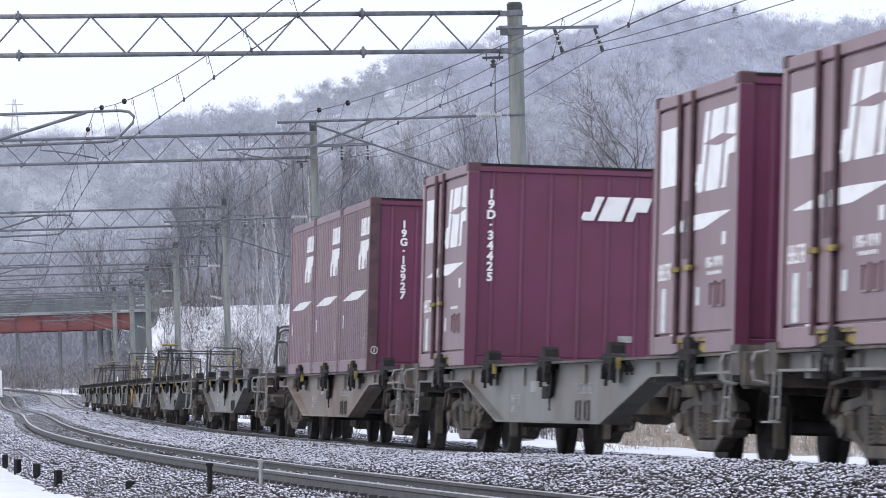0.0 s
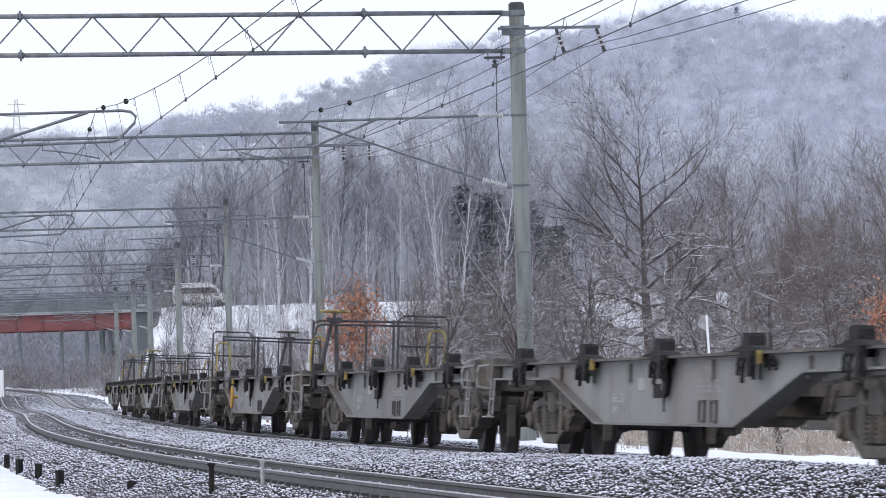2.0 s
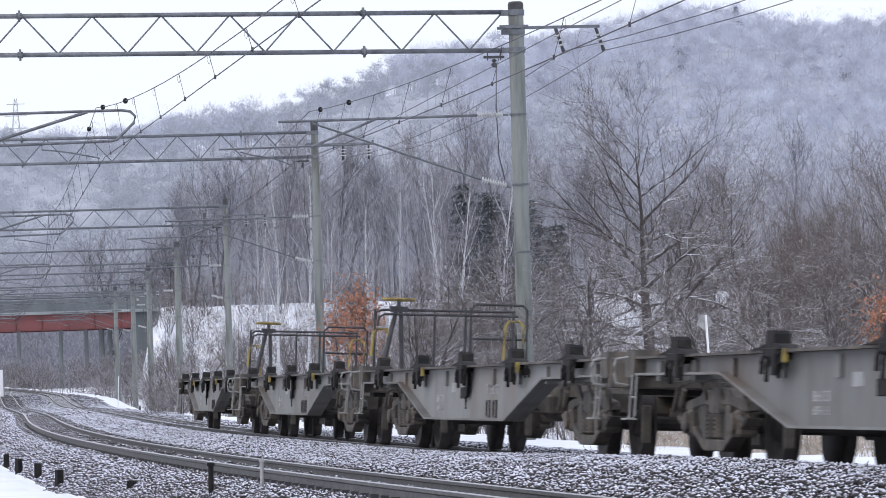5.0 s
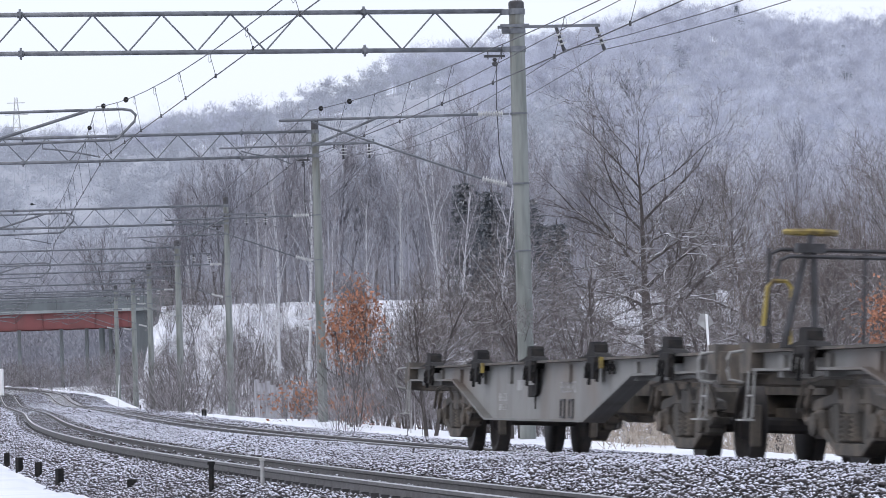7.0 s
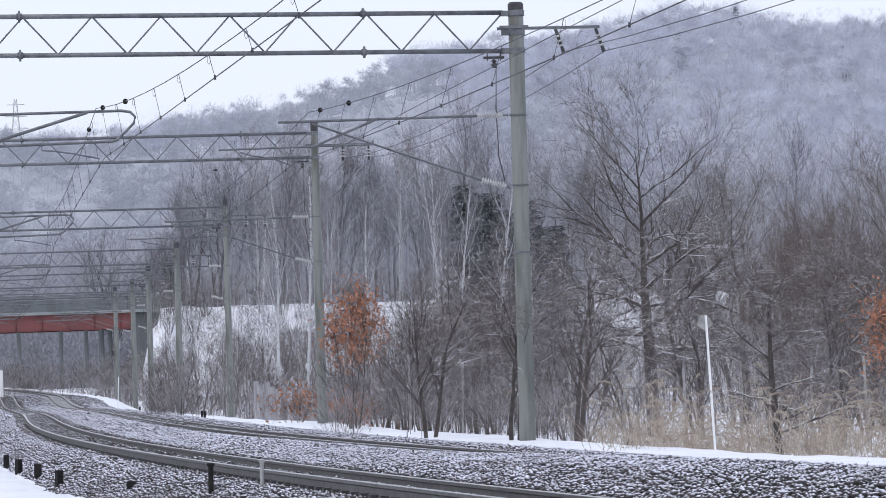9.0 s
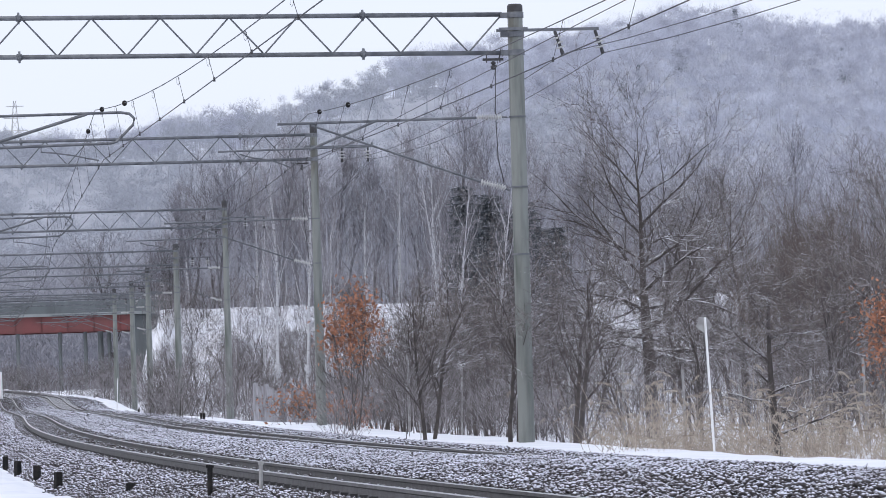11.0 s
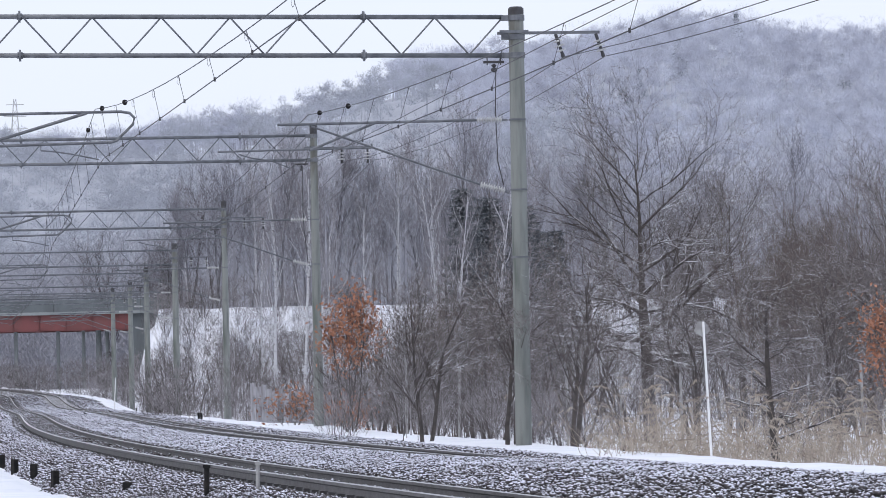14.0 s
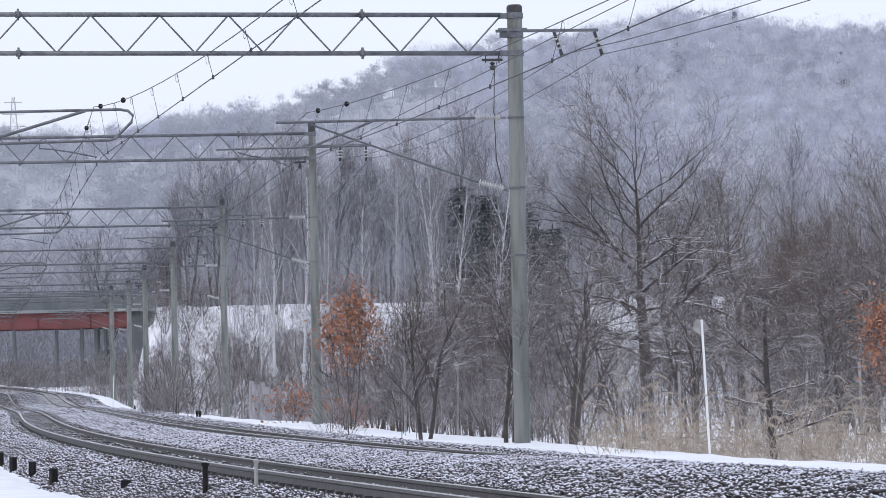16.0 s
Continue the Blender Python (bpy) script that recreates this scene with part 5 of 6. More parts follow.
def build_stakes():
    """Short dark wooden stakes along the near edge of the ballast."""
    bm = bmesh.new()
    box(bm, -0.05, 0.05, -0.05, 0.05, -0.35, 0.24, 0.01)
    one = tagged(part("wooden_stake", bm, M_BLACK), "short dark wooden stake at the ballast edge", "stake", "stakes along the ballast")
    spots = [(-8.11, 80.4), (-7.29, 74.3), (-6.46, 68.9), (-5.57, 62.6), (-3.88, 53.5), (-0.26, 49.9)]
    for k, (x, y) in enumerate(spots):
        m = Matrix.Translation((x, y, -0.36)) @ Matrix.Rotation(k * 0.7, 4, 'Z')
        if k == 0:
            one.matrix_basis = m
        else:
            copy_thing(one, m)


def build_posts():
    for x, y, z1, r, mat, lab in ((-2.505, 46.0, 0.18, 0.028, M_BLACK, "thin dark steel post beside the track"), (-1.886, 44.0, 0.235, 0.02, M_PALE, "thin pale steel post beside the track")):
        bm = bmesh.new()
        rod(bm, (0, 0, -0.8), (0, 0, z1), r, sides=8)
        box(bm, -r * 1.4, r * 1.4, -r, r, z1 - 0.02, z1 + 0.012)
        o = tagged(part("marker_post", bm, mat), lab, "post", "marker posts")
        o.matrix_basis = Matrix.Translation((x, y, 0.0)) @ Matrix.Rotation(radians(1.0), 4, 'Y')
    # leaning white snow pole with a plate
    p = thing("snow_pole", Matrix.Translation(place_on_ground(4.45, 73.5)) @ Matrix.Rotation(radians(-2.2), 4, 'Y'), "leaning white snow pole with a small tilted plate", "marker pole")
    bm = bmesh.new()
    rod(bm, (0, 0, -0.3), (0, 0, 2.25), 0.02, sides=10)
    part("pole", bm, M_WHITE, p)
    bm = bmesh.new()
    prism(bm, [(-0.14, 2.1), (0.0, 1.98), (0.14, 2.1), (0.06, 2.24), (-0.07, 2.26)], 0.03, 0.045)
    ob = part("plate", bm, M_PALE, p, "small grey plate")
    ob.matrix_basis = Matrix.Translation((-0.02, 0, 0))
    bm = bmesh.new()
    rod(bm, (0, 0, -0.3), (0, 0, 2.1), 0.03, sides=8)
    far_pole = tagged(part("line_marker", bm, M_WHITE), "slender white marker pole in the snow", "marker pole")
    far_pole.matrix_basis = Matrix.Translation(at(236, 3.2, -0.2)) @ Matrix.Rotation(radians(3), 4, 'Y')
    for d, w in ((120, 3.0), (122.5, 3.0), (190, 2.9)):
        bm = bmesh.new()
        rod(bm, (0, 0, -0.5), (0, 0, 0.25), 0.05, sides=8)
        tagged(part("dark_stub", bm, M_BLACK), "short dark marker stub in the snow", "stake", "stubs beyond the line").matrix_basis = Matrix.Translation(at(d, w, -0.2))
    # relay box at the far bend
    bm = bmesh.new()
    box(bm, -0.6, 0.6, -0.4, 0.4, -0.3, 1.7, 0.03)
    rel = tagged(part("relay_cabinet", bm, M_WHITE), "pale metal relay cabinet beside the far bend", "cabinet")
    rel.matrix_basis = Matrix.Translation((-34.0, 330, 1.1))


build_stakes()
build_posts()


def build_fence():
    """Wire fence of grey steel posts among the reeds."""
    f = thing("wire_fence", Matrix(), "old fence of grey steel posts and thin wires among reeds", "fence")
    pts = [place_on_ground(-1 + i * 1.35 + 0.1 * math.sin(i * 3), 116 - i * 1.8) for i in range(11)]
    for i, p in enumerate(pts):
        bm = bmesh.new()
        q = p + Vector((0.06 * math.sin(i * 2.1), 0, 2.0 + 0.15 * math.sin(i * 5)))
        rod(bm, p - Vector((0, 0, 0.2)), q, 0.035, sides=6)
        part("post", bm, M_PALE, f)
    for h in (0.5, 1.0, 1.5):
        bm = bmesh.new()
        pipe(bm, [p + Vector((0, 0, h)) for p in pts], 0.006, 4)
        part("fence_wire", bm, M_WIRE, f)


build_fence()


def build_board_fence():
    """Weathered upright boards at the foot of the slope."""
    f = thing("board_fence", Matrix(), "weathered pale grey upright board fence in the brush", "fence")
    for i in range(15):
        x = -8.05 + i * 0.25
        y = 185 - i * 0.5
        z = ground_z(x, y)
        bm = bmesh.new()
        box(bm, x - 0.11, x + 0.11, y - 0.015, y + 0.015, z - 0.2, z + 1.75 + 0.09 * math.sin(i * 4.1), 0.008)
        part("board", bm, M_BOARD, f)
    bm = bmesh.new()
    rod(bm, (-8.1, 185.1, ground_z(-8, 185) + 1.2), (-4.5, 178.05, ground_z(-5, 178) + 1.2), 0.05, sides=4)
    part("fence_rail", bm, M_BOARD, f)


build_board_fence()


def build_pylon():
    p = thing("lattice_pylon", Matrix.Translation((-150.6, 1560, 78.0)), "distant steel lattice pylon on the ridge, paled by painted haze", "pylon")
    bm = bmesh.new()
    h = 28.0
    for sx in (-1, 1):
        for sy in (-1, 1):
            rod(bm, (sx * 2.6, sy * 2.6, 0), (sx * 0.4, sy * 0.4, h), 0.13, sides=4)
    for k in range(8):
        z0, z1 = h * k / 8, h * (k + 1) / 8
        a, b = 2.6 - 2.2 * k / 8, 2.6 - 2.2 * (k + 1) / 8
        rod(bm, (-a, -a, z0), (b, -b, z1), 0.08, sides=4)
        rod(bm, (a, -a, z0), (-b, -b, z1), 0.08, sides=4)
    # The steel takes the pale porcelain colour in place of haze.
    part("tower", bm, M_PORCELAIN, p)
    for z, l in ((h * 0.62, 4.6), (h * 0.78, 4.0), (h * 0.93, 3.2)):
        bm = bmesh.new()
        rod(bm, (-l, 0, z), (l, 0, z), 0.13, sides=4)
        part("cross_arm", bm, M_PORCELAIN, p)


build_pylon()


def build_bird():
    b = thing("crow", Matrix(), "black crow flying past the hill", "bird", "birds")
    bm = bmesh.new()
    lathe(bm, [(0.01, -0.24), (0.05, -0.16), (0.065, 0.0), (0.05, 0.12), (0.035, 0.17), (0.03, 0.22), (0.008, 0.27)], Matrix.Rotation(radians(90), 4, 'Y'), 8)
    part("body", bm, M_BIRD, b)
    for s in (-1, 1):
        bm = bmesh.new()
        a = [bm.verts.new(v) for v in ((0.1, s * 0.03, 0.02), (0.14, s * 0.25, 0.12), (0.05, s * 0.5, 0.1), (-0.04, s * 0.48, 0.1), (-0.08, s * 0.25, 0.11), (-0.1, s * 0.03, 0.02))]
        bb = [bm.verts.new(v.co - Vector((0, 0, 0.012))) for v in a]
        bm.faces.new(a)
        bm.faces.new(bb[::-1])
        for i in range(6):
            bm.faces.new((a[i], a[(i + 1) % 6], bb[(i + 1) % 6], bb[i]))
        part("wing", bm, M_BIRD, b)
    bm = bmesh.new()
    box(bm, -0.36, -0.2, -0.05, 0.05, -0.01, 0.005)
    part("tail", bm, M_BIRD, b)
    return b


BIRD_A = build_bird()
BIRD_B = copy_thing(BIRD_A, Matrix())
# ---- vegetation ----


class Wood:
    """Collects limbs as tapered prisms and twigs as thin slivers; numbers only, no operators."""

    def __init__(self, seed):
        self.rng = np.random.default_rng(seed)
        self.v, self.f, self.n = [], [], 0
        self.tv, self.tf, self.tn = [], [], 0
        self.tips = []
        self.bark_levels = 9

    def limb(self, a, b, r0, r1, sides):
        d = b - a
        L = np.linalg.norm(d) + 1e-9
        d = d / L
        u = np.cross(d, (0.0, 0.0, 1.0) if abs(d[2]) < 0.9 else (1.0, 0.0, 0.0))
        u /= np.linalg.norm(u)
        w = np.cross(d, u)
        ang = np.arange(sides) * 2 * math.pi / sides
        ring = np.outer(np.cos(ang), u) + np.outer(np.sin(ang), w)
        self.v.append(a + ring * r0)
        self.v.append(b + ring * r1)
        k = self.n
        for i in range(sides):
            j = (i + 1) % sides
            self.f.append((k + i, k + j, k + sides + j, k + sides + i))
        self.n += 2 * sides

    def twig(self, a, b, r):
        d = b - a
        u = np.cross(d, self.rng.normal(size=3))
        u = u / (np.linalg.norm(u) + 1e-9) * r
        self.tv.append(np.array([a - u, a + u, b]))
        self.tf.append((self.tn, self.tn + 1, self.tn + 2))
        self.tn += 3

    def leaf(self, p, s):
        d, u = self.rng.normal(size=3), self.rng.normal(size=3)
        d = d / np.linalg.norm(d) * s
        u = u / np.linalg.norm(u) * s * 0.5
        self.tv.append(np.array([p - d, p + u, p + d, p - u]))
        self.tf.append((self.tn, self.tn + 1, self.tn + 2, self.tn + 3))
        self.tn += 4

    def grow(self, p, d, length, r, level, top, spread, up, kids, twigs, twig_r, wobble=0.12, limb=0.62, low=0.3, taper=0.75, thick=0.5):
        rng = self.rng
        segs = 6 if level == 0 else (5 if level == 1 else 3)
        pts = [p]
        for i in range(segs):
            d = d + rng.normal(0, wobble if level == 0 else 0.15, 3) + np.array((0, 0, up * 0.1 * (level > 0)))
            d /= np.linalg.norm(d)
            pts.append(pts[-1] + d * length / segs)
        rr = [r * (1 - taper * i / segs) for i in range(segs + 1)]
        for i in range(segs):
            if level > self.bark_levels:
                self.twig(pts[i], pts[i + 1] + (pts[i + 1] - pts[i]) * 0.3, max(rr[i], twig_r))
            else:
                self.limb(pts[i], pts[i + 1], rr[i], rr[i + 1], 6 if level == 0 else (4 if level == 1 else 3))
        if level < top:
            n = kids[level]
            start = low if level == 0 else 0.15
            for k in range(n):
                f = start + (1 - start) * (k + rng.uniform(0, 1)) / n
                i = min(int(f * segs), segs - 1)
                q = pts[i] + (pts[i + 1] - pts[i]) * (f * segs - i)
                axis = rng.normal(size=3)
                side = np.cross(d, axis)
                side /= np.linalg.norm(side) + 1e-9
                here = (pts[i + 1] - pts[i]) / (np.linalg.norm(pts[i + 1] - pts[i]) + 1e-9)
                nd = here * (1 - spread) + side * spread + np.array((0, 0, up * 0.35))
                nd /= np.linalg.norm(nd)
                self.grow(q, nd, length * ((limb if level == 0 else 0.6) * (1 - 0.4 * f * (level == 0))) * rng.uniform(0.7, 1.15), max(rr[i] * thick, twig_r), level + 1, top, spread, up, kids, twigs, twig_r, wobble, limb, low, 0.75, thick)
        if level >= top - 1:
            for k in range(twigs):
                f = rng.uniform(0.1, 1)
                i = min(int(f * segs), segs - 1)
                q = pts[i] + (pts[i + 1] - pts[i]) * (f * segs - i)
                nd = d * 0.6 + rng.normal(0, 0.55, 3) + np.array((0, 0, up * 0.3))
                nd /= np.linalg.norm(nd)
                e = q + nd * length * rng.uniform(0.25, 0.6)
                self.twig(q, e, twig_r)
                mid = q + (e - q) * rng.uniform(0.3, 0.7)
                self.twig(mid, mid + (nd + rng.normal(0, 0.6, 3)) * length * 0.22, twig_r * 0.8)
            self.tips.append(pts[-1])

    def meshes(self):
        v = np.concatenate(self.v) if self.v else np.zeros((0, 3))
        tv = np.concatenate(self.tv) if self.tv else np.zeros((0, 3))
        return v, self.f, tv, self.tf


def make_tree(name, seed, height, trunk_r, label, category="tree", stems=1, spread=0.6, up=0.5, kids=(9, 5, 4), top=3, twigs=3, twig_r=0.009, bark=None, twig_mat=None, lean=0.05, group="", leaves=0, leaf_size=0.07, first=0.6, wobble=0.07, limb=0.62, low=0.3, taper=0.75, thick=0.5):
    w = Wood(seed)
    if bark is M_BIRCH:
        w.bark_levels = 1
    for s in range(stems):
        a = w.rng.uniform(0, 6.28)
        tilt = lean * (1 if stems == 1 else 2.5 + s * 0.3)
        d = np.array((math.cos(a) * tilt, math.sin(a) * tilt, 1.0))
        d /= np.linalg.norm(d)
        w.grow(np.array((math.cos(a) * 0.12 * (stems > 1), math.sin(a) * 0.12 * (stems > 1), -0.25)), d, height * first * w.rng.uniform(0.85, 1.1), trunk_r, 0, top, spread, up, kids, twigs, twig_r, wobble, limb, low, taper, thick)
    v, f, tv, tf = w.meshes()
    t = thing(name, Matrix(), label, category, group)
    mesh_object("trunk", v, f, bark or M_BARK, t)
    mesh_object("crown", tv, tf, twig_mat or M_TWIG, t, label="fine bare twigs")
    if leaves:
        w.tv, w.tf, w.tn = [], [], 0
        for k in range(leaves):
            p = w.tips[int(w.rng.integers(len(w.tips)))] + w.rng.normal(0, 0.2, 3)
            w.leaf(p, leaf_size * w.rng.uniform(0.6, 1.3))
        v, f = np.concatenate(w.tv), w.tf
        mesh_object("leaves", v, f, M_LEAF, t, label="withered orange-brown leaves")
    return t


def make_conifer(seed, height, needles=None, label="dark green conifer with snow-dusted branches", group="conifers in the wood", wide=0.21):
    w = Wood(seed)
    w.limb(np.array((0, 0, -0.3)), np.array((0, 0, height)), 0.16, 0.02, 6)
    z = height * 0.12
    while z < height * 0.98:
        r = (height - z) * wide + 0.15
        for k in range(11):
            a = w.rng.uniform(0, 6.28)
            d = np.array((math.cos(a), math.sin(a), -0.25 + 0.3 * z / height))
            tip = np.array((0, 0, z)) + d * r * w.rng.uniform(0.7, 1.1)
            w.limb(np.array((0, 0, z)), tip, 0.03, 0.008, 3)
            for j in range(90):
                q = np.array((0, 0, z)) + (tip - np.array((0, 0, z))) * w.rng.uniform(0.15, 1)
                e = q + w.rng.normal(0, 0.15, 3) * np.array((1, 1, 0.6)) + d * 0.1 - np.array((0, 0, 0.09))
                w.twig(q, e, 0.022)
        z += height * 0.035
    v, f, tv, tf = w.meshes()
    t = thing("conifer", Matrix(), label, "conifer", group)
    mesh_object("trunk", v, f, M_BARK, t)
    mesh_object("needles", tv, tf, needles or M_NEEDLE, t, label="snow-dusted needles")
    return t


def make_broad_tree(seed, height, trunk_r):
    """An elm-like tree: a leading trunk with limbs that rise steeper and grow shorter towards the top."""
    w = Wood(seed)
    rng = w.rng
    n = 9
    p = np.array((0.0, 0.0, -0.3))
    pts = [p]
    for i in range(n):
        p = p + np.array((rng.normal(-0.03, 0.05), rng.normal(0, 0.05), (height + 0.3) / n))
        pts.append(p)
    rr = [trunk_r * (1 - 0.3 * i / 4) if i <= 4 else trunk_r * 0.5 * (1 - (i - 4) / (n - 3.4)) for i in range(n + 1)]
    for i in range(n):
        w.limb(pts[i], pts[i + 1], rr[i], rr[i + 1], 9)
    count = 26
    for k in range(count):
        g = k / (count - 1)
        f = 0.3 + 0.66 * g ** 1.15
        i = min(int(f * n), n - 1)
        q = pts[i] + (pts[i + 1] - pts[i]) * (f * n - i)
        az, el = k * 2.4 + rng.uniform(-0.4, 0.4), radians(8 + 42 * g + rng.uniform(-10, 10))
        d = np.array((math.cos(az) * math.cos(el), math.sin(az) * math.cos(el), math.sin(el)))
        long = height * (0.42 - 0.15 * g) * rng.uniform(0.8, 1.25)
        w.grow(q, d, long, min(rr[i] * 0.6, trunk_r * 0.36), 1, 3, 0.46, 0.22, (0, 10, 6), 3, 0.0042, 0.1, 0.62, 0.2, 0.75, 0.45)
    v, f, tv, tf = w.meshes()
    t = thing("broad_bare_tree", Matrix(), "broad spreading bare tree with snow on its limbs", "tree")
    mesh_object("trunk", v, f, M_SNOWBARK, t)
    mesh_object("crown", tv, tf, M_BROWNTWIG, t, label="fine bare twigs")
    return t


def standing(x, y, turn=0.0, s=1.0):
    return Matrix.Translation(place_on_ground(x, y)) @ Matrix.Rotation(turn, 4, 'Z') @ Matrix.Diagonal((s, s, s, 1))


def place(ob, spots, used=False):
    """Stands the tree itself at the first spot and copies of it at the rest."""
    for i, (x, y, turn, s) in enumerate(spots):
        if i == 0 and not used:
            t = ob
            t.matrix_basis = standing(x, y, turn)
        else:
            t = copy_thing(ob, standing(x, y, turn))
        t.scale = (s, s, s)


def at_px(px, y):
    """The place across the view at depth y: px runs 0 to 1568 over the picture's width at the horizon."""
    return (px - 784) / 7764 * y


RNG = random.Random(11)


def spots(count, px0, px1, y0, y1, s0=0.8, s1=1.2):
    out = []
    for i in range(count):
        y = RNG.uniform(y0, y1)
        out.append((at_px(px0 + (px1 - px0) * (i + RNG.random()) / count, y), y, RNG.uniform(0, 6.28), RNG.uniform(s0, s1)))
    return out


def plant_wood():
    grey = [make_tree("bare_tree", 20 + i, 13.0, 0.12, "bare grey deciduous tree in the snowy wood", up=0.7, spread=0.42, kids=(13, 6, 4), twigs=3, twig_r=0.01, group="trees of the wood", first=0.72, limb=0.5) for i in range(4)]
    birch = [make_tree("birch_tree", 40 + i, 14.0, 0.105, "slender white-barked birch without leaves", up=0.9, spread=0.33, kids=(15, 5, 3), twigs=3, twig_r=0.009, bark=M_BIRCH, group="birches of the wood", first=0.92, lean=0.03, wobble=0.035, limb=0.32, low=0.3, thick=0.42) for i in range(3)]
    shrub = [make_tree("bare_shrub", 60 + i, 4.6, 0.042, "many-stemmed bare dark shrub in the snow", "shrub", stems=4, up=0.35, spread=0.5, kids=(8, 4, 3), top=2, twigs=3, twig_r=0.0052, bark=M_DARKBARK, twig_mat=M_BROWNTWIG, group="shrubs beside the line", first=0.8, lean=0.1, wobble=0.1, limb=0.55, low=0.2) for i in range(4)]
    sapling = [make_tree("bare_sapling", 50 + i, 5.6, 0.07, "forked bare sapling with dark curving limbs", stems=2, up=0.3, spread=0.5, kids=(10, 6, 4), twigs=4, twig_r=0.0052, bark=M_DARKBARK, twig_mat=M_BROWNTWIG, group="saplings beside the line", first=0.72, lean=0.06, wobble=0.09, limb=0.6, low=0.25) for i in range(2)]
    rimed = [make_tree("rimed_tree", 30 + i, 13.0, 0.12, "tall bare tree greyed by rime and painted haze, on the snowy bank", up=0.8, spread=0.38, kids=(14, 6, 4), twigs=3, twig_r=0.012, bark=M_FROSTBARK_HAZE, twig_mat=M_FROST_HAZE, group="rimed trees on the bank", first=0.75, limb=0.45) for i in range(3)]
    # on the bank, beyond the snowy slope
    place(rimed[0], spots(13, 230, 1000, 408, 470, 1.0, 1.5))
    place(rimed[1], spots(13, 230, 1100, 406, 450, 0.9, 1.4))
    place(rimed[2], spots(12, 420, 1600, 405, 470, 1.0, 1.5))
    place(grey[0], spots(5, 1180, 1640, 200, 330, 0.65, 0.9))
    place(grey[1], [(at_px(640, 300), 300, 0, 0.8), (at_px(1000, 250), 250, 1, 0.7), (at_px(720, 260), 260, 3, 0.75), (at_px(895, 240), 240, 4, 0.65)])
    place(grey[2], spots(4, 1200, 1620, 170, 240, 0.5, 0.7))
    place(grey[3], spots(9, 285, 560, 325, 385, 0.3, 0.55) + spots(5, 190, 400, 418, 450, 1.15, 1.4))
    place(birch[0], [(at_px(790, 230), 230, 0, 0.95), (at_px(776, 233), 233, 1, 1.0), (at_px(806, 236), 236, 2, 0.92), (at_px(872, 225), 225, 3, 0.9)] + spots(5, 400, 900, 404, 440))
    place(birch[1], [(at_px(537, 270), 270, 0.4, 1.12), (at_px(488, 280), 280, 1.5, 1.18), (at_px(574, 290), 290, 2.5, 1.0), (at_px(655, 250), 250, 4, 0.9), (at_px(462, 330), 330, 5, 1.0)] + spots(4, 300, 1000, 404, 440))
    place(birch[2], [(at_px(940, 240), 240, 4, 0.9), (at_px(582, 300), 300, 1, 1.0)] + spots(6, 250, 1100, 404, 450))
    # shrubs: a loose belt behind the snow shoulder, thin ones on the slope
    place(shrub[0], spots(4, 630, 800, 118, 150, 0.75, 1.0) + spots(4, 665, 900, 104, 150, 0.75, 1.0) + spots(6, 285, 550, 300, 372, 1.2, 1.8))
    place(shrub[1], spots(3, 700, 1080, 100, 140, 0.7, 0.95) + spots(6, 290, 560, 320, 380, 1.1, 1.7))
    place(shrub[1], spots(11, 290, 640, 376, 396, 0.6, 1.0), True)
    place(shrub[2], spots(5, 960, 1600, 104, 150, 0.7, 1.0) + spots(4, 420, 620, 190, 260, 0.7, 1.0))
    place(shrub[3], spots(5, 1180, 1640, 105, 170, 0.8, 1.1) + spots(4, 620, 1100, 150, 230, 0.8, 1.0))
    place(sapling[0], [(at_px(1008, 90), 90, 0.3, 0.85), (at_px(752, 100), 100, 2, 0.8), (at_px(1230, 118), 118, 4, 0.9)])
    place(sapling[1], [(at_px(902, 92), 92, 1.0, 0.85), (at_px(845, 118), 118, 3, 0.95), (at_px(1480, 104), 104, 5, 0.9)])
    # upright brown thickets on the right of the broad tree
    broom = make_tree("upright_thicket", 71, 6.4, 0.028, "dense upright brown thicket of bare rods", "shrub", stems=10, up=0.9, spread=0.3, kids=(8, 4, 3), top=2, twigs=3, twig_r=0.006, bark=M_RODS, twig_mat=M_RODS, group="thickets of the wood", first=0.85, lean=0.08, limb=0.45)
    place(broom, [(at_px(1400, 128), 128, 0, 1.0), (at_px(1440, 134), 134, 4, 1.0), (at_px(1478, 130), 130, 1, 1.0), (at_px(830, 150), 150, 5, 0.75), (at_px(770, 156), 156, 1, 0.7),
                  (at_px(1525, 128), 128, 2, 1.05), (at_px(1362, 140), 140, 3, 0.9), (at_px(1565, 122), 122, 5, 1.1), (at_px(1455, 122), 122, 2.6, 0.95),
                  (at_px(706, 142), 142, 2, 0.7), (at_px(738, 148), 148, 3.3, 0.75), (at_px(868, 146), 146, 0.5, 0.75), (at_px(800, 150), 150, 4.4, 0.72)])
    tall = make_tree("rangy_bare_tree", 75, 9.5, 0.11, "rangy bare tree with dark upright limbs", up=0.6, spread=0.42, kids=(10, 6, 4), twigs=4, twig_r=0.007, bark=M_DARKBARK, twig_mat=M_BROWNTWIG, first=0.65, limb=0.6)
    place(tall, [(at_px(1575, 110), 110, 0, 0.95), (at_px(1290, 160), 160, 2, 0.95)])
    con = [make_conifer(80 + i, 8.5) for i in range(2)]
    place(con[0], [(at_px(824, 258), 258, 0, 1.62), (at_px(960, 270), 270, 2, 1.35), (at_px(905, 275), 275, 5, 1.5), (at_px(850, 280), 280, 3, 1.6)])
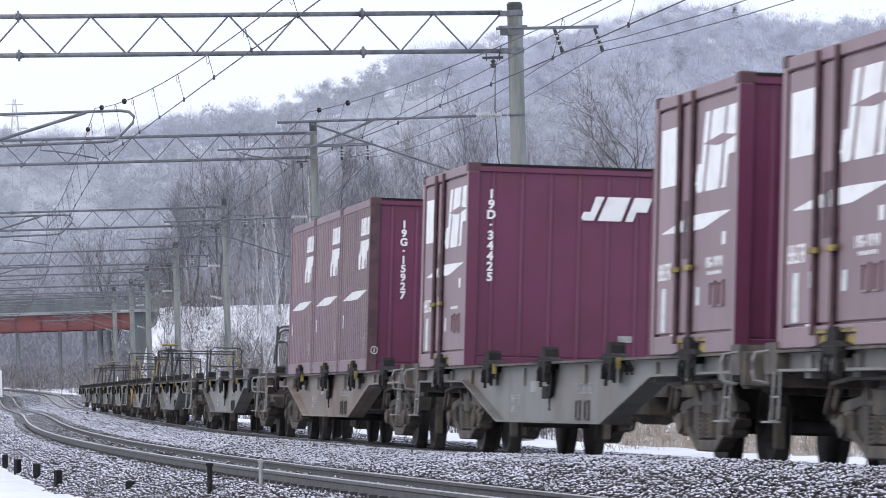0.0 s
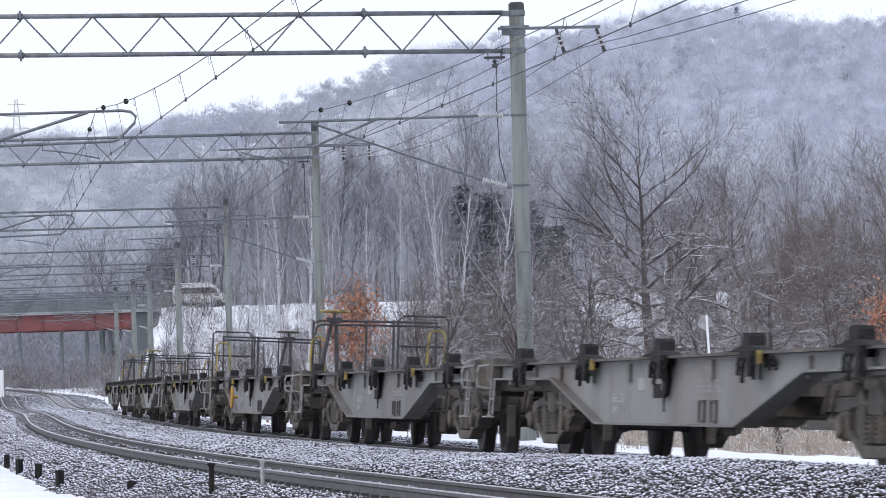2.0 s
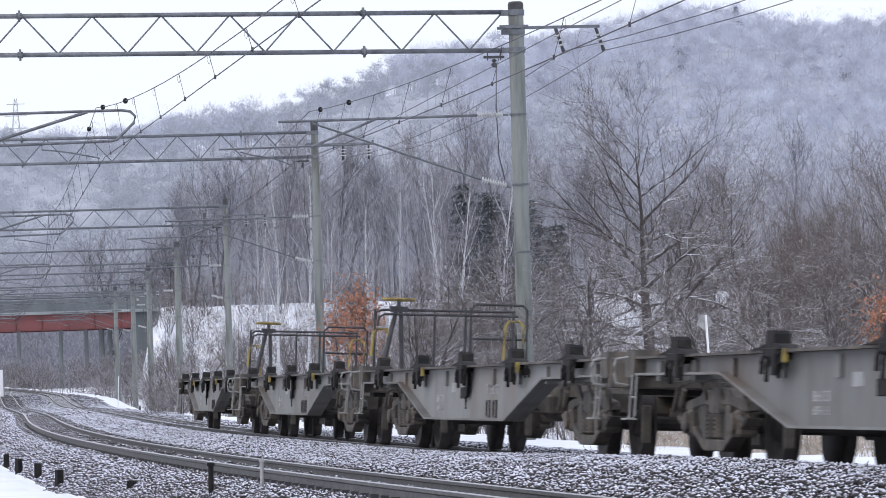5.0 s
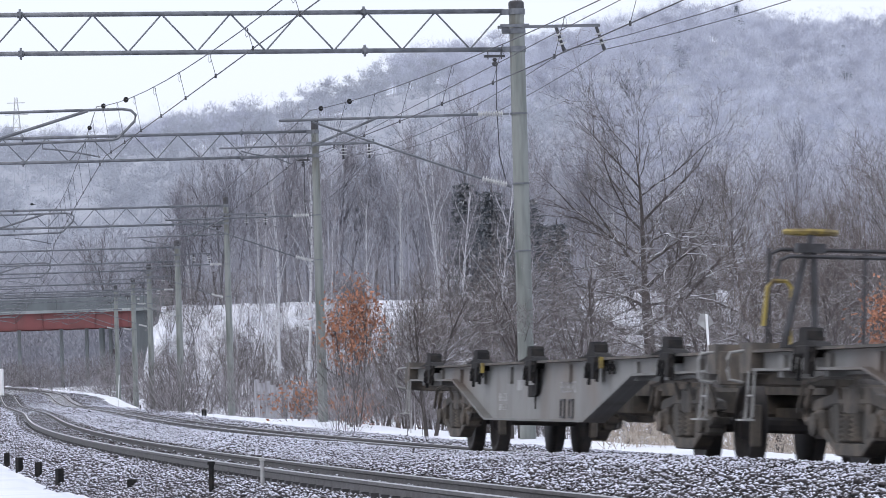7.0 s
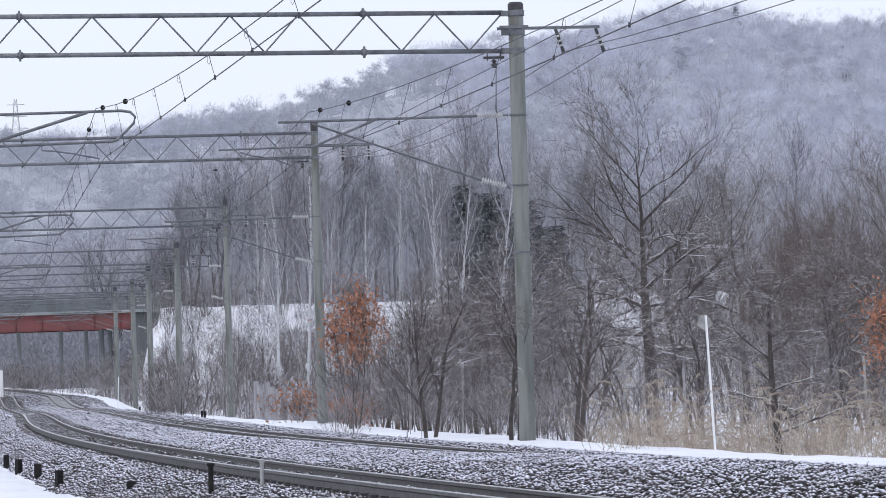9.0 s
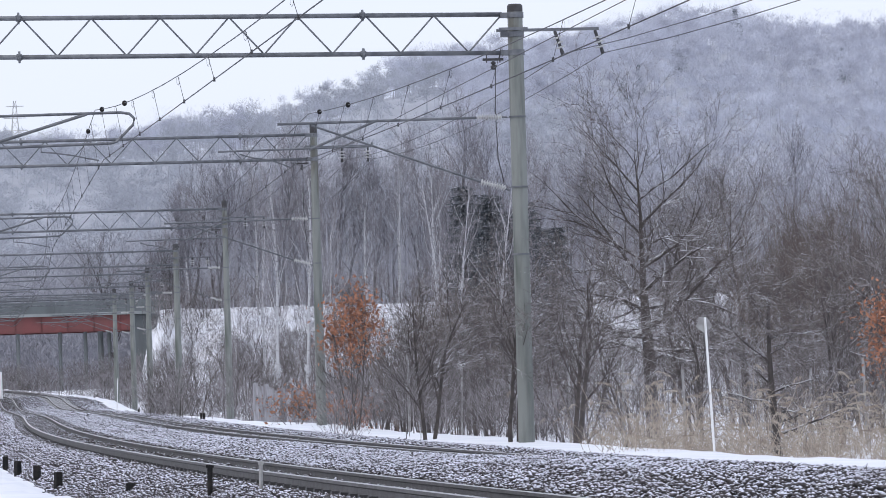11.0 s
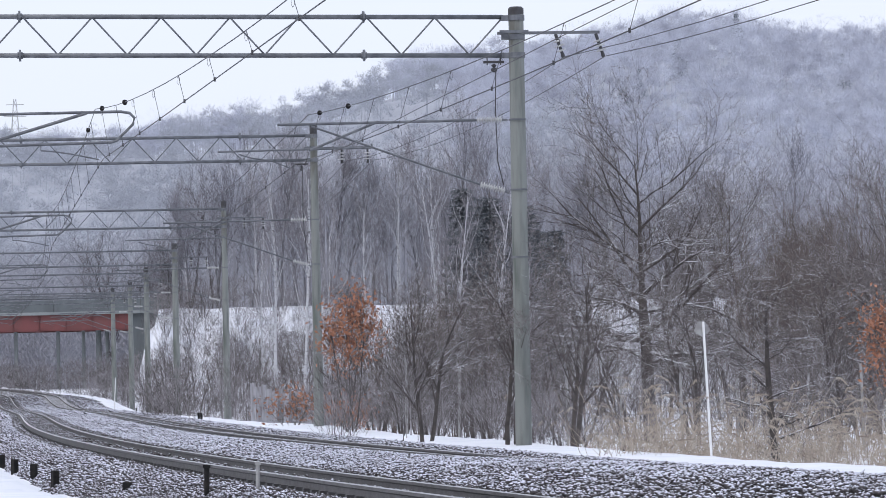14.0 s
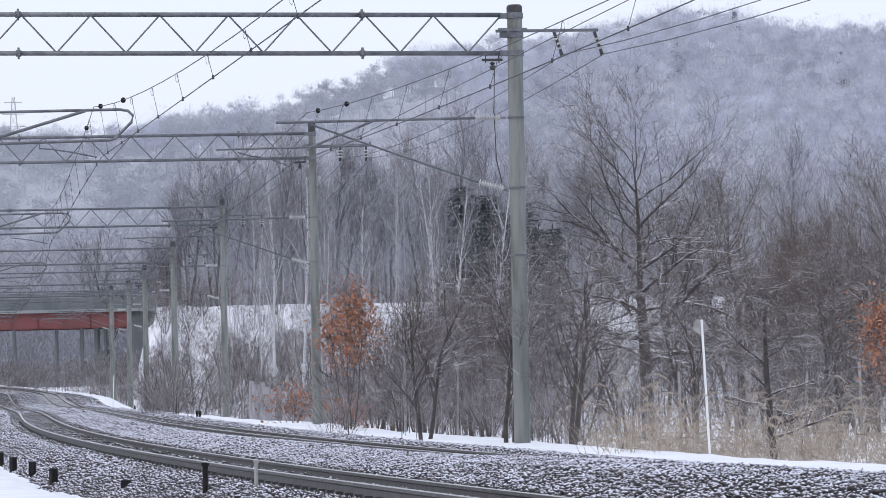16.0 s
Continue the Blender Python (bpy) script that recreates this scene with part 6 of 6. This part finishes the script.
    place(con[1], [(at_px(872, 268), 268, 1, 1.6), (at_px(935, 262), 262, 3, 1.5), (at_px(985, 282), 282, 4, 1.4)])
    # the broad bare tree, the small one by the pole, and the oaks that keep their leaves
    place(make_broad_tree(7, 7.7, 0.2), [(at_px(1149, 130), 130, 0.4, 1.1)])
    elm = make_broad_tree(17, 7.0, 0.13)
    tagged(elm, "slender bare tree with upswept limbs in the wood", "tree")
    place(elm, [(at_px(1312, 150), 150, 1.0, 1.1), (at_px(1230, 190), 190, 2.0, 1.15), (at_px(1575, 118), 118, 4.0, 0.95)])
    # tall brownish trees on the bank, above the birches
    crown = [make_tree("tall_bank_tree", 95 + i, 19.0, 0.16, "tall brownish bare tree with a fine upswept crown", up=0.9, spread=0.36, kids=(16, 7, 5), twigs=3, twig_r=0.008, bark=M_FROSTBARK_HAZE, twig_mat=M_REDTWIG, group="tall trees on the bank", first=0.7, limb=0.42, low=0.42, wobble=0.04) for i in range(2)]
    place(crown[0], [(at_px(806, 412), 412, 0, 1.1), (at_px(500, 410), 410, 1, 0.98), (at_px(322, 425), 425, 2, 0.72), (at_px(1062, 430), 430, 3, 1.0), (at_px(690, 440), 440, 4, 0.85)])
    place(crown[1], [(at_px(775, 425), 425, 5, 1.05), (at_px(584, 415), 415, 1, 1.0), (at_px(412, 430), 430, 2, 0.85), (at_px(960, 420), 420, 3, 0.85), (at_px(275, 440), 440, 4, 0.65), (at_px(545, 440), 440, 6, 1.0)])
    small = make_tree("young_bare_tree", 9, 4.8, 0.095, "young bare tree with dark trunk at the snow's edge", up=0.12, spread=0.72, kids=(22, 8, 4), twigs=4, twig_r=0.0036, bark=M_DARKBARK, twig_mat=M_BROWNTWIG, first=0.8, lean=0.01, wobble=0.035, low=0.24, limb=0.42, thick=0.36)
    place(small, [(at_px(1370, 77), 77, 0, 0.95)])
    oak = make_tree("withered_oak", 13, 4.6, 0.03, "young oak keeping withered orange leaves", stems=4, up=0.75, spread=0.4, kids=(9, 5, 4), top=2, twigs=3, twig_r=0.006, leaves=1500, leaf_size=0.085, bark=M_DARKBARK, twig_mat=M_BROWNTWIG, first=0.78, lean=0.055, limb=0.44, low=0.48)
    place(oak, [(at_px(618, 126), 126, 0.5, 0.9), (at_px(1596, 100), 100, 1.5, 0.8)])

    low_oak = make_tree("withered_oak", 15, 1.7, 0.02, "low oak bush keeping withered orange leaves", stems=6, up=0.3, spread=0.55, kids=(7, 4, 3), top=2, twigs=3, twig_r=0.006, leaves=420, leaf_size=0.075, bark=M_DARKBARK, twig_mat=M_BROWNTWIG, first=0.7, lean=0.2)
    place(low_oak, [(at_px(513, 150), 150, 2.5, 1.0), (at_px(606, 131), 131, 0.5, 0.8)])


plant_wood()


def build_reeds():
    """Dry reeds leaning in the snow: thin stems with drooping plumes, joined."""
    rng = np.random.default_rng(3)
    vs, fs, k = [], [], 0
    clumps = [(rng.uniform(1040, 1640), 73 + 36 * rng.uniform() ** 1.4, rng.normal(-0.1, 0.35), rng.uniform(0.55, 1.1)) for k in range(80)]
    for i in range(1500):
        px, y, slant, tall = clumps[i % 80]
        y = y + rng.normal(0, 0.8)
        x = at_px(px, y) + rng.normal(0, 0.32)
        p = np.array(place_on_ground(x, y))
        h = tall * (rng.uniform(0.25, 0.8) if rng.uniform() < 0.75 else rng.uniform(0.8, 1.6))
        lean = rng.normal(0, 0.42, 2) + np.array((slant, 0))
        tip = p + np.array((lean[0] * h, lean[1] * h, h))
        bend = tip + np.array((lean[0] * 0.3 - 0.08, 0, -0.05 + rng.uniform(-0.1, 0.05)))
        r = 0.0045
        vs.append(np.array([p + (r, 0, 0), p - (r, 0, 0), tip - (r * 0.7, 0, 0), tip + (r * 0.7, 0, 0), bend]))
        fs += [(k, k + 1, k + 2, k + 3), (k + 3, k + 2, k + 4)]
        k += 5
        if i % 3 == 0:
            droop = rng.choice((-1, 1, -1)) * rng.uniform(0.07, 0.16)
            for j in range(22):
                u = rng.uniform(0, 1)
                q = tip + np.array((droop * u, 0, 0.07 * u - 0.16 * u * u))
                e = q + np.array((droop * 0.25 + rng.normal(0, 0.04), rng.normal(0, 0.04), -rng.uniform(0.03, 0.1)))
                vs.append(np.array([q - (0.006, 0, 0), q + (0.006, 0, 0.01), e]))
                fs.append((k, k + 1, k + 2))
                k += 3
        if i % 2 == 0:
            m = p + (tip - p) * rng.uniform(0.2, 0.7)
            e = m + np.array((rng.normal(0, 0.25), rng.normal(0, 0.1), rng.uniform(-0.1, 0.3)))
            vs.append(np.array([m, m + (0, 0, 0.025), e]))
            fs.append((k, k + 1, k + 2))
            k += 3
    # tall reeds that arch over under feathery plumes
    for i in range(130):
        px, y, slant, tall = clumps[int(rng.integers(80))]
        y = y + rng.normal(0, 0.5)
        p = np.array(place_on_ground(at_px(max(px, 1120) + rng.normal(0, 25), y), y))
        h = rng.uniform(0.9, 1.75)
        bow = (rng.uniform(0.15, 0.45) if rng.uniform() < 0.5 else -rng.uniform(0.15, 0.45)) * h
        arc = [p + np.array((bow * t * t, 0.1 * bow * t, h * (t - 0.22 * t ** 4))) for t in (0, 0.3, 0.55, 0.75, 0.9, 1.0)]
        for a, b in zip(arc, arc[1:]):
            vs.append(np.array([a - (0.005, 0, 0), a + (0.005, 0, 0), b + (0.004, 0, 0), b - (0.004, 0, 0)]))
            fs.append((k, k + 1, k + 2, k + 3))
            k += 4
        hang = (arc[-1] - arc[-2]) / np.linalg.norm(arc[-1] - arc[-2])
        for j in range(46):
            u = rng.uniform(-0.12, 0.16)
            q = arc[-1] + hang * u + np.array((0, 0, -0.9 * max(u, 0) ** 1.5))
            e = q + hang * 0.06 + np.array((rng.normal(0, 0.028), rng.normal(0, 0.028), -rng.uniform(0.01, 0.07)))
            vs.append(np.array([q - (0.006, 0, 0), q + (0.006, 0, 0.008), e]))
            fs.append((k, k + 1, k + 2))
            k += 3
    tagged(mesh_object("dry_reeds", np.concatenate(vs), fs, M_REED), "pale dry reeds with drooping plumes in the snow", "reeds", kind="stuff")


build_reeds()


def fuzzy_trees(name, label, count, region, h0, h1, per, mat, seed, width=0.5, sliver=0.3, reach=(0.05, 0.13)):
    """Far bare trees as sprays of slivers round a trunk, joined."""
    rng = np.random.default_rng(seed)
    vs, k = [], 0
    for i in range(count):
        x, y = region(rng)
        z = ground_z(x, y)
        h = rng.uniform(h0, h1)
        n = per
        t = rng.uniform(0.18, 1.0, n) ** 0.8
        rad = h * width * 0.5 * np.sin(np.clip(t, 0, 1) * math.pi * 0.8 + 0.25)
        a = rng.uniform(0, 6.283, n)
        q = np.stack([x + np.cos(a) * rad * rng.uniform(0.1, 1, n), y + np.sin(a) * rad * 0.6, z + h * t], 1)
        out = np.stack([np.cos(a) * 0.55 + rng.normal(0, 0.25, n), np.sin(a) * 0.45, 0.25 + 0.75 * rng.uniform(0, 1, n)], 1) * (h * rng.uniform(*reach, n))[:, None]
        side = np.stack([rng.uniform(0.4, 1, n), rng.normal(0, 0.3, n), rng.normal(0, 0.3, n)], 1) * sliver
        tri = np.stack([q - side * 0.5, q + side * 0.5, q + out], 1).reshape(-1, 3)
        vs.append(tri)
        vs.append(np.array([(x - h * 0.01, y, z - 0.5), (x + h * 0.01, y, z - 0.5), (x, y, z + h * 0.8)]))
        k += n + 1
    v = np.concatenate(vs)
    f = np.arange(len(v)).reshape(-1, 3)
    return tagged(mesh_object(name, v, f, mat), label, "trees", kind="stuff")


def far_spot(rng):
    y = rng.uniform(405, 640)
    if y < 430:
        return at_px(rng.uniform(360, 1640), y), y
    return at_px(rng.uniform(-60, 1640), y), y


def left_spot(rng):
    y = rng.uniform(418, 520)
    return at_px(rng.uniform(-60, 300), y), y


def brush_spot(rng):
    y = 98 + 90 * rng.uniform() ** 1.5
    return at_px(rng.uniform(570, 1640), y), y


def slope_spot(rng):
    y = 185 + 200 * rng.uniform(0, 1) ** 1.3
    return at_px(rng.uniform(250, 640), y), y


def puffy_trees(name, label, count, region, h0, h1, puffs, per, mat, seed):
    """Rimed far trees: each crown a heap of round sprays of fine shoots on a thin trunk, joined."""
    rng = np.random.default_rng(seed)
    vs = []
    for i in range(count):
        x, y = region(rng)
        z = ground_z(x, y)
        h = rng.uniform(h0, h1)
        vs.append(np.array([(x - 0.09, y, z - 0.5), (x + 0.09, y, z - 0.5), (x, y, z + h * 0.8)]))
        for p in range(puffs):
            t = rng.uniform(0.3, 0.84)
            spread = h * 0.34 * math.sin(math.pi * min(1.0, t * 0.95 + 0.05))
            c = np.array((x + rng.normal(0, spread * 0.6), y + rng.normal(0, spread * 0.4), z + h * t))
            rad = h * rng.uniform(0.14, 0.24)
            d = rng.normal(size=(per, 3))
            d[:, 2] = np.abs(d[:, 2]) * 1.1 - 0.35
            d /= np.linalg.norm(d, axis=1)[:, None]
            side = np.cross(d, rng.normal(size=(per, 3)))
            side /= np.linalg.norm(side, axis=1)[:, None] + 1e-9
            u = rng.uniform(0.1, 0.75, (per, 1))
            q = c + d * rad * u
            e = c + (d * (u + rng.uniform(0.2, 0.45, (per, 1))) + rng.normal(0, 0.09, (per, 3)) + np.array((0, 0, 0.08))) * rad
            vs.append(np.stack([q - side * 0.055, q + side * 0.055, e], 1).reshape(-1, 3))
    v = np.concatenate(vs)
    return tagged(mesh_object(name, v, np.arange(len(v)).reshape(-1, 3), mat), label, "trees", kind="stuff")


def rime_spot(rng):
    """The upper hill and ridge: rime whitens crowns, at the left it imitates haze."""
    while True:
        px = rng.uniform(-60, 1640)
        y = 700 + 630 * rng.uniform(0, 1) ** 0.8
        low = 1210 if px < 800 else (950 if px < 1050 else 700)
        if y > low + 60 * math.sin(px * 0.013) + 40 * math.sin(px * 0.041):
            return at_px(px, y), y


def mist_spot(rng):
    """The lower and the left-hand hillside, greyer and plainer from haze in the colour."""
    while True:
        px, y = rng.uniform(-60, 1400), rng.uniform(630, 1330)
        low = 1250 if px < 800 else (990 if px < 1050 else 740)
        if y < low:
            return at_px(px, y), y


fuzzy_trees("rimed_forest", "rime-covered bare forest on the hill, paled by painted haze", 500, rime_spot, 8, 15, 120, M_RIME_HAZE, 31, 0.7, 0.06, (0.04, 0.1))
puffy_trees("grey_forest", "plain bare forest on the lower hillside, haze-grey in its colour", 800, mist_spot, 8, 13, 5, 85, M_MISTWOOD, 53)
puffy_trees("rimed_crowns", "round tree crowns on the hill, rime-white with painted haze", 1100, rime_spot, 8, 14, 6, 125, M_RIMECROWN_HAZE, 51)
# Far wood and thicket share one colour, paled to imitate haze.
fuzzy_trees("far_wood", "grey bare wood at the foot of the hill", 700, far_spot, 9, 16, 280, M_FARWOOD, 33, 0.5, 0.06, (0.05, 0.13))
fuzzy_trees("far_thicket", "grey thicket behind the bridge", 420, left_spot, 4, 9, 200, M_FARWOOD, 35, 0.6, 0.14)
fuzzy_trees("undergrowth", "fine grey-brown brush among the trees", 200, brush_spot, 0.9, 2.6, 150, M_BRUSH, 37, 0.9, 0.012, (0.12, 0.4))
fuzzy_trees("slope_brush", "fine grey-brown brush below the bank", 330, slope_spot, 0.9, 2.8, 130, M_BRUSH, 39, 0.8, 0.02, (0.1, 0.35))


def verge_spot(rng):
    y = rng.uniform(92, 165)
    x = float(np.interp(y, Y_KEYS, X_KEYS)) + rng.uniform(5.6, 9.5)
    return x, y


def wood_spot(rng):
    y = rng.uniform(170, 392)
    return at_px(rng.uniform(620, 1640), y), y


fuzzy_trees("abutment_brush", "brown brush beside the bridge abutment", 46, lambda rng: (rng.uniform(-28.6, -25.4), rng.uniform(350, 392)), 1.5, 4.0, 200, M_BRUSH, 43, 0.6, 0.03, (0.08, 0.25))
fuzzy_trees("slope_scrub", "thin scrub on the face of the snowy bank", 300, lambda rng: (at_px(rng.uniform(283, 640), 388), rng.uniform(376, 397)), 0.8, 2.6, 80, M_BRUSH, 57, 0.9, 0.03, (0.1, 0.35))
fuzzy_trees("verge_brush", "low fine brush along the snowy verge", 150, verge_spot, 0.5, 1.5, 110, M_BRUSH, 59, 1.0, 0.011, (0.15, 0.45))
fuzzy_trees("wood_brush", "grey tangled brush filling the wood", 130, wood_spot, 2.0, 6.0, 220, M_BRUSH, 41, 0.7, 0.02, (0.08, 0.26))
fuzzy_trees("bank_brush", "grey brush on the snowy bank in the wood", 110, lambda rng: (at_px(rng.uniform(600, 1400), 390), rng.uniform(345, 398)), 2.5, 6.5, 200, M_BRUSH, 45, 0.7, 0.025, (0.08, 0.26))
fuzzy_trees("bend_brush", "grey brush behind the far bend of the line", 150, lambda rng: (at_px(rng.uniform(-60, 240), 385), rng.uniform(342, 399)), 1.6, 3.0, 110, M_BRUSH, 49, 1.2, 0.03, (0.1, 0.3))
fuzzy_trees("crest_brush", "thin brush along the crest of the snowy bank", 110, lambda rng: (at_px(rng.uniform(278, 680), 396), rng.uniform(376, 402)), 1.0, 3.6, 90, M_BRUSH, 47, 0.7, 0.03, (0.1, 0.3))
far_con = make_conifer(90, 9.0, M_FROSTNEEDLE_HAZE, "frosted grey-green conifer on the far hill, paled by painted haze", "conifers on the hill", 0.36)
place(far_con, [(at_px(1316, 1180), 1180, 0, 1.3), (at_px(1212, 1060), 1060, 1, 1.2), (at_px(1115, 1000), 1000, 2, 1.0), (at_px(1142, 1040), 1040, 3, 0.8), (at_px(1503, 1090), 1090, 4, 1.0)])


# ---- what moves ----
def motions():
    times = [i * 0.5 for i in range(33)]
    for ob, d, u, z in TRAIN:
        walk(ob, [(t, wagon_pose(d - travelled(t)) @ Matrix.Translation((u, 0, z))) for t in times])
    walk(VAN, [(t, pose(-33.3 + 21.5 * (t - 1.5), BRIDGE_Y + 3.0, 8.42)) for t in (0.0, 4.0, 8.0, 12.0, 16.0)])
    for ob, x, y, z, v, t0 in ((BIRD_A, 27.0, 400.0, 22.9, -18.4, 3.5), (BIRD_B, 24.5, 400.0, 24.0, -18.0, 6.5)):
        walk(ob, [(t, pose(x + v * (t - t0), y, z - 1.35 * (t - t0) + 0.25 * math.sin(t * 5), 0, 0, 180)) for t in [k * 0.5 for k in range(33)]])


motions()
